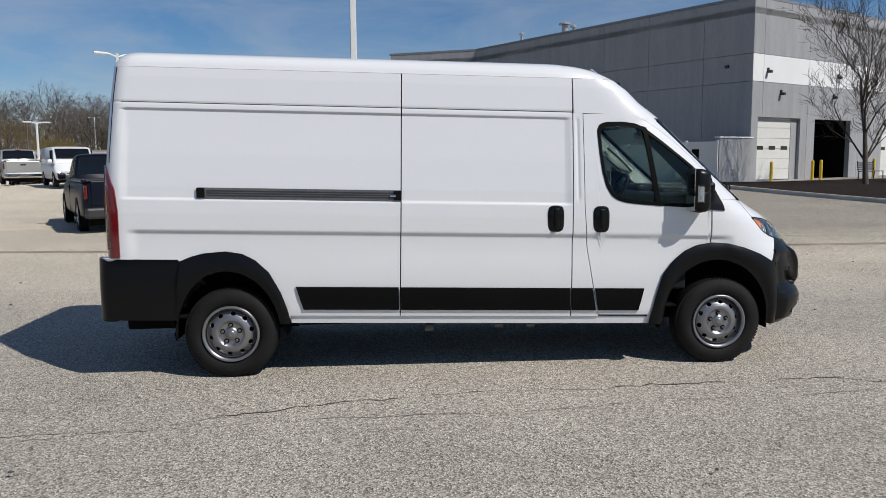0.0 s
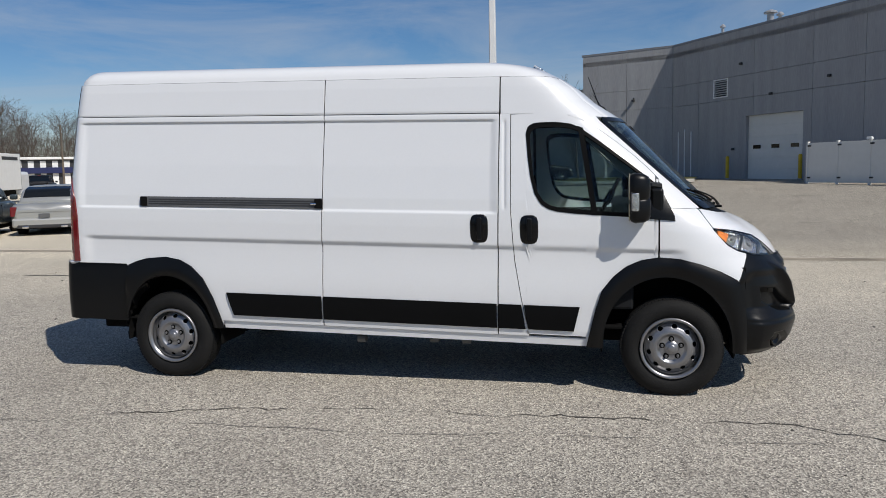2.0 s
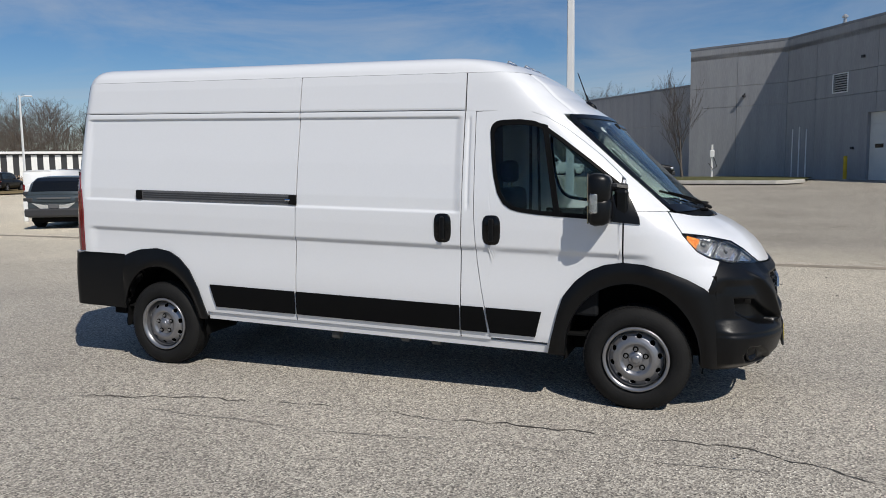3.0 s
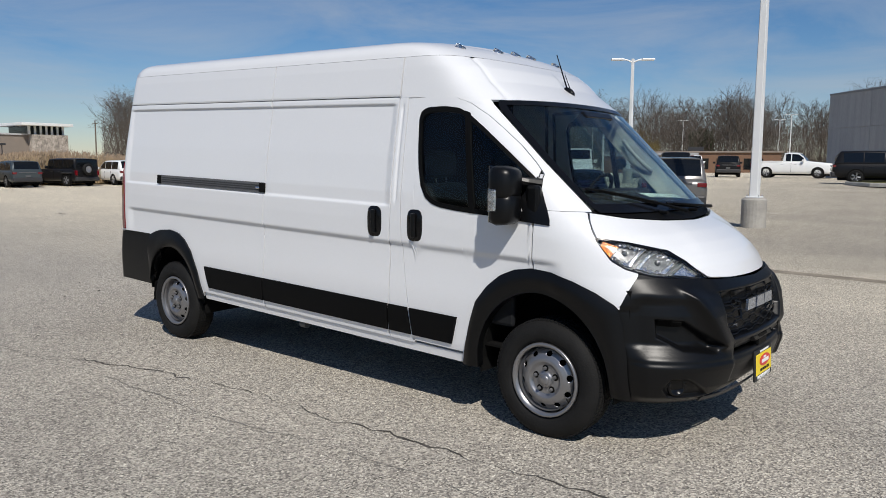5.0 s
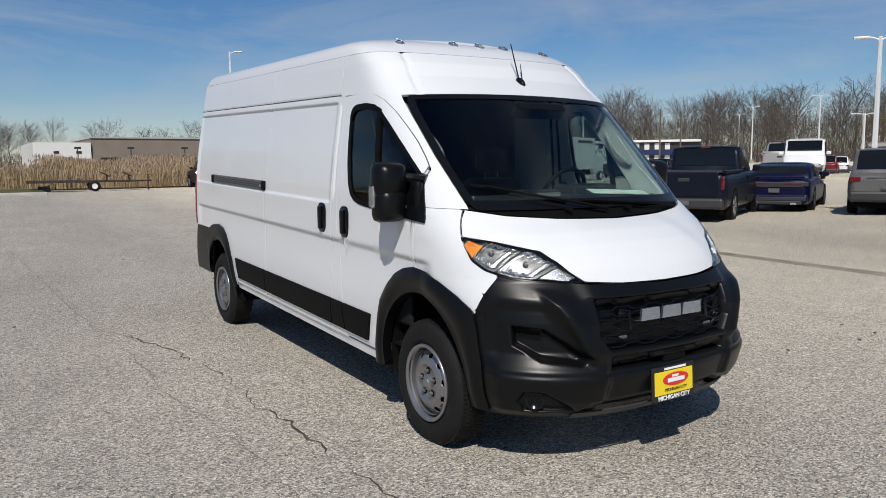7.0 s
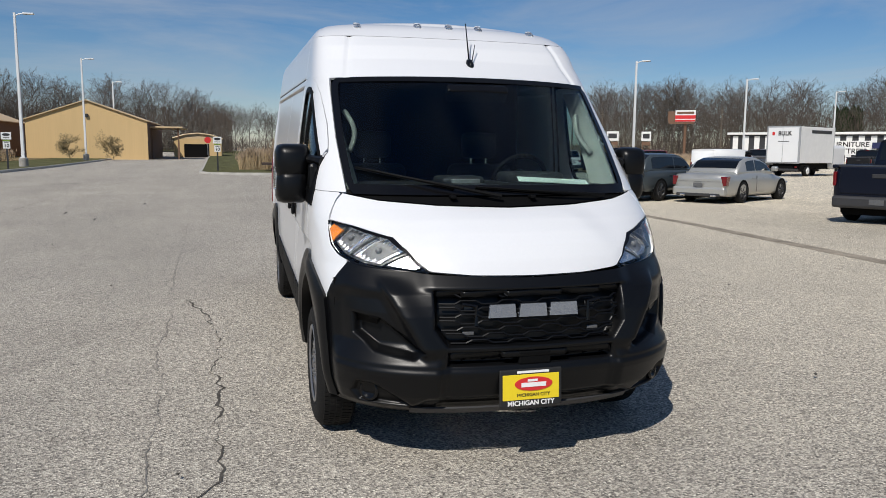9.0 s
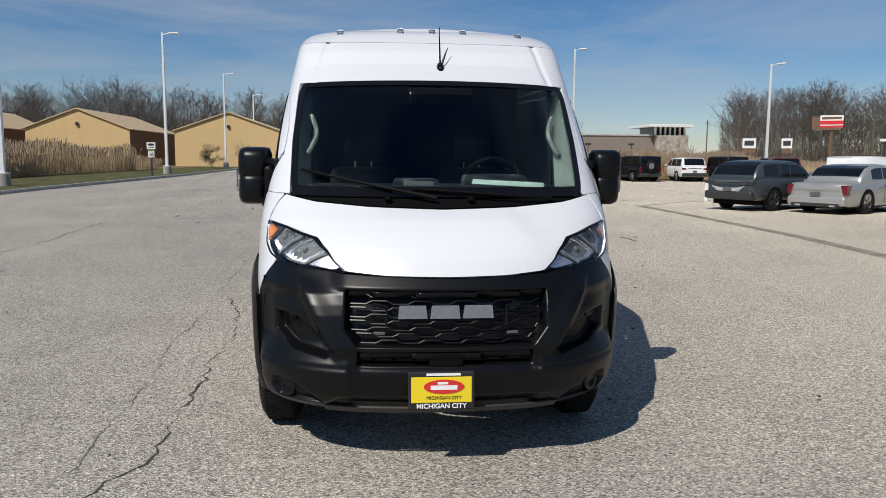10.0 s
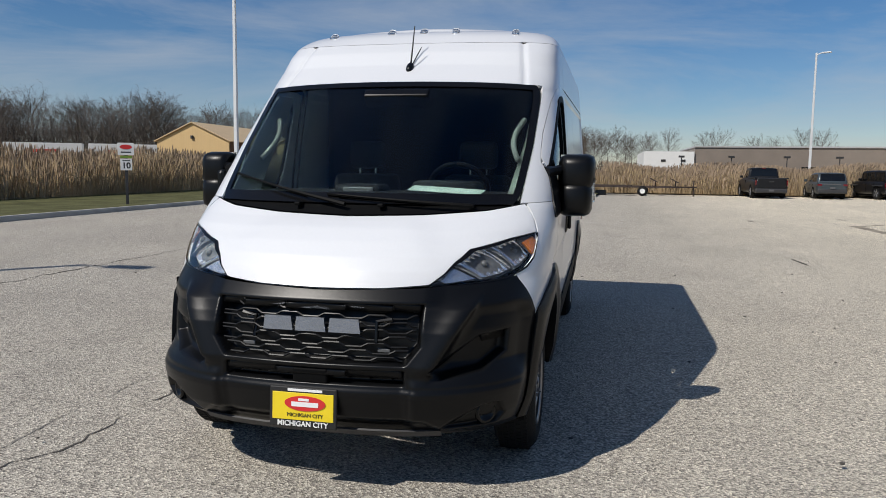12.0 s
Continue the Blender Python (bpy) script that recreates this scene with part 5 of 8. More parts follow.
    plate = part("licence_plate", boxm(-0.008, 0.008, -0.165, 0.165, -0.098, 0.092, 0.006), ink_black, van, "yellow dealer plate in a black frame", False, pose(*lvl(px + 0.014, -0.022, 0.492), 0, -3, 0))
    part("plate_face", boxm(0.006, 0.0105, -0.150, 0.150, -0.062, 0.066, 0.002), plate_yellow, plate)
    bm = bmesh.new()
    bmesh.ops.create_cone(bm, cap_ends=True, segments=36, radius1=1, radius2=1, depth=0.003, matrix=Matrix.Translation((0.0125, 0.012, 0.018)) @ Euler((0, radians(90), 0)).to_matrix().to_4x4() @ Matrix.Diagonal((0.035, 0.100, 1, 1)))
    part("badge_oval", bm, plate_red, plate)
    for yy, zz, hw, hh, mt in ((0.012, 0.014, 0.066, 0.011, ink_white), (0.006, 0.036, 0.026, 0.006, ink_white), (0.01, 0.0785, 0.085, 0.006, ink_white)):
        part("lettering_bar", boxm(0.0142 if mt is ink_white and zz < 0.07 else 0.009, 0.0155 if zz < 0.07 else 0.0105, yy - hw, yy + hw, zz - hh, zz + hh), mt, plate)
    face_on = Matrix(((0, 0, 1, 0), (1, 0, 0, 0), (0, 1, 0, 0), (0, 0, 0, 1)))
    text_mesh("plate_text", "MICHIGAN CITY", 0.034, ink_white, plate, Matrix.Translation((0.0095, 0.0, -0.080)) @ face_on, bold=0.0006)
    text_mesh("plate_text", "MICHIGAN CITY", 0.024, ink_black, plate, Matrix.Translation((0.0115, 0.012, -0.038)) @ face_on)
    # clearance lamps along the brow
    for y, z in ((-0.640, 2.450), (-0.213, 2.466), (0.015, 2.468), (0.235, 2.466), (0.640, 2.450)):
        bm = boxm(-0.040, 0.035, -0.024, 0.024, 0.0, 0.030, 0.010)
        for v in bm.verts:
            if v.co.x > 0 and v.co.z > 0.015:
                v.co.z -= 0.010
        ob = part("clearance_lamp", bm, clear_lens, roof, "clear clearance lamp", False, pose(*lvl(skin_x(y, z) - 0.015, y, z - 0.002), 0, 20, 0))
        part("lamp_base", boxm(-0.034, 0.030, -0.019, 0.019, 0.002, 0.014, 0.004), lamp_chrome, ob)
    # aerial
    az = 2.165
    base = lvl(skin_x(0.04, az), 0.045, az)
    bm = bmesh.new()
    bmesh.ops.create_uvsphere(bm, u_segments=16, v_segments=10, radius=1, matrix=Matrix.Translation(base + Vector((-0.02, 0, 0.02))) @ Euler((0, radians(35), 0)).to_matrix().to_4x4() @ Matrix.Diagonal((0.055, 0.026, 0.032, 1)))
    ant = part("aerial", bm, gloss_black, van, "black roof aerial", True)
    part("aerial_rod", tube([base + Vector((-0.03, 0, 0.03)), base + Vector((-0.13, 0.0, 0.30))], [0.006, 0.0035], 6), gloss_black, ant)
    part("aerial_rod", tube([base + Vector((-0.01, 0.01, 0.03)), base + Vector((-0.09, 0.055, 0.16))], [0.004, 0.0025], 6), gloss_black, ant)
    part("roof_aerial", boxm(-0.05, 0.05, -0.03, 0.03, 0, 0.028, 0.01), gloss_black, roof, "", False, Matrix.Translation(lvl(0.55, 0.42, 2.512)))
    # wipers
    for y0, y1, z1 in ((0.62, -0.10, 1.432), (-0.03, -0.74, 1.520)):
        pts = []
        for t in np.linspace(0, 1, 9):
            y = y0 + (y1 - y0) * t
            z = 1.385 + (z1 - 1.385) * t
            pts.append(lvl(skin_x(y, z) + 0.035 + 0.012 * math.sin(t * math.pi), y, z + 0.010))
        arm = part("wiper", tube(pts, [0.013, 0.012, 0.010, 0.009, 0.008, 0.007, 0.006, 0.006, 0.005], 6), trim_black, van)
        b = [lvl(skin_x(y0 + (y1 - y0) * t, 1.385 + (z1 - 1.385) * t) + 0.016, y0 + (y1 - y0) * t, 1.385 + (z1 - 1.385) * t + 0.006) for t in np.linspace(0.35, 1.08, 10)]
        part("wiper_blade", tube(b, 0.008, 5), trim_black, arm)
    for y in (-0.30, 0.16, 0.62):
        part("washer_jet", boxm(-0.03, 0.03, -0.016, 0.016, 0, 0.02, 0.006), trim_black, cowl_ob, "", False, Matrix.Translation(lvl(skin_x(y, 1.375) - 0.005, y, 1.382)))


def van_mirror(van, s):
    # housing of two rounded lobes on a double arm
    V0 = lambda x, y, z: lvl(x, s * y, z)
    bm = bmesh.new()
    for z0, z1, x0, x1, y0, y1 in ((1.455, 1.660, 1.705, 1.855, 1.015, 1.228), (1.302, 1.500, 1.710, 1.860, 1.020, 1.222)):
        add_box(bm, x0, x1, s * y0 if s > 0 else -y1, s * y1 if s > 0 else -y0, z0, z1, 0.045)
    for v in bm.verts:
        k = (v.co.x - 1.715) / 0.15
        mid = 1.11 * s
        v.co.y = mid + (v.co.y - mid) * (1 - 0.30 * max(0, k) ** 2)
        v.co.z = 1.488 + (v.co.z - 1.488) * (1 - 0.12 * max(0, k) ** 2)
        v.co.y += 0.01 + 0.027 * (v.co.z - 0.4)
        v.co.z -= RAKE * v.co.x
    head = part("wing_mirror", bm, plastic_black, van, "large black door mirror", True)
    for zc in (1.395, 1.575):
        part("mirror_arm", tube([V0(1.80, 1.05, zc), V0(1.86, 1.00, zc - 0.01), V0(1.93, 0.955, zc - 0.02 if zc > 1.5 else zc)], [0.026, 0.028, 0.034], 8), plastic_black, head)
    part("mirror_foot", boxm(1.86, 1.955, min(s * 0.945, s * 1.0), max(s * 0.945, s * 1.0), 1.30, 1.50, 0.022), plastic_black, head)
    for z0, z1 in ((1.470, 1.655), (1.320, 1.440)):
        part("mirror_glass", boxm(1.706, 1.712, min(s * 1.03, s * 1.195), max(s * 1.03, s * 1.195), z0 - 0.045, z1 - 0.045), chrome, head, "", False, Matrix.Translation((0, 0.038, 0)))
    lamp = part("turn_repeater", boxm(1.725, 1.775, min(s * 1.19, s * 1.212), max(s * 1.19, s * 1.212), 1.345, 1.475, 0.008), lamp_chrome, head, "clear turn repeater in the mirror", False, Matrix.Translation((0, 0.038 + 0.014 * s, 0)))
    part("repeater_lens", boxm(1.722, 1.778, min(s * 1.205, s * 1.217), max(s * 1.205, s * 1.217), 1.340, 1.480, 0.004), clear_lens, lamp)


def van_wheel(van, x, s, z=0.328):
    """Steel wheel and tyre; the outer face lies towards s."""
    m = Matrix.Translation((x, s * 0.0, z)) @ (Matrix.Identity(4) if s < 0 else Matrix.Rotation(math.pi, 4, "Z"))
    W = put("wheel", None, van, "silver steel wheel with a black tyre", m)
    Y = -1.005
    R = 0.366
    prof = [(0.222, Y + 0.055), (0.232, Y + 0.020), (0.255, Y + 0.006), (0.292, Y + 0.000), (0.324, Y + 0.010), (0.346, Y + 0.026), (0.359, Y + 0.045), (R, Y + 0.070), (R, Y + 0.165), (0.359, Y + 0.190),
            (0.318, Y + 0.222), (0.26, Y + 0.232), (0.222, Y + 0.215)]
    bm = lathe(prof, 72)
    for v in bm.verts:
        if v.co.z < -0.350:
            v.co.z = -0.350 + (v.co.z + 0.350) * 0.85
    tyre = part("tyre", bm, rubber, W, "", True)
    # tread blocks and shoulder lugs
    bm = bmesh.new()
    for k in range(84):
        a = 2 * math.pi * k / 84
        if math.sin(a) < -0.955:
            continue
        rot = Matrix.Rotation(-a, 4, "Y")
        for j, yy in enumerate((0.052, 0.082, 0.117, 0.152, 0.182)):
            edge = j in (0, 4)
            rr = 0.3625 if edge else R
            da = 0.010 * (j % 2)
            rot = Matrix.Rotation(-(a + da / R), 4, "Y")
            add_box(bm, rr - 0.012, rr + 0.0035, Y + yy - 0.013, Y + yy + 0.013, -0.0100, 0.0100, 0, rot)
    part("tread", bm, rubber, tyre)
    bm = lathe([(0.205, Y + 0.015), (0.216, Y + 0.004), (0.226, Y + 0.006), (0.229, Y + 0.018), (0.222, Y + 0.028), (0.208, Y + 0.034), (0.200, Y + 0.06), (0.196, Y + 0.19), (0.190, Y + 0.19), (0.188, Y + 0.060), (0.192, Y + 0.030)], 56)
    rim = part("rim", bm, steel_wheel, W, "", True)
    # dished centre with round vents
    prof = [(0.196, Y + 0.066), (0.186, Y + 0.064), (0.174, Y + 0.050), (0.152, Y + 0.033), (0.128, Y + 0.022), (0.112, Y + 0.020), (0.100, Y + 0.030), (0.090, Y + 0.036), (0.050, Y + 0.036), (0.044, Y + 0.024), (0.030, Y + 0.018), (0.0, Y + 0.018)]
    NS = 220
    bm = bmesh.new()
    rings = []
    full = []
    for (r0, y0), (r1, y1) in zip(prof, prof[1:]):
        n = max(1, int(abs(r0 - r1) / 0.0035))
        full += [(r0 + (r1 - r0) * i / n, y0 + (y1 - y0) * i / n) for i in range(n)]
    full.append(prof[-1])
    for k in range(NS):
        a = 2 * math.pi * k / NS
        rings.append([bm.verts.new((r * math.cos(a), y, r * math.sin(a))) for r, y in full])
    for k in range(NS):
        for j in range(len(full) - 1):
            r = (full[j][0] + full[j + 1][0]) / 2
            a = 2 * math.pi * (k + 0.5) / NS
            hole = False
            for h in range(10):
                b = 2 * math.pi * h / 10 + 0.2
                d = math.hypot((r - 0.163) / 0.0150, r * math.remainder(a - b, 2 * math.pi) / 0.0200)
                if d < 1:
                    hole = True
            if hole or r < 0.004:
                continue
            bm.faces.new((rings[k][j], rings[k][j + 1], rings[(k + 1) % NS][j + 1], rings[(k + 1) % NS][j]))
    bmesh.ops.delete(bm, geom=[v for v in bm.verts if not v.link_faces], context="VERTS")
    bmesh.ops.solidify(bm, geom=bm.faces[:], thickness=0.004)
    part("wheel_disc", bm, steel_wheel, W, "", True)
    part("brake_drum", lathe([(0, Y + 0.075), (0.185, Y + 0.075), (0.185, Y + 0.16), (0, Y + 0.16)], 32), void_black, W, "", False)
    cap = part("hub_cap", lathe([(0, Y + 0.006), (0.022, Y + 0.007), (0.030, Y + 0.012), (0.034, Y + 0.026), (0, Y + 0.026)], 28), steel_wheel, W, "", True)
    for h in range(5):
        b = 2 * math.pi * h / 5 + 0.35
        bm = bmesh.new()
        bmesh.ops.create_cone(bm, cap_ends=True, segments=6, radius1=0.012, radius2=0.0095, depth=0.026, matrix=Matrix.Translation((0.070 * math.cos(b), Y + 0.020, 0.070 * math.sin(b))) @ Euler((radians(90), 0, 0)).to_matrix().to_4x4())
        part("wheel_nut", bm, rail_grey, W)
        # raised black disc paints the shade of the recess round each nut
        part("nut_well", lathe([(0.0, -0.001), (0.019, -0.001), (0.021, 0.002), (0, 0.002)], 16), void_black, W, "", False, Matrix.Translation((0.070 * math.cos(b), Y + 0.0295, 0.070 * math.sin(b))))
    part("valve", tube([(0.150, Y + 0.03, -0.09), (0.165, Y + 0.010, -0.10)], 0.004, 6), rubber, W)
    return W


def van_cabin(van):
    # floor, bulkhead and underbody close the shell
    # black inner walls of the wheel housings
    for s in (-1, 1):
        for x0, x1, z1 in ((1.50, 2.56, 0.98), (-2.52, -1.52, 0.84)):
            part("wheel_house", boxm(x0, x1, min(s * 0.60, s * 0.63), max(s * 0.60, s * 0.63), 0.30, z1), void_black, van)
        part("wheel_house", boxm(2.50, 2.53, min(s * 0.60, s * 0.93), max(s * 0.60, s * 0.93), 0.36, 0.92), void_black, van)
        part("wheel_house", boxm(-2.50, -2.47, min(s * 0.60, s * 0.95), max(s * 0.60, s * 0.95), 0.40, 0.80), void_black, van)
    part("underbody", boxm(-2.95, 2.30, -0.60, 0.60, 0.30, 0.44, 0.02), void_black, van)
    part("floor_pan", boxm(-2.93, 2.25, -0.93, 0.93, 0.455, 0.47), void_black, van)
    part("bulkhead", boxm(0.52, 0.56, -0.80, 0.80, 0.47, 2.34), void_black, van)
    def back_door(k):
        return lambda u, v: lvl(lerp_table(0.88 + 1.6 * v, TAIL_X) - 0.002, k * (0.006 + (side_w(0.88 + 1.6 * v) - 0.145) * u), 0.88 + 1.6 * v)
    for k in (-1, 1):
        sheets("rear_door", paint_white, van, [(back_door(k), 8, 30, 0.03, lambda p: Vector((-1, 0, 0)))])
    part("rear_bumper", boxm(-3.06, -2.92, -0.86, 0.86, 0.42, 0.90, 0.03), plastic_black, van)
    part("headliner", boxm(0.56, 1.02, -0.70, 0.70, 2.31, 2.34), cabin_dark, van)
    for x in (-2.019, 2.019):
        part("axle", tube([(x, -0.85, 0.328), (x, 0.85, 0.328)], 0.05, 10), void_black, van)
    part("exhaust", tube([(-1.2, 0.35, 0.30), (0.4, 0.35, 0.27), (1.2, 0.1, 0.27)], 0.04, 8), rail_grey, van)
    for x, y in ((-0.45, -0.78), (0.15, -0.72), (0.42, -0.74)):
        part("jack_point", tube([(x, y, 0.30), (x + 0.07, y, 0.30)], 0.035, 10), rail_grey, van)
    # dashboard with binnacle, wheel and seats
    bm = boxm(1.60, 2.19, -0.78, 0.82, 0.95, 1.385, 0.06)
    for v in bm.verts:
        if v.co.z > 1.2 and v.co.x < 1.9:
            v.co.z += 0.03 * math.exp(-((v.co.y - 0.42) / 0.2) ** 2)
    dash = part("dashboard", bm, cabin_dark, van, "", True)
    part("binnacle", boxm(1.70, 1.95, 0.22, 0.62, 1.34, 1.45, 0.04), cabin_dark, dash, "", True)
    tray = part("dash_tray", boxm(1.78, 2.02, -0.22, 0.06, 1.32, 1.425, 0.03), cabin_dark, dash, "", True)
    part("display", boxm(2.00, 2.03, -0.16, 0.02, 1.372, 1.408, 0.004), rail_grey, dash)
    c = Vector((1.58, 0.44, 1.385))
    tilt = Euler((0, radians(-62), 0)).to_matrix()
    ring = [c + tilt @ Vector((0.185 * math.cos(a), 0.185 * math.sin(a), 0)) for a in np.linspace(0, 2 * math.pi, 33)]
    wheel = part("steering_wheel", tube(ring, 0.016, 8), trim_black, van, "", True)
    part("wheel_boss", tube([c + tilt @ Vector((0, 0, -0.03)), c + tilt @ Vector((0, 0, 0.03))], 0.07, 12), trim_black, wheel)
    for a in (0.1, math.pi - 0.1, -math.pi / 2):
        part("spoke", tube([c, c + tilt @ Vector((0.18 * math.sin(a), 0.18 * math.cos(a), 0))], 0.014, 6), trim_black, wheel)
    for y in (-0.42, 0.42):
        seat = part("seat", boxm(0.82, 1.35, y - 0.25, y + 0.25, 0.62, 0.86, 0.06), seat_cloth, van, "", True)
        part("backrest", boxm(0.66, 0.84, y - 0.25, y + 0.25, 0.84, 1.48, 0.06), seat_cloth, seat, "", True)
        part("headrest", boxm(0.68, 0.79, y - 0.14, y + 0.14, 1.52, 1.72, 0.045), seat_cloth, seat, "", True)
        for k in (-0.06, 0.06):
            part("headrest_post", tube([(0.735, y + k, 1.45), (0.735, y + k, 1.55)], 0.008, 6), chrome, seat)
    # pale inner pillars with grab handles
    for s in (-1, 1):
        def inner(u, v, s=s):
            z = 1.42 + 0.60 * u
            return lvl(skin_x(pillar_y(z), z) - 0.04 - 0.20 * v, s * (pillar_y(z) - 0.035 - 0.05 * v * (1.5 - u)), z)
        pil = sheets("pillar_trim", cabin_pale, van, [(inner, 14, 3, 0.02, lambda p, s=s: Vector((0, -s, 0)))])
        pts = [lvl(skin_x(0.8, z) - 0.17, s * (0.790 - 0.045 * math.sin(math.pi * k)), z) for k, z in zip(np.linspace(0, 1, 9), np.linspace(1.62, 1.86, 9))]
        part("grab_handle", tube(pts, 0.016, 8), cabin_pale, pil, "", True)
        part("door_card", boxm(0.95, 1.75, min(s * 0.90, s * 0.93), max(s * 0.90, s * 0.93), 0.60, 1.27, 0.02), cabin_dark, van)
    part("paper_sheet", boxm(-0.05, 0.05, -0.215, 0.215, 0, 0.003), paper, van, "white paper lying on the dashboard", False, pose(2.095, 0.465, 1.400, -2.5, 14, -12))
    part("sensor_box", boxm(-0.03, 0.03, -0.20, 0.20, -0.05, 0.05, 0.01), gloss_black, van, "", False, pose(*lvl(1.73, 0.03, 1.985), 0, 45, 0))


def build_van():
    van = thing("cargo_van", "white high-roof cargo van with black plastic bumpers, parked on asphalt", "van")
    van_front(van)
    for s in (-1, 1):
        van_side(van, s)
        van_mirror(van, s)
        for x in (-2.019, 2.019):
            van_wheel(van, x, s)
    van_cabin(van)
    # dark strips behind the shut lines
    for s in (-1, 1):
        items = []
        for xa in (-0.664, 0.7455):
            items.append(row_patch(s, lambda z, xa=xa: xa - 0.012 + 0.02 * (z - 0.39), lambda z, xa=xa: xa + 0.018 + 0.02 * (z - 0.39), 0.42, 2.37, 2, 60, 0.004, -0.022))
        items.append(row_patch(s, lambda z: door_back(z) - 0.014, lambda z: door_back(z) + 0.012, 0.44, 2.09, 2, 60, 0.004, -0.022))
        items.append(row_patch(s, 1.905, 1.938, 0.95, 1.60, 2, 20, 0.004, -0.022))
        items.append(column_patch(s, 0.86, 1.90, lambda x: door_top(x) - 0.012, lambda x: door_top(x) + 0.014, 40, 2, 0.004, -0.022))
        items.append(row_patch(s, lambda z: lerp_table(z, TAIL_X) + 0.046, lambda z: lerp_table(z, TAIL_X) + 0.052, 1.62, 2.37, 2, 40, 0.004, 0.0012))
        items.append(row_patch(s, -2.80, 0.772, 2.0985, 2.1015, 60, 1, 0.004, 0.0062))
        items.append(row_patch(s, -2.78, 1.05, 2.365, 2.382, 60, 2, 0.004, -0.022))
        sheets("shut_line", void_black, van, items)
    return van


build_van()
# ---- parked vehicles ----
def car_paint(name, col, metal=0.3):
    dark = max(col) < 0.06
    return mk(name, col, 0.38 if dark else 0.32, metal=metal, var=0.03, scale=1.0, coat=0.10 if dark else 0.35, spec=0.22 if dark else 0.35)


p_silver = car_paint("paint_silver", (0.42, 0.42, 0.40), 0.5)
p_grey = car_paint("paint_grey", (0.052, 0.066, 0.074), 0.25)
p_dark = car_paint("paint_dark", (0.012, 0.0125, 0.014), 0.0)
p_navy = car_paint("paint_navy", (0.003, 0.005, 0.013), 0.0)
p_blue = car_paint("paint_blue", (0.003, 0.004, 0.030), 0.0)
p_white = car_paint("paint_bright", (0.74, 0.75, 0.75), 0.0)
p_black = car_paint("paint_black", (0.008, 0.008, 0.009), 0.0)
p_red = car_paint("paint_red", (0.16, 0.012, 0.016), 0.1)
p_gunmetal = car_paint("paint_gunmetal", (0.17, 0.165, 0.16), 0.5)
alloy = mk("alloy", (0.38, 0.38, 0.39), 0.35, metal=0.8, var=0.1)


def loft(stations, mat, name, parent, label=""):
    """Rings of (x, [(y, z)...]) of equal count joined into a closed skin, mirrored about y = 0."""
    V, F = [], []
    n = None
    for x, half in stations:
        ring = [(x, y, z) for y, z in half] + [(x, -y, z) for y, z in half[::-1]]
        n = len(ring)
        V += ring
    for i in range(len(stations) - 1):
        for j in range(n):
            a, b = i * n + j, i * n + (j + 1) % n
            F.append((a, b, b + n, a + n))
    F.append(tuple(range(n))[::-1])
    F.append(tuple(range((len(stations) - 1) * n, len(stations) * n)))
    bm = bmesh.new()
    me = mesh_of(name, V, F, mat)
    bm.from_mesh(me)
    bmesh.ops.recalc_face_normals(bm, faces=bm.faces)
    bm.to_mesh(me)
    bm.free()
    me.polygons.foreach_set("use_smooth", [len(p.vertices) == 4 for p in me.polygons])
    return put(name, me, parent, label)


SHAPES = {
    # greenhouse base rear, roof rear, roof front, base front (in lengths from the middle); bonnet height at cowl and nose, tail height
    "sedan": (-0.335, -0.165, 0.03, 0.20, 0.93, 0.74, 0.95),
    "coupe": (-0.36, -0.19, 0.00, 0.17, 0.94, 0.80, 1.00),
    "suv": (-0.485, -0.42, 0.05, 0.21, 1.00, 0.84, 1.0),
    "crossover": (-0.470, -0.34, 0.04, 0.21, 1.00, 0.84, 1.0),
    "jeep": (-0.485, -0.475, 0.09, 0.15, 1.00, 0.96, 1.0),
    "pickup": (-0.105, -0.085, 0.085, 0.19, 1.02, 0.90, 1.0),
    "van": (-0.49, -0.485, 0.22, 0.40, 0.95, 0.70, 1.0),
}


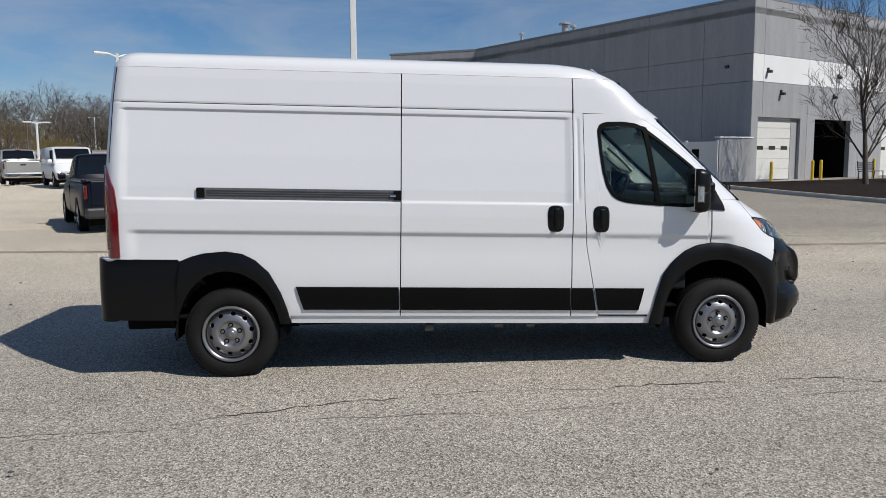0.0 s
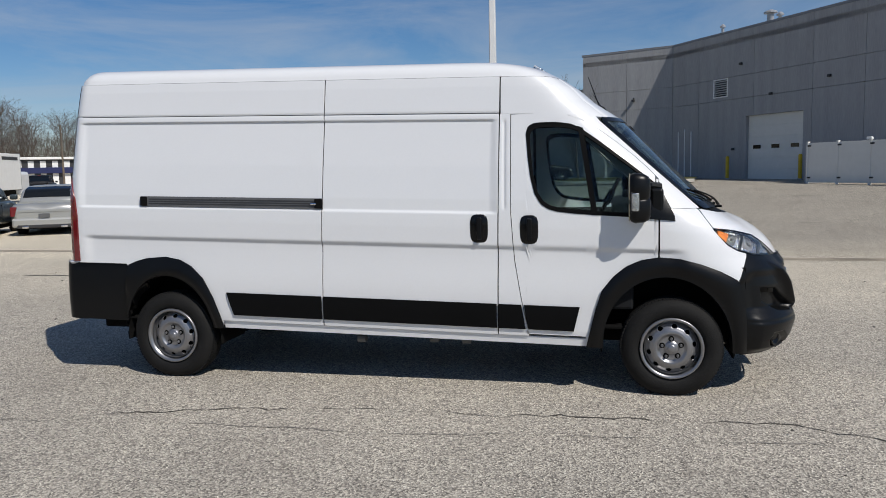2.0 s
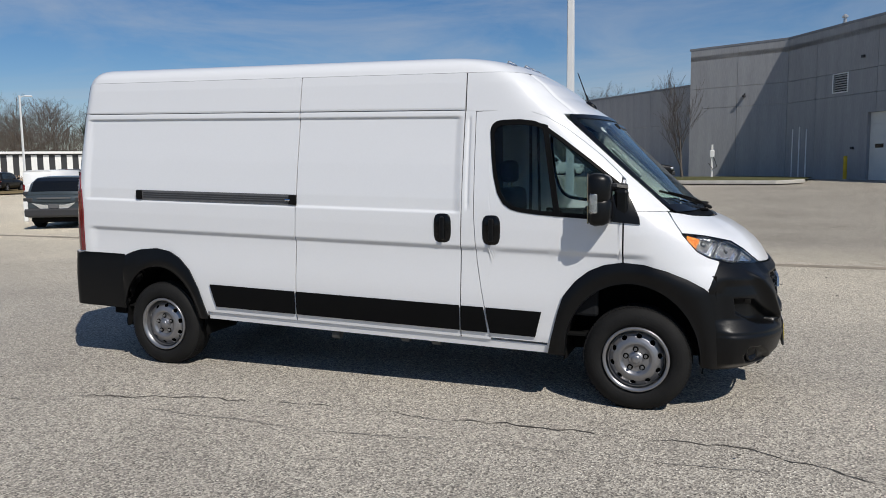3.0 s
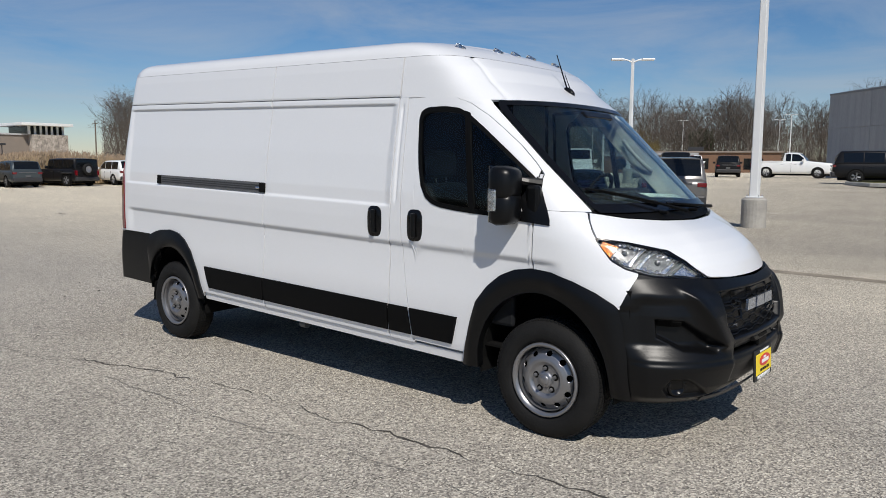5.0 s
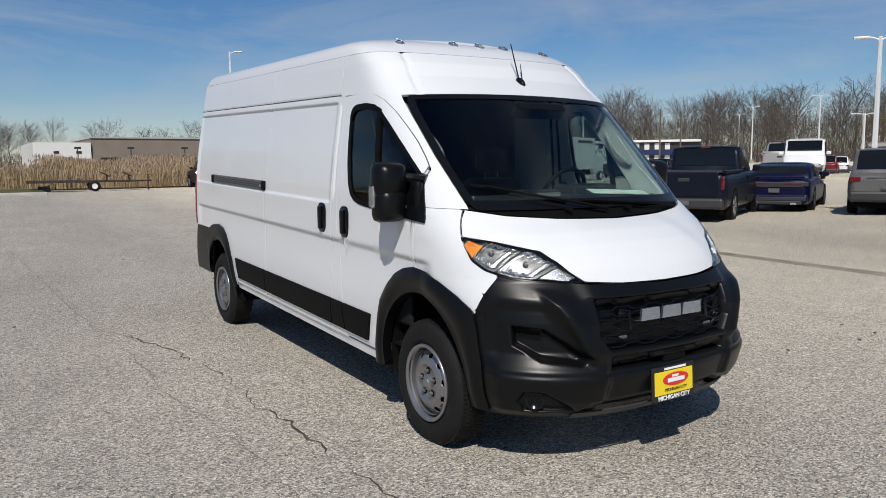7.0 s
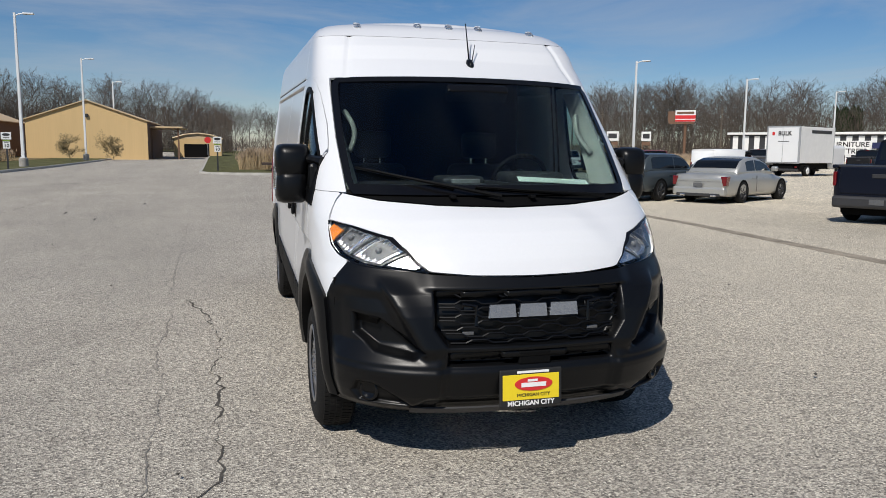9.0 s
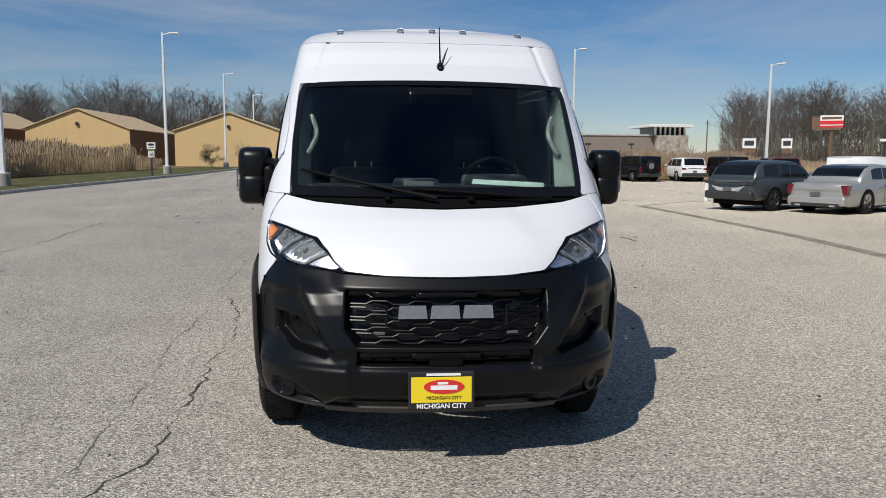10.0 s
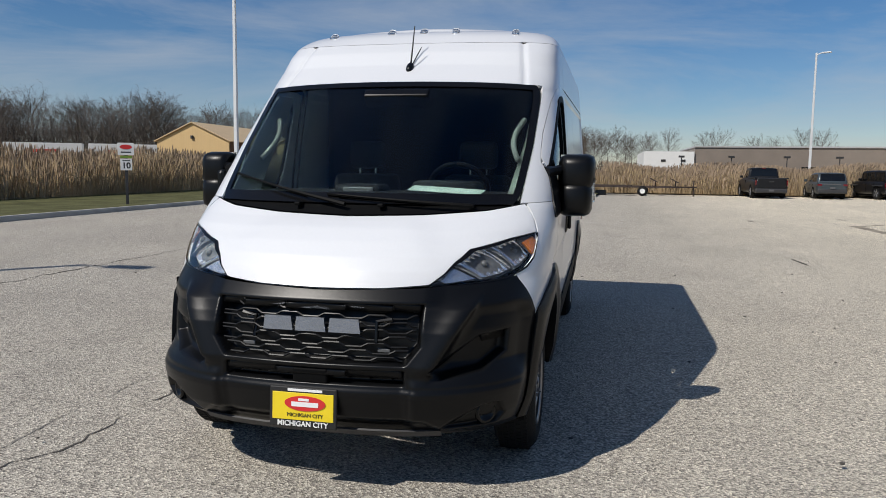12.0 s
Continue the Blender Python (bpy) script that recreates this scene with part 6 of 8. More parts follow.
def car(kind, name, label, paint, at, turn, L, W, H, wb, belt, tyre=0.36, rims=None, group="parked vehicles", lamp=red_lens, cladding=True, shape=None):
    """A parked road vehicle; the nose points along its own x."""
    x, y = at
    c = thing(name, label, {"suv": "car", "sedan": "car", "coupe": "car", "jeep": "car", "pickup": "pickup truck", "van": "van"}[kind], group, (x, y, gz(x, y)), turn)
    gr, rr, rf, gf, hc, hn, ht = SHAPES[shape or kind]
    w = W / 2
    low = 0.24 if kind in ("sedan", "coupe") else 0.34
    hb = belt

    def ring(px, wf, top, crown=0.03, lowz=low):
        ww = w * wf
        return px, [(0.0, lowz), (ww * 0.90, lowz), (ww * 0.985, lowz + 0.10), (ww, lowz + 0.28), (ww, (lowz + top) / 2 + 0.1), (ww * 0.975, top - 0.09), (ww * 0.93, top - 0.015), (ww * 0.5, top + crown), (0.0, top + crown * 1.2)]
    h = L / 2
    tail = hb * ht
    st = [ring(-h, 0.78, tail - 0.16, 0.0, low + 0.20), ring(-h + 0.02, 0.86, tail - 0.09, 0.0, low + 0.14), ring(-h + 0.07, 0.925, tail - 0.035, 0.01, low + 0.08), ring(-h + 0.16, 0.965, tail - 0.01, 0.012, low + 0.03), ring(-h + 0.34, 0.99, tail, 0.015), ring(-h + 0.8, 1.0, tail), ring(-0.2 * L, 1.0, hb), ring(0.0, 1.0, hb), ring(gf * L, 1.0, hb * hc),
          ring(0.32 * L, 0.99, hb * (hc * 0.5 + hn * 0.5)), ring(h - 0.30, 0.95, hb * hn), ring(h - 0.08, 0.84, hb * hn - 0.06), ring(h, 0.68, hb * hn - 0.16, 0.0, low + 0.12)]
    st = sorted(st, key=lambda s: s[0])
    loft(st, paint, "body", c)
    # glazed upper body, painted roof and pillars
    wt = w * (0.80 if kind not in ("jeep", "van") else 0.90)

    def gring(px, top, wtop):
        return px, [(0.0, hb - 0.06), (w * 0.93, hb - 0.06), (w * 0.925, hb + 0.02), (wtop + 0.02, top - 0.05), (wtop - 0.06, top), (0.0, top + 0.012)]
    base0, base1, roof0, roof1 = gr * L, gf * L, rr * L, rf * L
    zc = hb + 0.015
    gst = [gring(base0, zc, w * 0.86), gring((base0 + roof0) / 2, (zc + H) / 2 + 0.10, (w * 0.86 + wt) / 2), gring(roof0, H - 0.035, wt), gring((roof0 + roof1) / 2, H - 0.012, wt), gring(roof1, H - 0.05, wt),
           gring((roof1 + base1) / 2, (zc + H) / 2 + 0.06, (w * 0.88 + wt) / 2), gring(base1, zc, w * 0.88)]
    loft(gst, paint, "glasshouse", c)

    def upper(px):
        """Height and half width of the upper body at a station."""
        for (xa, ra), (xb, rb) in zip(gst, gst[1:]):
            if px <= xb or xb == gst[-1][0]:
                t = min(1.0, max(0.0, (px - xa) / max(1e-6, xb - xa)))
                return ra[4][1] + (rb[4][1] - ra[4][1]) * t, ra[3][0] + (rb[3][0] - ra[3][0]) * t
    mids = {"suv": (-0.20, 0.0), "sedan": (-0.075,), "coupe": (), "jeep": (-0.22, -0.02), "pickup": (0.0,), "van": ()}[kind]
    if kind != "van":
        if shape == "crossover":
            mids = (-0.06,)
        start = {"sedan": (base0 + roof0) / 2 + 0.22, "coupe": (base0 + roof0) / 2 + 0.35, "pickup": roof0 + 0.10}.get(kind, roof0 + (0.12 if shape is None else -0.12))
        cuts = [start] + [k * L for k in mids] + [base1 - 0.22]
        for s in (-1, 1):
            for i, (xa, xb) in enumerate(zip(cuts, cuts[1:])):
                def pane(u, v, s=s, xa=xa + (0.03 if i else 0), xb=xb - (0.03 if i < len(cuts) - 2 else 0)):
                    px = xa + (xb - xa) * u
                    top, ws = upper(px)
                    z0 = hb + 0.05
                    z = z0 + (max(z0 + 0.012, top - 0.085) - z0) * v
                    t = (z - hb - 0.02) / max(0.05, top - 0.07 - hb)
                    return Vector((px, s * (w * 0.925 + (ws - w * 0.925) * t + 0.007), z))
                sheets("side_glass", glass_car, c, [(pane, 10, 5, 0.004, lambda p, s=s: Vector((0, s, 0)))])
        for nm, xa, xb, v0, v1, inset in (("rear_screen", base0, roof0, 0.16 if kind != "suv" else 0.10, 0.90, 0.07), ("windscreen", base1, roof1, 0.06, 0.94, 0.04)):
            def screen_pt(u, v, xa=xa, xb=xb, v0=v0, v1=v1, inset=inset):
                px = xa + (xb - xa) * (v0 + (v1 - v0) * v)
                top, ws = upper(px)
                q = 2 * u - 1
                return Vector((px + (0.008 if xa > 0 else -0.008), (ws - 0.02 - inset) * q, top + 0.018 - 0.012 * abs(q)))
            sheets(nm, glass_car, c, [(screen_pt, 8, 8, 0.004, lambda p, k=(1 if xa > 0 else -1): Vector((k, 0, 0.6)))])

    def roof_pt(u, v):
        px = roof0 - 0.03 + (roof1 - roof0 + 0.08) * u
        yy = (wt - 0.015) * (2 * v - 1)
        edge = abs(2 * v - 1) ** 6
        return Vector((px, yy, H + 0.012 - 0.05 * edge - 0.035 * (2 * u - 1) ** 4))
    sheets("roof", paint, c, [(roof_pt, 12, 12, 0.03, lambda p: Vector((0, 0, 1)))])
    for s in (-1, 1):
        # mirrors, door seams, handles
        part("mirror", boxm(gf * L - 0.34, gf * L - 0.16, min(s * w, s * (w + 0.20)), max(s * w, s * (w + 0.20)), hb + 0.02, hb + 0.18, 0.04), paint, c)
        for k in (-0.02, 0.14):
            if k * L < gf * L and kind != "van":
                part("handle", boxm(k * L - 0.62, k * L - 0.44, min(s * w * 0.99, s * (w + 0.012)), max(s * w * 0.99, s * (w + 0.012)), hb - 0.20, hb - 0.165, 0.008), paint if kind != "jeep" else lamp_dark, c)
        for k in mids:
            part("door_seam", boxm(k * L - 0.006, k * L + 0.006, min(s * (w - 0.02), s * (w + 0.003)), max(s * (w - 0.02), s * (w + 0.003)), low + 0.12, hb - 0.12), void_black, c)
        # lamps
        big = kind in ("pickup", "jeep", "van")
        inn = 0.87 if kind == "pickup" else 0.80 if big or kind == "sedan" else 0.66
        if kind == "sedan":
            bm = boxm(-h - 0.014, -h + 0.24, min(s * w * 0.76, s * w * 0.955), max(s * w * 0.76, s * w * 0.955), tail - 0.36, tail - 0.07, 0.02)
            for v in bm.verts:
                if v.co.z < tail - 0.22:
                    v.co.y += s * 0.07 * (abs(v.co.y) < w * 0.85)
                    v.co.x -= 0.10 * (v.co.x > -h + 0.1)
                if v.co.x > -h + 0.1:
                    v.co.y = s * (w * 0.965)
            part("tail_lamp", bm, lamp, c)
        else:
            part("tail_lamp", boxm(-h - 0.012, -h + 0.16, min(s * w * inn, s * w * 0.94), max(s * w * inn, s * w * 0.94), tail - (0.42 if big else 0.34 if kind == "sedan" else 0.22), tail - 0.09, 0.02), lamp, c)
        part("head_lamp", boxm(h - 0.32, h - 0.06, min(s * w * 0.52, s * w * 0.90), max(s * w * 0.52, s * w * 0.90), hb * hn - 0.26, hb * hn - 0.10, 0.03), lamp_chrome, c)
    # bumpers and plates
    part("rear_bumper", boxm(-h - 0.06, -h + 0.30, -w * 0.93, w * 0.93, low + 0.03, low + 0.30, 0.06), (chrome if kind == "pickup" and paint is p_silver else lamp_dark) if cladding else paint, c)
    part("front_bumper", boxm(h - 0.36, h + 0.03, -w * 0.86, w * 0.86, low, low + 0.26, 0.06), lamp_dark if cladding else paint, c)
    part("plate", boxm(-h - 0.075, -h - 0.06, -0.15, 0.15, tail - 0.40 if kind not in ("pickup",) else low + 0.12, tail - 0.28 if kind != "pickup" else low + 0.24), rail_grey, c)
    part("grille", boxm(h - 0.10, h + 0.01, -w * 0.48, w * 0.48, low + 0.28, hb * hn - 0.12, 0.02), lamp_dark, c)
    part("underside", boxm(-h + 0.3, h - 0.3, -w * 0.82, w * 0.82, 0.20, low + 0.08), void_black, c)
    if kind == "suv":
        part("bright_strip", boxm(-h - 0.015, -h + 0.02, -w * 0.52, w * 0.52, tail - 0.13, tail - 0.08, 0.006), rail_grey, c)
    if kind == "coupe":
        for s in (-1, 1):
            part("tail_lamp", boxm(-h - 0.020, -h - 0.005, min(s * w * 0.22, s * w * 0.74), max(s * w * 0.22, s * w * 0.74), tail - 0.165, tail - 0.135, 0.004), red_lens, c)
        part("rear_valance", boxm(-h - 0.064, -h + 0.12, -w * 0.90, w * 0.90, low + 0.10, low + 0.24, 0.03), lamp_dark, c)
        part("tail_strip", boxm(-h - 0.014, -h + 0.05, -w * 0.80, w * 0.80, tail - 0.25, tail - 0.10, 0.02), lamp_dark, c)
        part("spoiler", boxm(-h + 0.02, -h + 0.20, -w * 0.82, w * 0.82, tail + 0.03, tail + 0.075, 0.02), paint, c)
    if kind in ("sedan", "coupe"):
        part("rear_valance", boxm(-h - 0.066, -h + 0.2, -w * 0.78, w * 0.78, low + 0.0, low + 0.12, 0.03), lamp_dark, c)
        for s in (-1, 1):
            part("tail_pipe", boxm(-h - 0.075, -h + 0.10, s * w * 0.55 - 0.09, s * w * 0.55 + 0.09, low + 0.0, low + 0.07, 0.015), chrome, c)
    if kind == "pickup":
        part("bed_cover", boxm(-h + 0.10, gr * L - 0.03, -w * 0.88, w * 0.88, tail + 0.0, tail + 0.045, 0.01), lamp_dark, c)
        for s in (-1, 1):
            part("bed_rail", boxm(-h + 0.04, gr * L, s * w * 0.93 - 0.06, s * w * 0.93 + 0.06, tail - 0.02, tail + 0.065, 0.02), paint, c)
        part("tailgate", boxm(-h - 0.02, -h + 0.06, -w * 0.80, w * 0.80, low + 0.34, tail + 0.02, 0.03), paint, c)
        part("tailgate_handle", boxm(-h - 0.03, -h - 0.015, -0.14, 0.14, tail - 0.22, tail - 0.13, 0.01), lamp_dark, c)
        part("high_lamp", boxm(roof0 - 0.05, roof0, -0.12, 0.12, H - 0.06, H - 0.01), lamp, c)
    if kind == "jeep":
        m = Matrix.Translation((-h - 0.16, 0.10, hb - 0.02)) @ Matrix.Rotation(radians(-90), 4, "Z")
        part("spare_tyre", lathe([(0.22, -0.10), (0.34, -0.11), (0.39, -0.05), (0.39, 0.07), (0.34, 0.11), (0.22, 0.10)], 28), rubber, c, "", True, m)
        part("spare_rim", lathe([(0, -0.06), (0.16, -0.07), (0.225, -0.10), (0.225, 0.05), (0, 0.05)], 20), alloy, c, "", True, m)
        for s in (-1, 1):
            for k in (-1, 1):
                part("fender", boxm(k * wb / 2 - 0.52, k * wb / 2 + 0.52, min(s * w * 0.96, s * (w + 0.10)), max(s * w * 0.96, s * (w + 0.10)), 0.86, 0.93, 0.02), lamp_dark, c)
    if kind == "van":
        part("windscreen", boxm(-0.02, 0.02, -w * 0.80, w * 0.80, -(H - belt) * 0.42, (H - belt) * 0.42, 0.01), glass_car, c, "", False, Matrix.Translation(((rf + gf) / 2 * L + 0.06, 0, (zc + H) / 2 + 0.05)) @ Euler((0, -math.atan2((gf - rf) * L, H - zc), 0)).to_matrix().to_4x4())
        for s in (-1, 1):
            part("door_glass", boxm(0.16 * L, 0.30 * L, min(s * w * 0.90, s * w * 0.96), max(s * w * 0.90, s * w * 0.96), zc + 0.05, zc + 0.62, 0.03), glass_car, c)
    # wheels
    wheel = None
    for sx in (-1, 1):
        for s in (-1, 1):
            m = Matrix.Translation((sx * wb / 2 + (0.03 * L if kind != "pickup" else 0.01 * L), s * (w - 0.115), tyre)) @ (Matrix.Identity(4) if s < 0 else Matrix.Rotation(math.pi, 4, "Z"))
            if wheel is None:
                t = tyre
                wm = lathe([(t * 0.62, -0.11), (t * 0.92, -0.125), (t, -0.08), (t, 0.08), (t * 0.92, 0.11), (t * 0.62, 0.10)], 32)
                me_t = bpy.data.meshes.new("tyre")
                wm.to_mesh(me_t)
                wm.free()
                me_t.materials.append(rubber)
                me_t.polygons.foreach_set("use_smooth", [True] * len(me_t.polygons))
                bm = lathe([(0, -0.075), (t * 0.14, -0.085), (t * 0.20, -0.07), (t * 0.57, -0.075), (t * 0.63, -0.118), (t * 0.655, -0.11), (t * 0.64, 0.05), (0, 0.05)], 32)
                me_r = bpy.data.meshes.new("rim")
                bm.to_mesh(me_r)
                bm.free()
                me_r.materials.append(lamp_dark)
                bm = bmesh.new()
                for k in range(5):
                    for dk in (-0.16, 0.16):
                        a = 2 * math.pi * k / 5
                        add_tube(bm, [(t * 0.12 * math.cos(a), -0.092, t * 0.12 * math.sin(a)), (t * 0.60 * math.cos(a + dk), -0.108, t * 0.60 * math.sin(a + dk))], [t * 0.07, t * 0.045], 5)
                me_s = bpy.data.meshes.new("spokes")
                bm.to_mesh(me_s)
                bm.free()
                me_s.materials.append(rims or alloy)
                # flat black ring on the body side paints the wheel opening's shade
                bm = lathe([(0.30, -0.002), (t * 1.13, -0.002), (t * 1.13, 0.02), (0.30, 0.02)], 30)
                for v in bm.verts:
                    v.co.z = max(v.co.z, 0.20 - tyre)
                me_a = bpy.data.meshes.new("wheel_well")
                bm.to_mesh(me_a)
                bm.free()
                me_a.materials.append(void_black)
                wheel = True
            o = put("wheel", me_t, c, "", m)
            r = put("rim", me_r, o)
            put("spokes", me_s, o)
            put("wheel_well", me_a, c, "", Matrix.Translation((0, s * 0.118, 0)) @ m)
    return c


NORTH = math.degrees(math.atan2(0.90, -0.43))


def parked_from_rear(rx, ry, L, turn=NORTH):
    a = math.radians(turn)
    return rx + math.cos(a) * L / 2, ry + math.sin(a) * L / 2


car("suv", "parked_suv", "silver grey estate car parked with its tail to the van", p_gunmetal, parked_from_rear(-4.45, 16.8, 4.82), NORTH, 4.82, 1.94, 1.76, 2.91, 1.10, 0.38)
car("coupe", "parked_coupe", "deep blue two-door coupe with dark tail lamps", p_blue, parked_from_rear(-7.76, 16.92, 5.03), NORTH, 5.03, 1.92, 1.45, 2.95, 0.99, 0.35, lamp_dark, lamp=lamp_dark, cladding=False)
car("pickup", "parked_pickup", "dark navy crew-cab pickup truck", p_navy, parked_from_rear(-7.05, 12.1, 5.9, NORTH + 1), NORTH + 1, 5.9, 2.06, 1.97, 3.67, 1.27, 0.41)
car("sedan", "parked_sedan", "silver four-door sedan with black wheels", p_silver, (-15.98, 14.95), NORTH + 4, 5.04, 1.90, 1.49, 3.05, 1.00, 0.36, lamp_dark, cladding=False)
hornet = car("suv", "parked_suv", "slate grey small crossover with white wrap on its tail", p_grey, (-17.3, 12.75), NORTH + 2.5, 4.52, 1.84, 1.58, 2.64, 1.04, 0.36, lamp_dark, lamp=lamp_dark, shape="crossover")
bm = bmesh.new()
vs = [bm.verts.new((-2.285, y, z)) for y, z in ((-0.62, 0.80), (-0.30, 0.56), (0.0, 0.50), (0.30, 0.56), (0.62, 0.80), (0.30, 0.74), (-0.30, 0.74))]
bm.faces.new(vs)
bmesh.ops.solidify(bm, geom=bm.faces[:], thickness=0.02)
part("wrap_sheet", bm, trim_white, hornet, "white protective wrap hanging on the tail")
part("wrap_sheet", boxm(-2.30, -2.22, 0.74, 0.86, 0.25, 0.85, 0.02), trim_white, hornet, "white protective wrap hanging on the tail")

for kind, lab, paint, rx, ry, L, W, H, wb, belt, ty, turn in (
        ("pickup", "dark grey pickup truck parked before tall reeds", p_dark, -44.7, 11.6, 5.8, 2.05, 1.96, 3.6, 1.26, 0.41, 181),
        ("suv", "grey compact crossover parked before tall reeds", p_grey, -45.6, 15.4, 4.6, 1.85, 1.68, 2.7, 1.06, 0.37, 177),
        ("jeep", "black hardtop off-road car with a spare wheel", p_black, -46.3, 19.5, 4.6, 1.88, 1.86, 2.95, 1.16, 0.42, 192),
        ("suv", "white estate car parked in the row", p_white, -46.8, 23.0, 4.8, 1.94, 1.76, 2.9, 1.10, 0.38, 178),
        ("jeep", "black hardtop off-road car with a spare wheel", p_black, -47.5, 26.7, 4.4, 1.88, 1.86, 2.8, 1.16, 0.42, 190),
        ("suv", "dark red estate car parked in the row", p_red, -39.4, 25.8, 4.9, 1.96, 1.78, 2.9, 1.10, 0.38, 158),
        ("suv", "black estate car parked in the row", p_black, -48.0, 30.6, 4.8, 1.94, 1.76, 2.9, 1.10, 0.38, 180)):
    car(kind, "parked_" + {"pickup": "pickup", "suv": "suv", "jeep": "off_roader"}[kind], lab, paint, parked_from_rear(rx, ry, L, turn), turn, L, W, H, wb, belt, ty)
car("van", "small_van", "low white delivery van among parked cars", p_white, (-35.2, 28.3), NORTH - 6, 4.75, 1.83, 1.86, 3.1, 1.12, 0.34)
car("pickup", "parked_pickup", "grey pickup truck behind the delivery van", p_gunmetal, (-46.5, 39.7), NORTH, 5.8, 2.05, 1.95, 3.6, 1.26, 0.40)
# the far rows to the north
car("pickup", "parked_pickup", "silver pickup truck with a chrome bumper", p_silver, parked_from_rear(-20.4, 36.2, 5.8, NORTH + 4), NORTH + 4, 5.8, 2.05, 1.95, 3.6, 1.26, 0.41)
car("van", "parked_van", "white panel van facing out of its bay", p_white, (-16.6, 32.6), NORTH - 175, 4.9, 1.88, 1.95, 3.2, 1.14, 0.35)
car("pickup", "parked_pickup", "white crew-cab pickup truck seen side on", p_white, (-11.9, 58.6), 6, 5.9, 2.05, 1.97, 3.67, 1.26, 0.41)
rnd = random.Random(5)
for k, (x, y, kind, paint) in enumerate(((-35.6, 51.7, "suv", p_black), (-39.6, 53.7, "suv", p_red), (-43.1, 52.6, "suv", p_blue), (-46.7, 50.6, "pickup", p_dark), (-29.6, 56.4, "suv", p_red), (-20.8, 56.5, "suv", p_white), (-16.9, 58.4, "suv", p_black),
                                         (-14.2, 40.6, "suv", p_black), (-50.9, 47.4, "sedan", p_dark), (-57.6, 42.7, "suv", p_black),
                                         (-31.6, 61.5, "suv", p_white), (-27.4, 63.6, "sedan", p_silver), (-35.8, 59.9, "suv", p_gunmetal), (-22.7, 65.7, "pickup", p_white), (-45.8, 58.3, "suv", p_blue))):
    dims = {"suv": (4.7, 1.9, 1.72, 2.8, 1.08, 0.37), "sedan": (4.9, 1.86, 1.46, 2.85, 0.99, 0.34), "pickup": (5.8, 2.05, 1.95, 3.6, 1.26, 0.41)}[kind]
    lab = {"suv": "estate car", "sedan": "sedan", "pickup": "pickup truck"}[kind]
    col = {p_black: "black", p_red: "dark red", p_blue: "blue", p_dark: "charcoal", p_white: "white", p_navy: "navy", p_silver: "silver", p_gunmetal: "gunmetal grey"}[paint]
    car(kind, "parked_" + {"suv": "suv", "sedan": "sedan", "pickup": "pickup"}[kind], col + " " + lab + " in a far row of the lot", paint, (x, y), NORTH + rnd.uniform(-6, 6), *dims)
car("suv", "parked_suv", "black estate car parked by the grass beside the building", p_black, (-2.9, 40.9), 14, 4.8, 1.94, 1.76, 2.9, 1.10, 0.38)


def box_truck():
    x, y = -41.3, 40.4
    t = thing("box_truck", "white box truck with lettered rear doors", "truck", at=(x, y, gz(x, y)), turn=114)
    part("box", boxm(-5.0, 0.2, -1.20, 1.20, 0.95, 3.50, 0.03), trim_white, t)
    part("box_edge", boxm(-5.06, -4.98, -1.22, 1.22, 0.92, 3.54, 0.02), steel_grey, t)
    part("box_edge", boxm(0.14, 0.24, -1.22, 1.22, 0.92, 3.54, 0.02), steel_grey, t)
    for s in (-1, 1):
        part("rear_door", boxm(-5.09, -5.06, min(0.02 * s, 1.10 * s), max(0.02 * s, 1.10 * s), 1.02, 3.44, 0.01), p_white, t)
        part("side_stripe", boxm(-3.4, -0.3, min(1.20 * s, 1.212 * s), max(1.20 * s, 1.212 * s), 3.05, 3.28), lamp_dark, t)
        part("tail_lamp", boxm(-5.10, -5.02, min(0.95 * s, 1.1 * s), max(0.95 * s, 1.1 * s), 0.62, 0.74), red_lens, t)
    face = Matrix.Rotation(radians(-90), 4, "Z") @ Matrix.Rotation(radians(90), 4, "X")
    text_mesh("door_text", "BULK", 0.40, ink_black, t, Matrix.Translation((-5.112, -0.12, 3.02)) @ face, bold=0.010)
    part("logo_bar", boxm(-5.10, -5.092, 0.62, 0.80, 2.90, 3.14), plate_red, t)
    part("lettering_bar", boxm(-5.10, -5.092, -0.45, 0.35, 2.45, 2.50), rail_grey, t)
    part("chassis", boxm(-4.9, 2.4, -0.7, 0.7, 0.50, 0.94), void_black, t)
    part("skirt", boxm(-4.6, -4.2, -1.15, 1.15, 0.40, 0.80), void_black, t)
    cab = part("cab", boxm(0.45, 2.75, -1.0, 1.0, 0.50, 2.25, 0.22), p_white, t)
    part("cab_glass", boxm(1.1, 2.0, -0.965, 0.965, 1.30, 1.85, 0.05), glass_car, cab)
    part("cab_screen", boxm(2.35, 2.78, -0.85, 0.85, 1.30, 1.85, 0.1), glass_car, cab)
    part("step", boxm(-5.25, -4.9, -1.15, 1.15, 0.42, 0.56, 0.02), lamp_dark, t)
    for xx in (-3.5, 1.7):
        for s in (-1, 1):
            w = part("wheel", lathe([(0.0, -0.14), (0.22, -0.13), (0.38, -0.14), (0.40, -0.08), (0.40, 0.12), (0.0, 0.12)], 24), rubber, t, "", True, Matrix.Translation((xx, s * 1.0, 0.40)) @ (Matrix.Identity(4) if s < 0 else Matrix.Rotation(math.pi, 4, "Z")))
            part("rim", lathe([(0.0, -0.12), (0.10, -0.16), (0.25, -0.145), (0.25, -0.10), (0, -0.10)], 18), trim_white, w, "", True)


box_truck()


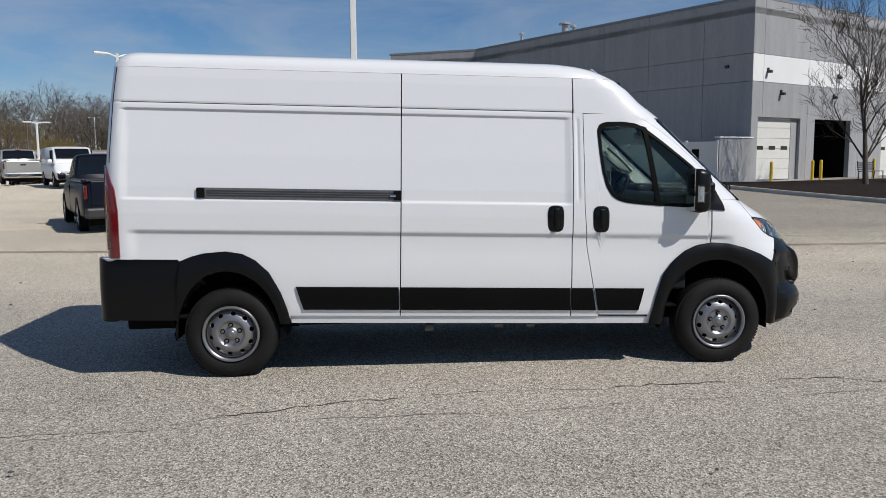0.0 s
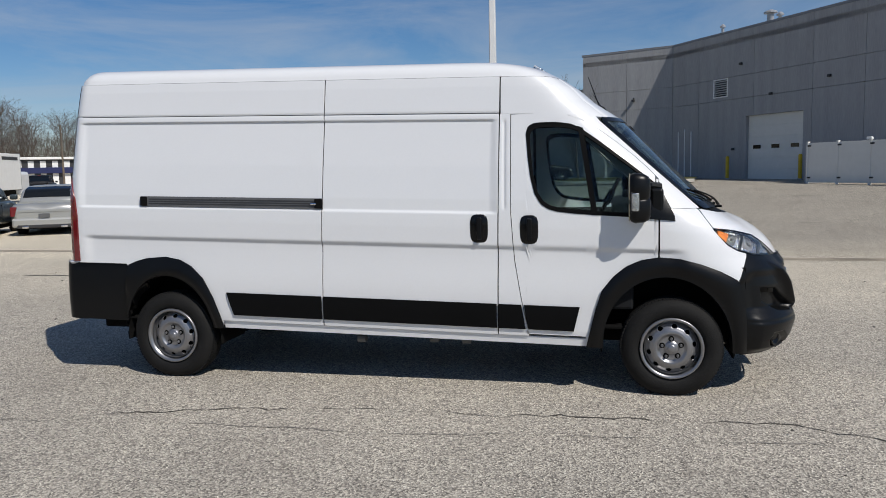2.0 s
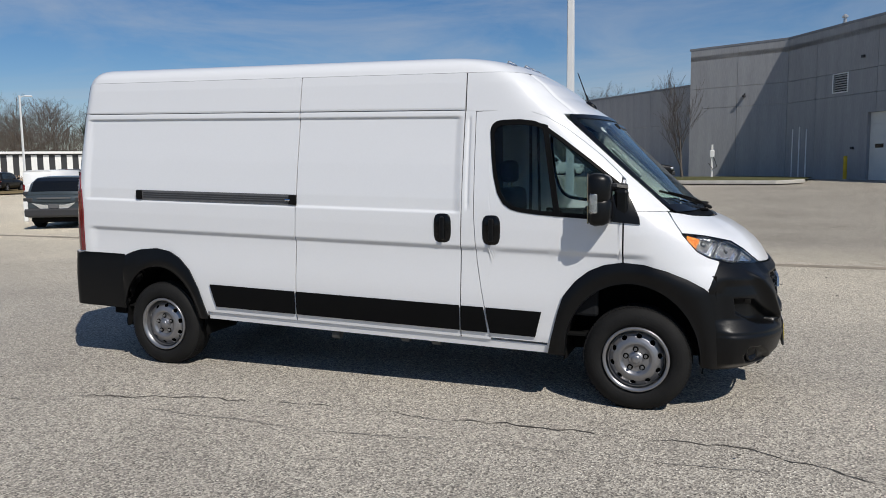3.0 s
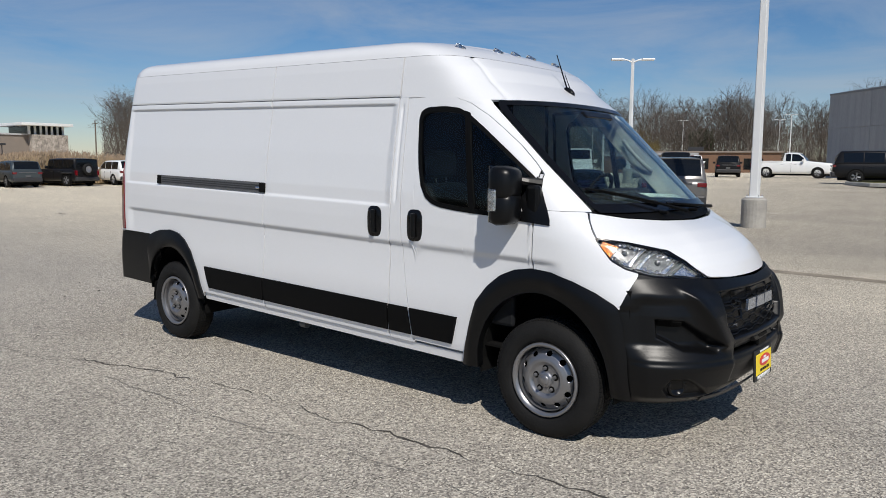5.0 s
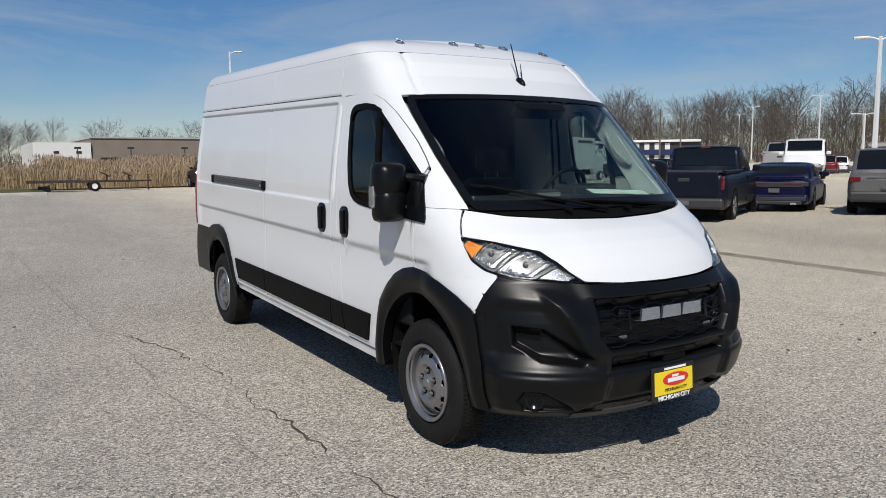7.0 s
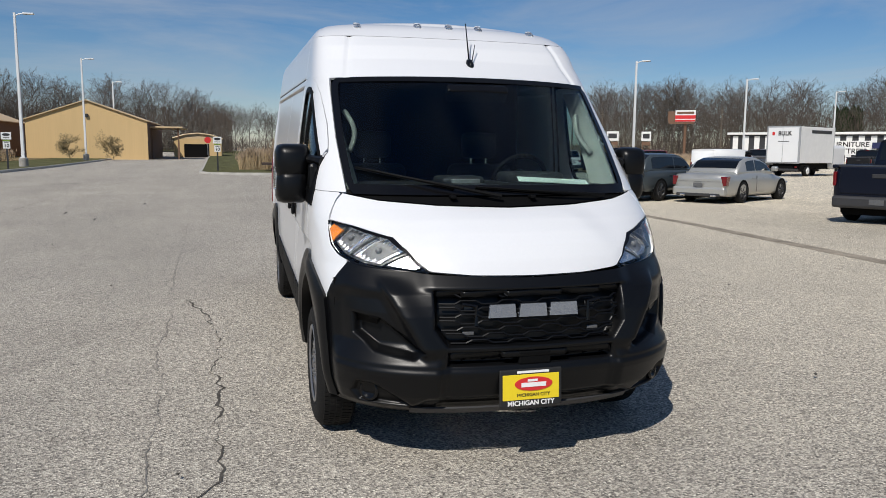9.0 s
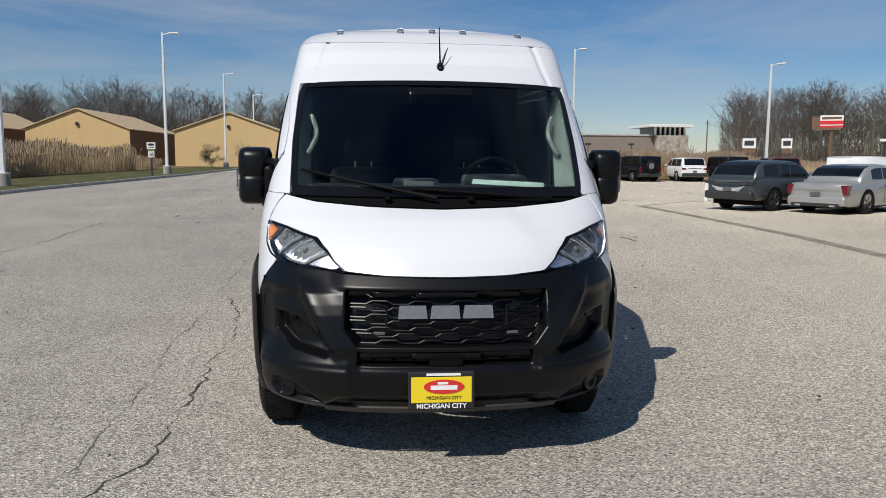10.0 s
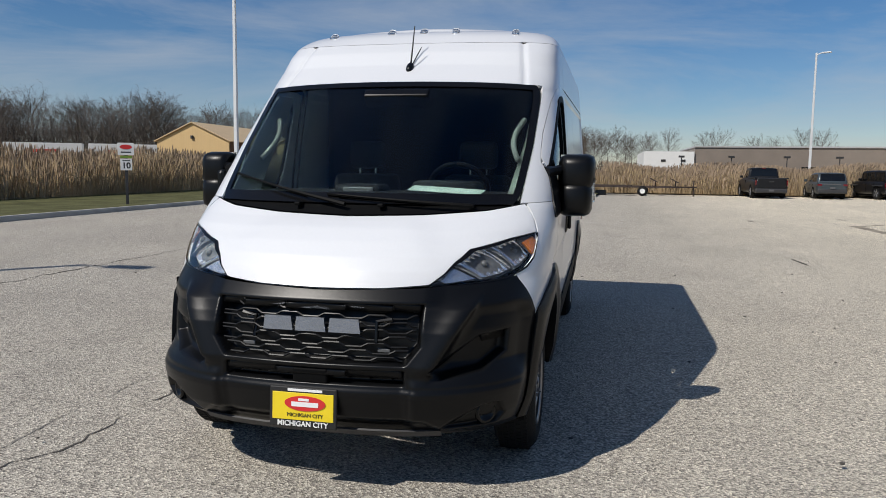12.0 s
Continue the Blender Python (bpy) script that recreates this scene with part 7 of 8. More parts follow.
def flat_trailer():
    x, y = -46.6, 3.3
    t = thing("boat_trailer", "rusty dark steel flat trailer on two wheels", "trailer", at=(x, y, gz(x, y)), turn=86)
    rust = mk("dark_rust", (0.045, 0.030, 0.024), 0.8, var=0.4, scale=4)
    for s in (-1, 1):
        part("rail", boxm(-3.2, 2.4, s * 0.85 - 0.05, s * 0.85 + 0.05, 0.55, 0.66), rust, t)
    for k in range(7):
        part("crossbar", boxm(-3.2 + k * 0.9, -3.1 + k * 0.9, -0.9, 0.9, 0.57, 0.63), rust, t)
    part("deck", boxm(-3.2, -0.2, -0.8, 0.8, 0.66, 0.70), rust, t)
    for s in (-1, 1):
        part("drawbar", tube([(2.4, s * 0.8, 0.60), (4.0, 0, 0.62)], 0.05, 6), rust, t)
    part("jack", tube([(3.8, 0, 0.0), (3.8, 0, 1.05)], 0.045, 8), rust, t)
    part("jack_handle", tube([(3.8, 0, 0.98), (4.05, 0.1, 0.95)], 0.02, 6), rust, t)
    for px in (1.3, 2.6):
        b = part("bunk", boxm(-0.35, 0.25, -0.5, 0.5, -0.03, 0.03, 0.01), rust, t, "", False, Matrix.Translation((px, 0, 1.02)) @ Euler((0, radians(28), 0)).to_matrix().to_4x4())
        part("bunk_post", tube([(px + 0.05, 0, 0.6), (px + 0.05, 0, 1.0)], 0.04, 6), rust, t)
    for s in (-1, 1):
        w = part("wheel", lathe([(0.17, -0.09), (0.30, -0.10), (0.33, -0.05), (0.33, 0.06), (0.30, 0.09), (0.17, 0.09)], 26), rubber, t, "", True, Matrix.Translation((0.55, s * 1.05, 0.33)) @ (Matrix.Identity(4) if s < 0 else Matrix.Rotation(math.pi, 4, "Z")))
        part("rim", lathe([(0, -0.06), (0.13, -0.07), (0.175, -0.09), (0.175, 0.02), (0, 0.02)], 20), trim_white, w, "", True)
    part("block", boxm(-2.6, -1.9, -0.5, 0.5, 0.0, 0.34, 0.03), lamp_dark, t)


flat_trailer()
for k, (x, y) in enumerate(((-98.9, -86.4), (-105.4, -76.2), (-112.0, -64.9))):
    t = thing("semi_trailer", "white box semi-trailer parked behind the reeds", "trailer", "semi-trailers", (x, y, gz(x, y) + 1.0), 122)
    part("box", boxm(-5.6, 5.6, -1.25, 1.25, 1.1, 3.9, 0.03), trim_white, t)
    part("lettering_bar", boxm(-2.6, 2.2, -1.27, -1.25, 2.4, 2.9), plate_red, t)
    part("underframe", boxm(-5.2, 5.0, -0.9, 0.9, 0.3, 1.1), void_black, t)
# ---- lamp posts, signs ----
post_white = mk("post_white", (0.70, 0.71, 0.71), 0.45, var=0.05, scale=1.5)
base_conc = mk("post_base_concrete", (0.33, 0.315, 0.285), 0.9, var=0.25, scale=3, bump=0.3, bscale=40)


def lamp_post(x, y, arms, turn, h=10.5):
    p = thing("lamp_post", "tall white square lamp post on a round concrete base" if len(arms) < 2 else "tall white lamp post with two heads", "lamp post", "lot lamp posts", (x, y, gz(x, y)), turn)
    part("base", tube([(0, 0, -0.2), (0, 0, 0.70), (0, 0, 0.75)], [0.30, 0.30, 0.26], 24), base_conc, p)
    part("base_plate", boxm(-0.17, 0.17, -0.17, 0.17, 0.75, 0.79, 0.01), post_white, p)
    bm = boxm(-0.5, 0.5, -0.5, 0.5, 0.79, h)
    for v in bm.verts:
        r = 0.105 if v.co.z < 1 else 0.072
        v.co.x, v.co.y = math.copysign(r, v.co.x), math.copysign(r, v.co.y)
    bmesh.ops.bevel(bm, geom=[e for e in bm.edges if abs(e.verts[0].co.z - e.verts[1].co.z) > 1], offset=0.02, segments=2, affect="EDGES")
    part("post", bm, post_white, p)
    for k in range(4):
        a = k * math.pi / 2 + math.pi / 4
        part("bolt", tube([(0.20 * math.cos(a), 0.20 * math.sin(a), 0.75), (0.20 * math.cos(a), 0.20 * math.sin(a), 0.83)], 0.02, 6), steel_grey, p)
    for d in arms:
        m = Matrix.Rotation(radians(d), 4, "Z")
        arm = part("arm", tube([m @ Vector((0, 0, h - 0.20)), m @ Vector((0.35, 0, h - 0.06)), m @ Vector((0.55, 0, h - 0.03))], 0.045, 8), post_white, p)
        part("lamp_head", boxm(0.50, 1.22, -0.17, 0.17, h - 0.09, h + 0.02, 0.03), post_white, arm, "", False, m)


lamp_post(-1.52, 14.7, (200,), 0, 9.2)
lamp_post(3.7, -12.9, (90,), 0, 10.9)
for x, y in ((-30.0, -17.4), (-52.5, -16.0), (-80.1, -16.9), (-110.2, -18.4)):
    lamp_post(x, y, (90,), 0, 10.6 if x < -40 else 10.8)
lamp_post(-67.8, 19.4, (60,), 0, 12.3)
for x, y, h in ((-55.0, 32.8, 9.6), (-68.0, 53.9, 9.7), (-85.0, 81.5, 10.0)):
    lamp_post(x, y, (45,), 0, h)
for x, y in ((-15.0, 36.0), (-34.9, 71.6), (-65.9, 115.3), (-63.7, 166.3), (-81.5, 156.8), (-44.9, 174.7), (-38.2, 158.3), (-106.7, 150.4), (-89.4, 131.0), (-100.6, 163.9)):
    lamp_post(x, y, (35, 215), 0, 6.95 if y < 40 else 5.9 if y < 80 else 11.2)


def road_sign(x, y, turn, plates, h=2.3, post=lamp_dark):
    s = thing("road_sign", "white speed sign on a dark post in the verge", "sign", "verge signs", (x, y, gz(x, y) + 0.10), turn)
    part("post", boxm(-0.04, 0.04, -0.05, 0.05, -0.2, h, 0.01), post, s)
    for z0, z1, hw, mat in plates:
        part("plate", boxm(0.045, 0.06, -hw, hw, z0, z1, 0.004), mat, s)
    return s


sign_green = mk("sign_green", (0.16, 0.26, 0.03), 0.5, var=0.05)
face_x = Matrix(((0, 0, 1, 0), (1, 0, 0, 0), (0, 1, 0, 0), (0, 0, 0, 1)))
for x, y in ((-18.8, -16.05), (-46.1, -15.3), (-46.9, -2.8)):
    s = road_sign(x, y, 32 if x > -30 else 6, [(1.86, 2.31, 0.28, trim_white), (1.30, 1.73, 0.20, trim_white), (1.75, 1.84, 0.20, sign_green)])
    bm = bmesh.new()
    bmesh.ops.create_cone(bm, cap_ends=True, segments=28, radius1=1, radius2=1, depth=0.006, matrix=Matrix.Translation((0.064, 0, 2.16)) @ Euler((0, radians(90), 0)).to_matrix().to_4x4() @ Matrix.Diagonal((0.085, 0.21, 1, 1)))
    part("badge_oval", bm, plate_red if x > -30 else lamp_dark, s)
    part("lettering_bar", boxm(0.061, 0.066, -0.17, 0.17, 1.95, 1.99), lamp_dark, s)
    part("lettering_bar", boxm(0.061, 0.066, -0.13, 0.13, 1.65, 1.68), lamp_dark, s)
    text_mesh("sign_text", "10", 0.30, ink_black, s, Matrix.Translation((0.063, 0, 1.47)) @ face_x, bold=0.008)
st = thing("stop_sign", "red octagonal stop sign on a thin post", "sign", at=(-94.0, -5.2, gz(-94.0, -5.2) + 0.2), turn=4)
part("post", tube([(0, 0, -0.2), (0, 0, 2.6)], 0.035, 6), steel_grey, st)
bm = bmesh.new()
bmesh.ops.create_cone(bm, cap_ends=True, segments=8, radius1=0.42, radius2=0.42, depth=0.02, matrix=Matrix.Translation((0.05, 0, 2.25)) @ Euler((0, radians(90), 0)).to_matrix().to_4x4() @ Matrix.Rotation(radians(22.5), 4, "Z"))
part("plate", bm, plate_red, st)

bb = thing("billboard", "red and white billboard on a brown steel post", "billboard", at=(-99.3, 66.4, gz(-99, 66) + 1.3), turn=-36)
bb.matrix_basis = bb.matrix_basis @ Matrix.Scale(0.78, 4)
part("post", tube([(0, 0, -2.2), (0, 0, 5.6)], 0.28, 10), brown_shade_wall, bb)
part("catwalk", boxm(-0.5, 0.7, -3.2, 1.6, 5.5, 5.8), brown_shade_wall, bb)
part("panel", boxm(0.2, 0.3, -2.0, 1.9, 5.9, 8.2, 0.02), trim_white, bb)
part("stripe", boxm(0.3, 0.33, -2.0, 1.9, 6.5, 7.2), plate_red, bb)
part("stripe", boxm(0.3, 0.33, -2.0, 1.9, 5.95, 6.3), plate_red, bb)
part("lettering_bar", boxm(0.3, 0.33, -1.7, 1.6, 7.45, 7.9), brown_shade_wall, bb)
part("rear_frame", boxm(-0.4, 0.0, -3.4, -2.0, 5.8, 8.0), brown_shade_wall, bb)
for x, y, w in ((-104.1, 62.4, 0.75), (-104.1, 56.4, 0.95)):
    b = thing("roadside_sign", "small white roadside business sign on posts", "sign", "roadside signs", (x, y, gz(x, y)), -28)
    for k in (-1, 1):
        part("post", tube([(0, k * w * 0.7, -0.3), (0, k * w * 0.7, 4.4)], 0.07, 6), brown_shade_wall, b)
    part("panel", boxm(0, 0.1, -w, w, 2.9, 4.4, 0.02), trim_white, b)
    part("lettering_bar", boxm(0.1, 0.12, -w * 0.7, w * 0.7, 3.3, 4.05), lamp_dark, b)
    part("lower_panel", boxm(0, 0.1, -w * 0.9, w * 0.9, 2.2, 2.75), brown_shade_wall, b)
wood_pole = mk("pole_wood", (0.13, 0.105, 0.08), 0.9, var=0.25, scale=2)
for x, y in ((-119.2, 62.4), (-97.8, 72.2), (-70.6, 87.9), (-57.6, 121.0), (-67.3, 79.7), (-34.8, 143.9), (-13.9, 154.4), (-129.2, 61.3)):
    p = thing("utility_pole", "weathered wooden utility pole with a crossarm", "utility pole", "utility poles", (x, y, gz(x, y)), 30)
    part("pole", tube([(-0.3, 0.0, -0.5), (-0.3, 0.0, 8.2)], [0.14, 0.10], 8), wood_pole, p)
    part("crossarm", boxm(-0.4, -0.2, -0.7, 0.7, 7.6, 7.72), wood_pole, p)
w = thing("overhead_wire", "dark sagging power line between poles", "cable")
for a, b in (((-119.2, 62.4), (-97.8, 72.2)), ((-97.8, 72.2), (-70.6, 87.9)), ((-70.6, 87.9), (-57.6, 121.0)), ((-57.6, 121.0), (-34.8, 143.9)), ((-34.8, 143.9), (-13.9, 154.4))):
    pts = [Vector((a[0] + (b[0] - a[0]) * t, a[1] + (b[1] - a[1]) * t, 7.7 + gz(*a) - 2.4 * t * (1 - t))) for t in np.linspace(0, 1, 12)]
    part("span", tube(pts, 0.014, 4), lamp_dark, w)
# charging pedestal and benches by the building
cp = thing("pedestal", "slim white service pedestal with a hose by the wall", "pedestal", at=(1.6, 46.3, gz(1.6, 46.3) + 0.14))
part("post", boxm(-0.06, 0.06, -0.06, 0.06, 0, 2.1, 0.02), trim_white, cp)
part("head", boxm(-0.14, 0.14, -0.1, 0.1, 1.25, 1.75, 0.04), trim_white, cp)
part("hose", tube([(0.1, -0.1, 1.3), (0.3, -0.15, 0.7), (0.05, -0.12, 0.5), (-0.2, -0.1, 0.9)], 0.03, 6), lamp_dark, cp)
for k, (x, y) in enumerate(((22.9, 27.9), (25.2, 28.8))):
    b = thing("bench", "black slatted metal bench beside the mulch bed", "bench", "benches", (x, y, gz(x, y) + 0.12), 30)
    for j in range(5):
        part("seat_slat", boxm(-0.8, 0.8, -0.22 + j * 0.095, -0.15 + j * 0.095, 0.42, 0.45), lamp_dark, b)
    for j in range(4):
        part("back_slat", boxm(-0.8, 0.8, 0.27, 0.30, 0.50 + j * 0.10, 0.56 + j * 0.10), lamp_dark, b)
    for s in (-0.75, 0.75):
        part("leg", tube([(s, -0.2, 0), (s, -0.18, 0.43), (s, 0.25, 0.43), (s, 0.32, 0.92)], 0.025, 6), lamp_dark, b)
        part("leg", tube([(s, 0.25, 0), (s, 0.22, 0.43)], 0.025, 6), lamp_dark, b)
# ---- trees, reeds, woods ----
bark = mk("grey_bark", (0.105, 0.088, 0.072), 0.95, var=0.3, scale=6, spec=0.1)
far_bark = mk("far_branches", (0.118, 0.104, 0.092), 0.95, var=0.35, scale=0.2, spec=0.05)
brush_mat = mk("winter_brush", (0.100, 0.082, 0.068), 0.95, var=0.45, scale=0.08, spec=0.05)
willow_mat = mk("willow_haze", (0.135, 0.105, 0.045), 0.95, var=0.35, scale=0.3, spec=0.05)
evergreen = mk("pine_needles", (0.020, 0.035, 0.016), 0.95, var=0.4, scale=0.6, spec=0.05)
reed_mat = mk("dry_reeds", (0.50, 0.38, 0.23), 0.9, var=0.35, scale=0.5, spec=0.1)
bud_mat = mk("budding_twigs", (0.30, 0.235, 0.13), 0.95, var=0.3, scale=2, spec=0.05)
plume_mat = mk("reed_plumes", (0.33, 0.25, 0.175), 0.95, var=0.4, scale=0.7, spec=0.05)


def tree_segments(seed, h, levels=4, spread=0.75, lean=0.0, clear=0.25):
    """Branch segments (start, end, r0, r1) of a bare tree of height h."""
    rnd = random.Random(seed)
    segs = []

    def grow(p, d, length, r, level):
        n = 4 if level == 0 else 3
        q = p
        for k in range(n):
            d2 = (d + Vector((rnd.gauss(0, 0.10), rnd.gauss(0, 0.10), 0.05))).normalized()
            e = q + d2 * (length / n)
            r1 = r * (0.80 if level == 0 else 0.72)
            segs.append((q, e, r, r1))
            if level < levels and (level > 0 or (k + 1) / n > clear):
                for _ in range(rnd.choice((2, 3)) if level < 2 else 2):
                    a = rnd.uniform(0, 2 * math.pi)
                    side = d2.orthogonal().normalized()
                    side.rotate(Matrix.Rotation(a, 3, d2))
                    nd = (d2 * (1 - spread * rnd.uniform(0.45, 0.95)) + side * spread * rnd.uniform(0.7, 1.1) + Vector((0, 0, 0.22))).normalized()
                    grow(e, nd, length * rnd.uniform(0.42, 0.66), r1 * 0.55, level + 1)
            q, d, r = e, d2, r1
    grow(Vector((0, 0, -0.2)), Vector((lean, 0, 1)).normalized(), h * 0.62, h * 0.017, 0)
    return segs


def seg_mesh(segs, sides=3, rmin=0.0):
    V, F = [], []
    for a, b, r0, r1 in segs:
        d = (b - a).normalized()
        u = d.orthogonal().normalized()
        w = d.cross(u)
        o = len(V)
        for p, r in ((a, max(r0, rmin)), (b, max(r1, rmin))):
            for k in range(sides):
                t = 2 * math.pi * k / sides
                V.append(p + u * (r * math.cos(t)) + w * (r * math.sin(t)))
        for k in range(sides):
            F.append((o + k, o + (k + 1) % sides, o + sides + (k + 1) % sides, o + sides + k))
    return V, F


def bare_tree(name, label, x, y, h, seed, mat=bark, spread=0.7, clear=0.25, rmin=0.006, lift=0.0, levels=4):
    t = thing(name, label, "tree", at=(x, y, gz(x, y) + lift))
    segs = tree_segments(seed, h, levels, spread, 0, clear)
    big = [s for s in segs if s[2] > h * 0.0105]
    small = [s for s in segs if s[2] <= h * 0.0105]
    put("trunk", mesh_of("trunk", *seg_mesh(big, 8), mat, True), t)
    put("crown", mesh_of("crown", *seg_mesh(small, 3, rmin), mat), t)


bare_tree("street_tree", "bare young tree in the mulch bed", 20.5, 24.7, 7.9, 3, spread=0.62, clear=0.2, rmin=0.006, lift=0.12)
bare_tree("street_tree", "bare young tree in the mulch bed", 27.2, 20.6, 7.6, 8, spread=0.62, clear=0.2, rmin=0.010, lift=0.12)
bare_tree("sapling", "bare sapling on the grass by the wall", -0.2, 46.0, 5.8, 12, mat=far_bark, spread=0.42, clear=0.15, rmin=0.007, lift=0.12, levels=3)
for x, y, sd in ((-78.1, -18.0, 5), (-87.1, -15.2, 6)):
    bare_tree("small_tree", "small budding tree in front of the shed", x, y, 3.0, sd, mat=bud_mat, spread=0.80, clear=0.1, rmin=0.010)

# woods: bare trees with limbs, boughs and fine twigs, joined into one thing of stuff
def twig_tree(seed):
    """Triangles of a tall bare woodland tree one unit high: trunk, limbs, boughs and a haze of twigs."""
    g = np.random.RandomState(seed)
    top, bare, fan = g.uniform(0.72, 0.82), g.uniform(0.15, 0.36), g.uniform(0.21, 0.32)
    tris = []

    def bar(p, q, r0, r1):
        side = np.cross(q - p, g.normal(0, 1, 3))
        side /= np.linalg.norm(side) + 1e-9
        tris.append((p - side * r0, p + side * r0, q + side * r1))
        if r1 > 0.0012:
            tris.append((p - side * r0, q + side * r1, q - side * r1))

    def shoot(p, d, length, r, level):
        d = d / np.linalg.norm(d)
        if level == 3:
            bar(p, p + d * length, r, r * 0.4)
            return
        mid = p + d * length * 0.5
        end = p + d * length + np.array([g.normal(0, 0.07), g.normal(0, 0.07), 0.05]) * length
        if level < 2:
            bar(p, mid, r, r * 0.75)
            bar(mid, end, r * 0.75, r * 0.45)
        else:
            bar(p, end, r, r * 0.4)
        n = (6, 5, 5)[level]
        for k in range(n):
            t = 0.2 + 0.8 * (k + g.uniform(0.2, 0.8)) / n
            q = p + (mid - p) * (2 * t) if t < 0.5 else mid + (end - mid) * (2 * t - 1)
            side = g.normal(0, 1, 3)
            side -= d * side.dot(d)
            side /= np.linalg.norm(side) + 1e-6
            shoot(q, d * 0.72 + side * 0.62 + np.array([0, 0, 0.10]), length * g.uniform(0.34, 0.52), max(0.00075, r * 0.5), level + 1)
    p = np.zeros(3)
    for k in range(5):
        q = np.array([p[0] + g.normal(0, 0.008), p[1] + g.normal(0, 0.008), top * (k + 1) / 5])
        bar(p, q, 0.0115 * (1 - 0.15 * k), 0.0115 * (0.85 - 0.15 * k))
        p = q
    for k in range(16):
        z = bare + (top - bare) * ((k + g.uniform(0, 1)) / 16)
        a = k * 2.4 + g.uniform(-0.4, 0.4)
        reach = fan * (0.6 + 0.7 * math.sin(math.pi * min(1.0, 0.25 + 0.70 * (z - bare) / (top - bare))))
        rise = 0.8 + 0.9 * (z - bare) / (top - bare)
        shoot(np.array([0, 0, z]), np.array([math.cos(a), math.sin(a), rise]), min(reach, (1.0 - z) * 0.85), 0.0042, 0)
    V = np.array(tris).reshape(-1, 3)
    return V, np.arange(len(V)).reshape(-1, 3)


templates = [twig_tree(100 + k) for k in range(10)]


def raw_mesh(name, V, F, mat):
    """A mesh straight from arrays of vertices and equal-sided faces."""
    me = bpy.data.meshes.new(name)
    k = F.shape[1]
    me.vertices.add(len(V))
    me.vertices.foreach_set("co", np.ascontiguousarray(V, dtype=np.float32).ravel())
    me.loops.add(F.size)
    me.loops.foreach_set("vertex_index", np.ascontiguousarray(F, dtype=np.int32).ravel())
    me.polygons.add(len(F))
    me.polygons.foreach_set("loop_start", np.arange(0, F.size, k, dtype=np.int32))
    me.materials.append(mat)
    me.update(calc_edges=True)
    return me


def woods(name, label, spots, mat, hmin, hmax, seed):
    r = random.Random(seed)
    VV, FF, o = [], [], 0
    for x, y in spots:
        V, F = templates[r.randrange(len(templates))]
        h = r.uniform(hmin, hmax)
        wd = h * r.uniform(0.85, 1.25)
        a = r.uniform(0, 2 * math.pi)
        c, s = math.cos(a), math.sin(a)
        P = np.empty_like(V)
        P[:, 0] = (V[:, 0] * c - V[:, 1] * s) * wd + x
        P[:, 1] = (V[:, 0] * s + V[:, 1] * c) * wd + y
        P[:, 2] = V[:, 2] * h + gz(x, y)
        VV.append(P)
        FF.append(F + o)
        o += len(V)
    V, F = np.concatenate(VV), np.concatenate(FF)
    return tagged(put(name, raw_mesh(name, V, F, mat)), label, "woods", kind="stuff")


def ring_spots(n, a0, a1, r0, r1, seed):
    r = random.Random(seed)
    out = []
    for _ in range(n):
        a = math.radians(r.uniform(a0, a1))
        d = r.uniform(r0, r1)
        out.append((d * math.cos(a), d * math.sin(a)))
    return out


woods("far_woods", "bare grey-brown winter woods behind the lot", ring_spots(205, 92, 153.5, 165, 222, 1), far_bark, 13.5, 18.5, 2)
woods("far_woods", "bare grey-brown winter woods behind the sheds", ring_spots(150, 183, 233, 138, 190, 3), far_bark, 11.5, 15, 4)
woods("far_woods", "scattered bare trees beyond the low building", ring_spots(22, 176.5, 183, 235, 285, 5), far_bark, 13, 16, 6)
# never in view: a few trees added to close the ring in reflections
woods("far_woods", "bare woods added out of view for reflections", ring_spots(12, 233, 360, 150, 220, 7), far_bark, 12, 16, 8)
woods("tall_trees", "round-crowned bare trees beyond the low building", [(-255.1, 21.7), (-257.4, 32.7), (-252.2, 36.4), (-260.9, 49.2), (-262.2, 55.7), (-263.8, 65.0), (-270.0, 72.0)], far_bark, 13, 17, 9)
woods("willow", "yellow budding willows before the woods", [(-68.6, 143.6), (-72.8, 145.6), (-64.4, 144.6)], willow_mat, 9, 11, 10)


def brush(name, label, n, a0, a1, r0, r1, h0, h1, mat, seed, width=(0.05, 0.16)):
    """Undergrowth and fine twigs as many upright slivers."""
    g = np.random.RandomState(seed)
    a = np.radians(g.uniform(a0, a1, n))
    d = g.uniform(r0, r1, n)
    x, y = d * np.cos(a), d * np.sin(a)
    z = np.array([gz(p, q) for p, q in zip(x, y)])
    z0 = z + g.uniform(0, 1, n) ** 1.5 * h0
    ln = g.uniform(0.25, 1.0, n) * h1
    w = g.uniform(*width, n)
    t = g.uniform(0, math.pi, n)
    lx, ly = g.normal(0, 0.28, n) * ln, g.normal(0, 0.28, n) * ln
    dx, dy = np.cos(t) * w, np.sin(t) * w
    V = np.empty((n, 3, 3))
    V[:, 0] = np.stack([x - dx, y - dy, z0], 1)
    V[:, 1] = np.stack([x + dx, y + dy, z0], 1)
    V[:, 2] = np.stack([x + lx, y + ly, z0 + ln], 1)
    me = raw_mesh(name, V.reshape(-1, 3), np.arange(3 * n).reshape(-1, 3), mat)
    return tagged(put(name, me), label, "undergrowth", kind="stuff")


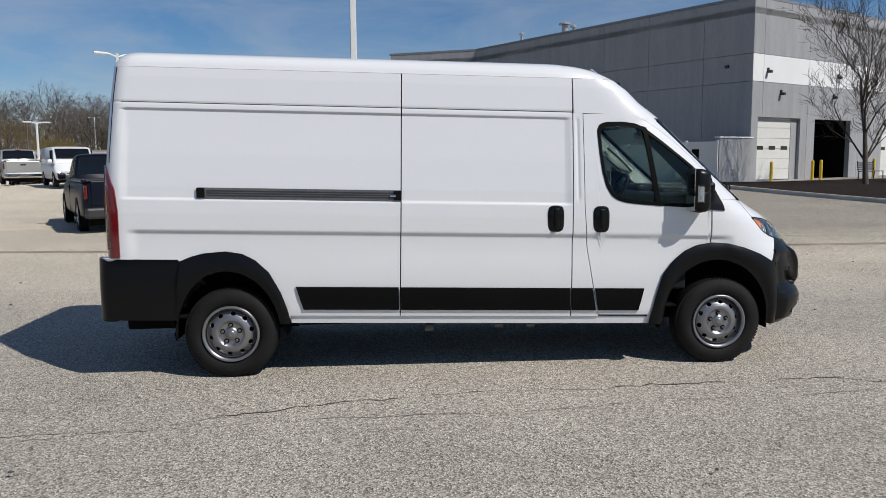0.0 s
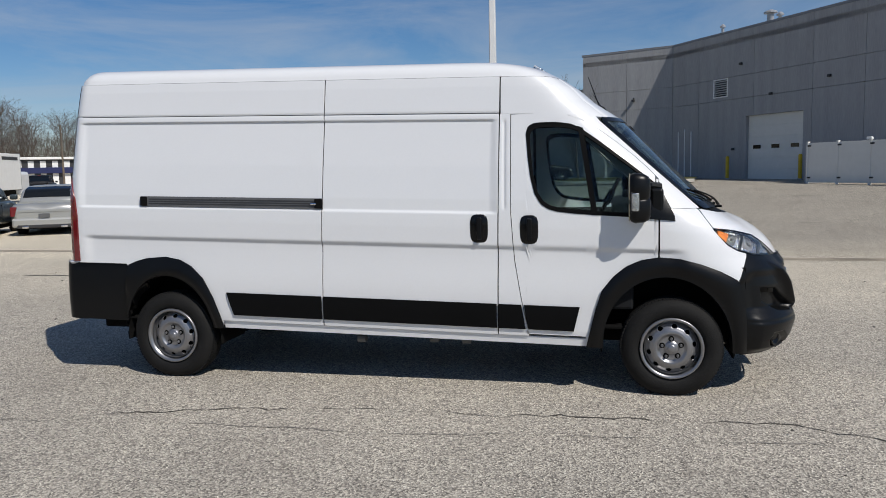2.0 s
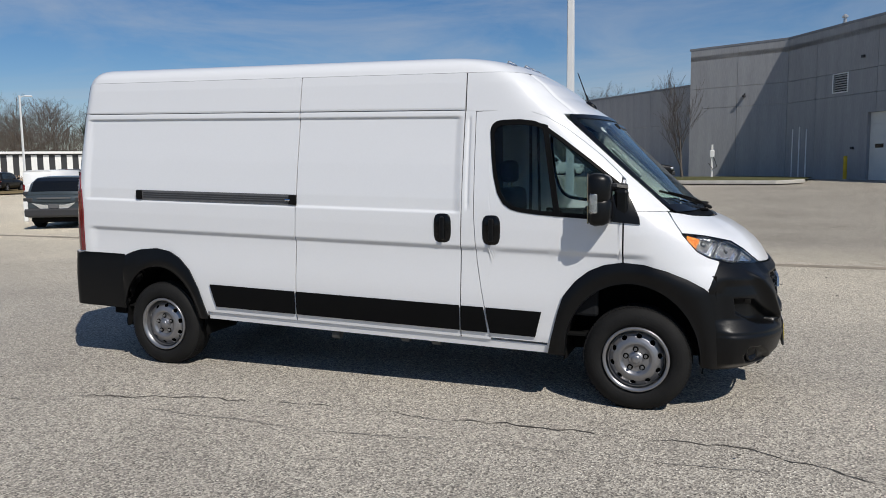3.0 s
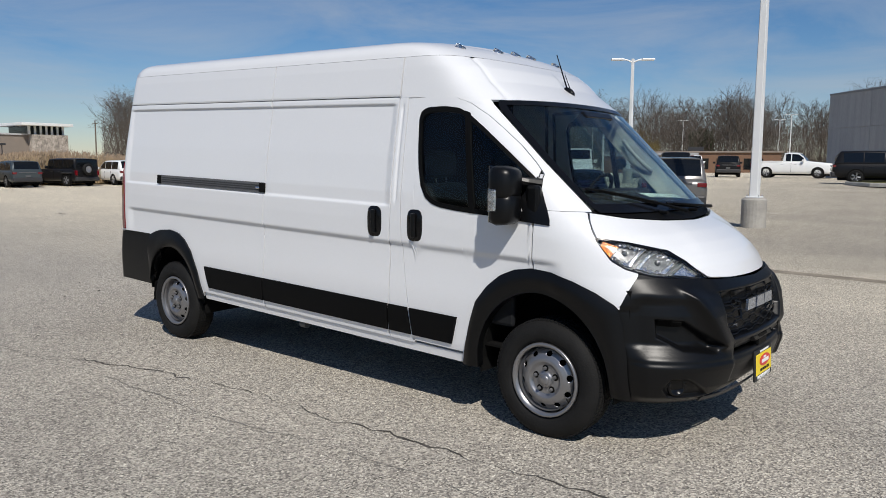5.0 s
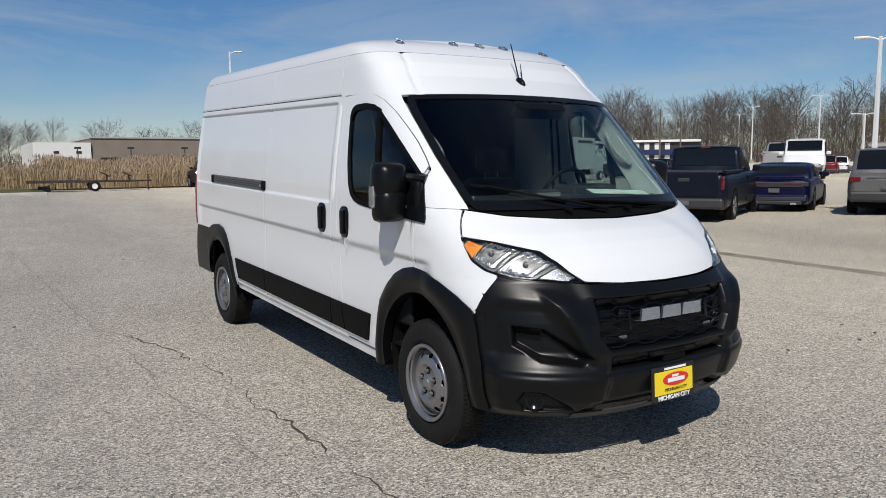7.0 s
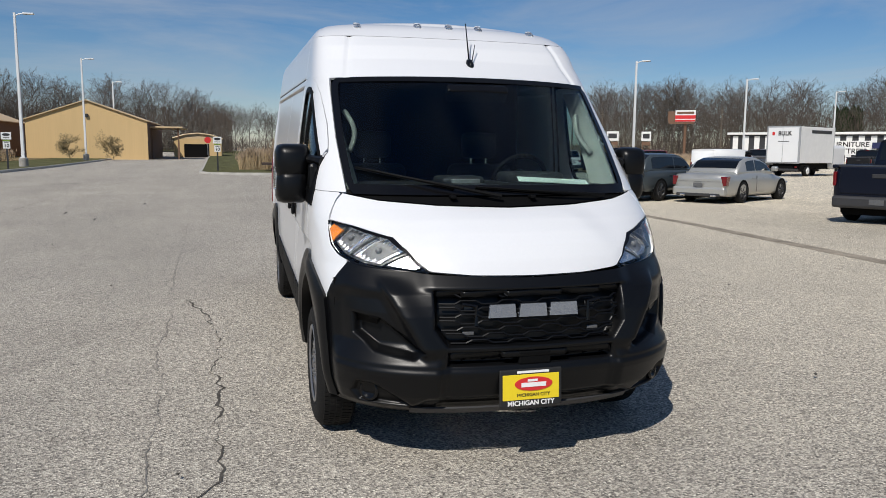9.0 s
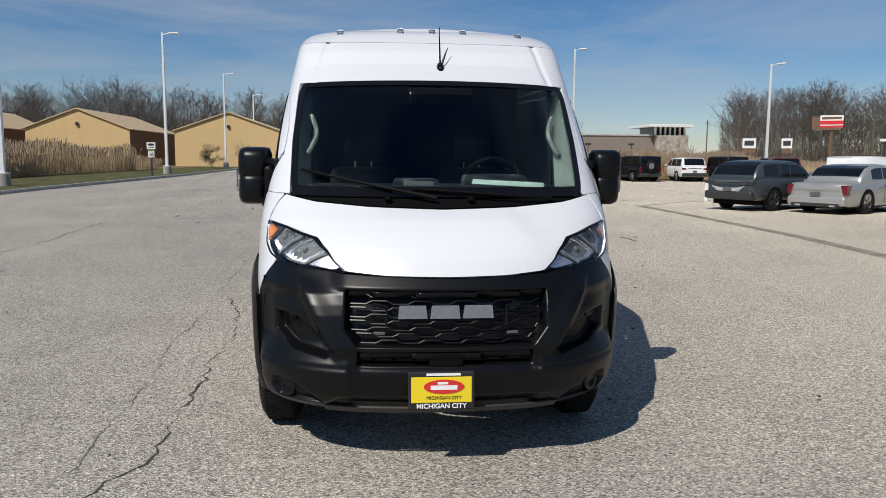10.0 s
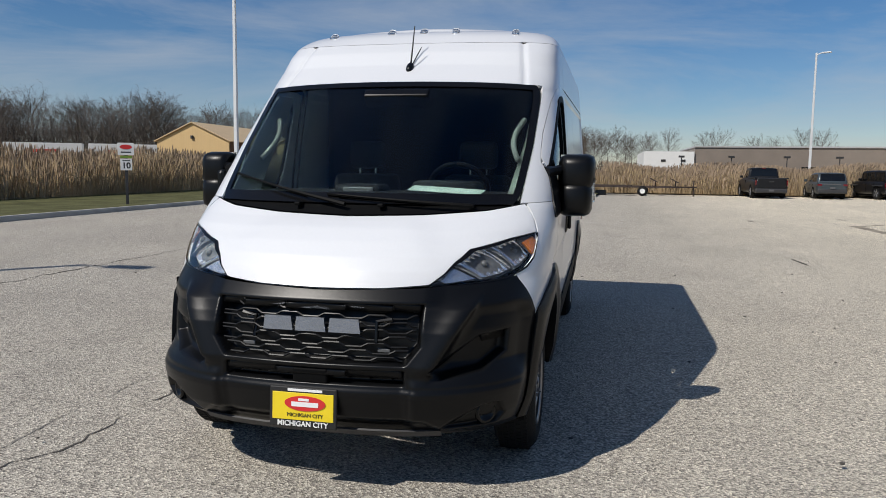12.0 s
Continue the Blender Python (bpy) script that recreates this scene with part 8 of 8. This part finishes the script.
brush("undergrowth", "brown winter undergrowth of the far woods", 110000, 92, 154, 165, 215, 9.0, 3.0, brush_mat, 1, (0.015, 0.045))
brush("undergrowth", "brown winter undergrowth behind the sheds", 90000, 181, 234, 136, 180, 7.5, 3.0, brush_mat, 2, (0.015, 0.040))
brush("undergrowth", "low brown scrub beyond the low building", 9000, 156, 183, 232, 280, 3.5, 3.0, brush_mat, 3, (0.03, 0.08))
brush("evergreens", "dark evergreen trees among the bare woods", 2600, 135.2, 136.6, 180, 190, 9.0, 3.0, evergreen, 4, (0.2, 0.6))
brush("evergreens", "dark evergreen trees among the bare woods", 2000, 109, 110.4, 190, 197, 8.0, 3.0, evergreen, 5, (0.2, 0.6))
brush("willow_haze", "yellow twigs of budding willows", 5000, 112.5, 115.0, 148, 156, 5.0, 2.0, willow_mat, 6, (0.012, 0.035))


def reeds(name, label, n, x0, x1, y0, y1, seed, h=(1.5, 2.5), lift=0.1):
    g = np.random.RandomState(seed)
    x, y = g.uniform(x0, x1, n), g.uniform(y0, y1, n)
    z = np.array([gz(p, q) for p, q in zip(x, y)]) + lift - 0.05
    patch = 0.82 + 0.22 * np.sin(x * 0.35 + 1.3 * np.sin(y * 0.4)) * np.cos(y * 0.31)
    ln = g.uniform(*h, n) * patch
    w = g.uniform(0.006, 0.015, n)
    t = g.uniform(0, math.pi, n)
    lx, ly = g.normal(0, 0.15, n) * ln, g.normal(0, 0.15, n) * ln
    dx, dy = np.cos(t) * w, np.sin(t) * w
    V = np.empty((n, 4, 3))
    V[:, 0] = np.stack([x - dx, y - dy, z], 1)
    V[:, 1] = np.stack([x + dx, y + dy, z], 1)
    V[:, 2] = np.stack([x + lx + dx * 0.5, y + ly + dy * 0.5, z + ln], 1)
    V[:, 3] = np.stack([x + lx - dx * 0.5, y + ly - dy * 0.5, z + ln], 1)
    F = np.arange(4 * n).reshape(-1, 4)
    # plumes on every other stem
    k = np.arange(0, n, 2)
    m = len(k)
    tipx, tipy, tipz = x[k] + lx[k], y[k] + ly[k], z[k] + ln[k]
    pw = g.uniform(0.02, 0.045, m)
    ang = g.uniform(0, math.pi, m)
    P = np.empty((m, 4, 3))
    P[:, 0] = np.stack([tipx, tipy, tipz - 0.12], 1)
    P[:, 1] = np.stack([tipx + np.cos(ang) * pw, tipy + np.sin(ang) * pw, tipz + 0.05], 1)
    P[:, 2] = np.stack([tipx + 0.05, tipy + 0.05, tipz + 0.24], 1)
    P[:, 3] = np.stack([tipx - np.cos(ang) * pw, tipy - np.sin(ang) * pw, tipz + 0.05], 1)
    me = bpy.data.meshes.new(name)
    me.from_pydata(np.concatenate([V.reshape(-1, 3), P.reshape(-1, 3)]).tolist(), [], np.concatenate([F, np.arange(4 * m).reshape(-1, 4) + 4 * n]).tolist())
    me.materials.append(reed_mat)
    me.materials.append(plume_mat)
    me.polygons.foreach_set("material_index", [0] * n + [1] * m)
    return tagged(put(name, me), label, "reeds", kind="stuff")


reeds("reed_bed", "tall dry golden reeds behind the grass verge", 62000, -66, -2, -34, -22.3, 1, (1.5, 2.5), lift=0.16)
reeds("reed_bed", "tall dry golden reeds beyond the sheds", 9000, -76, -64, -33, -22.5, 2, (0.9, 1.5), lift=0.16)
reeds("reed_bed", "tall dry golden reeds beyond the trailer", 34000, -59, -49.8, 1.4, 30.5, 3, (1.4, 2.2), lift=0.10)
reeds("reed_bed", "dry reeds on the grass island", 5000, -60, -49.5, -1.4, 2.6, 4, (0.8, 1.5), lift=0.14)
reeds("reed_bed", "low dry grass at the edge of the lot", 9000, -117, -65, 46, 63, 5, (0.6, 1.3), lift=0.05)
reeds("reed_bed", "dry golden grass behind the far parked cars", 9000, -83, -64, 28, 45, 6, (0.8, 1.4), lift=0.08)
reeds("reed_bed", "pale matted reed stems along the grass verge", 26000, -46, -6, -24.6, -22.2, 7, (0.6, 1.7), lift=0.16)
reeds("reed_bed", "pale matted reed stems along the paving edge", 12000, -51.8, -49.7, 1.4, 30.5, 8, (0.5, 1.4), lift=0.10)
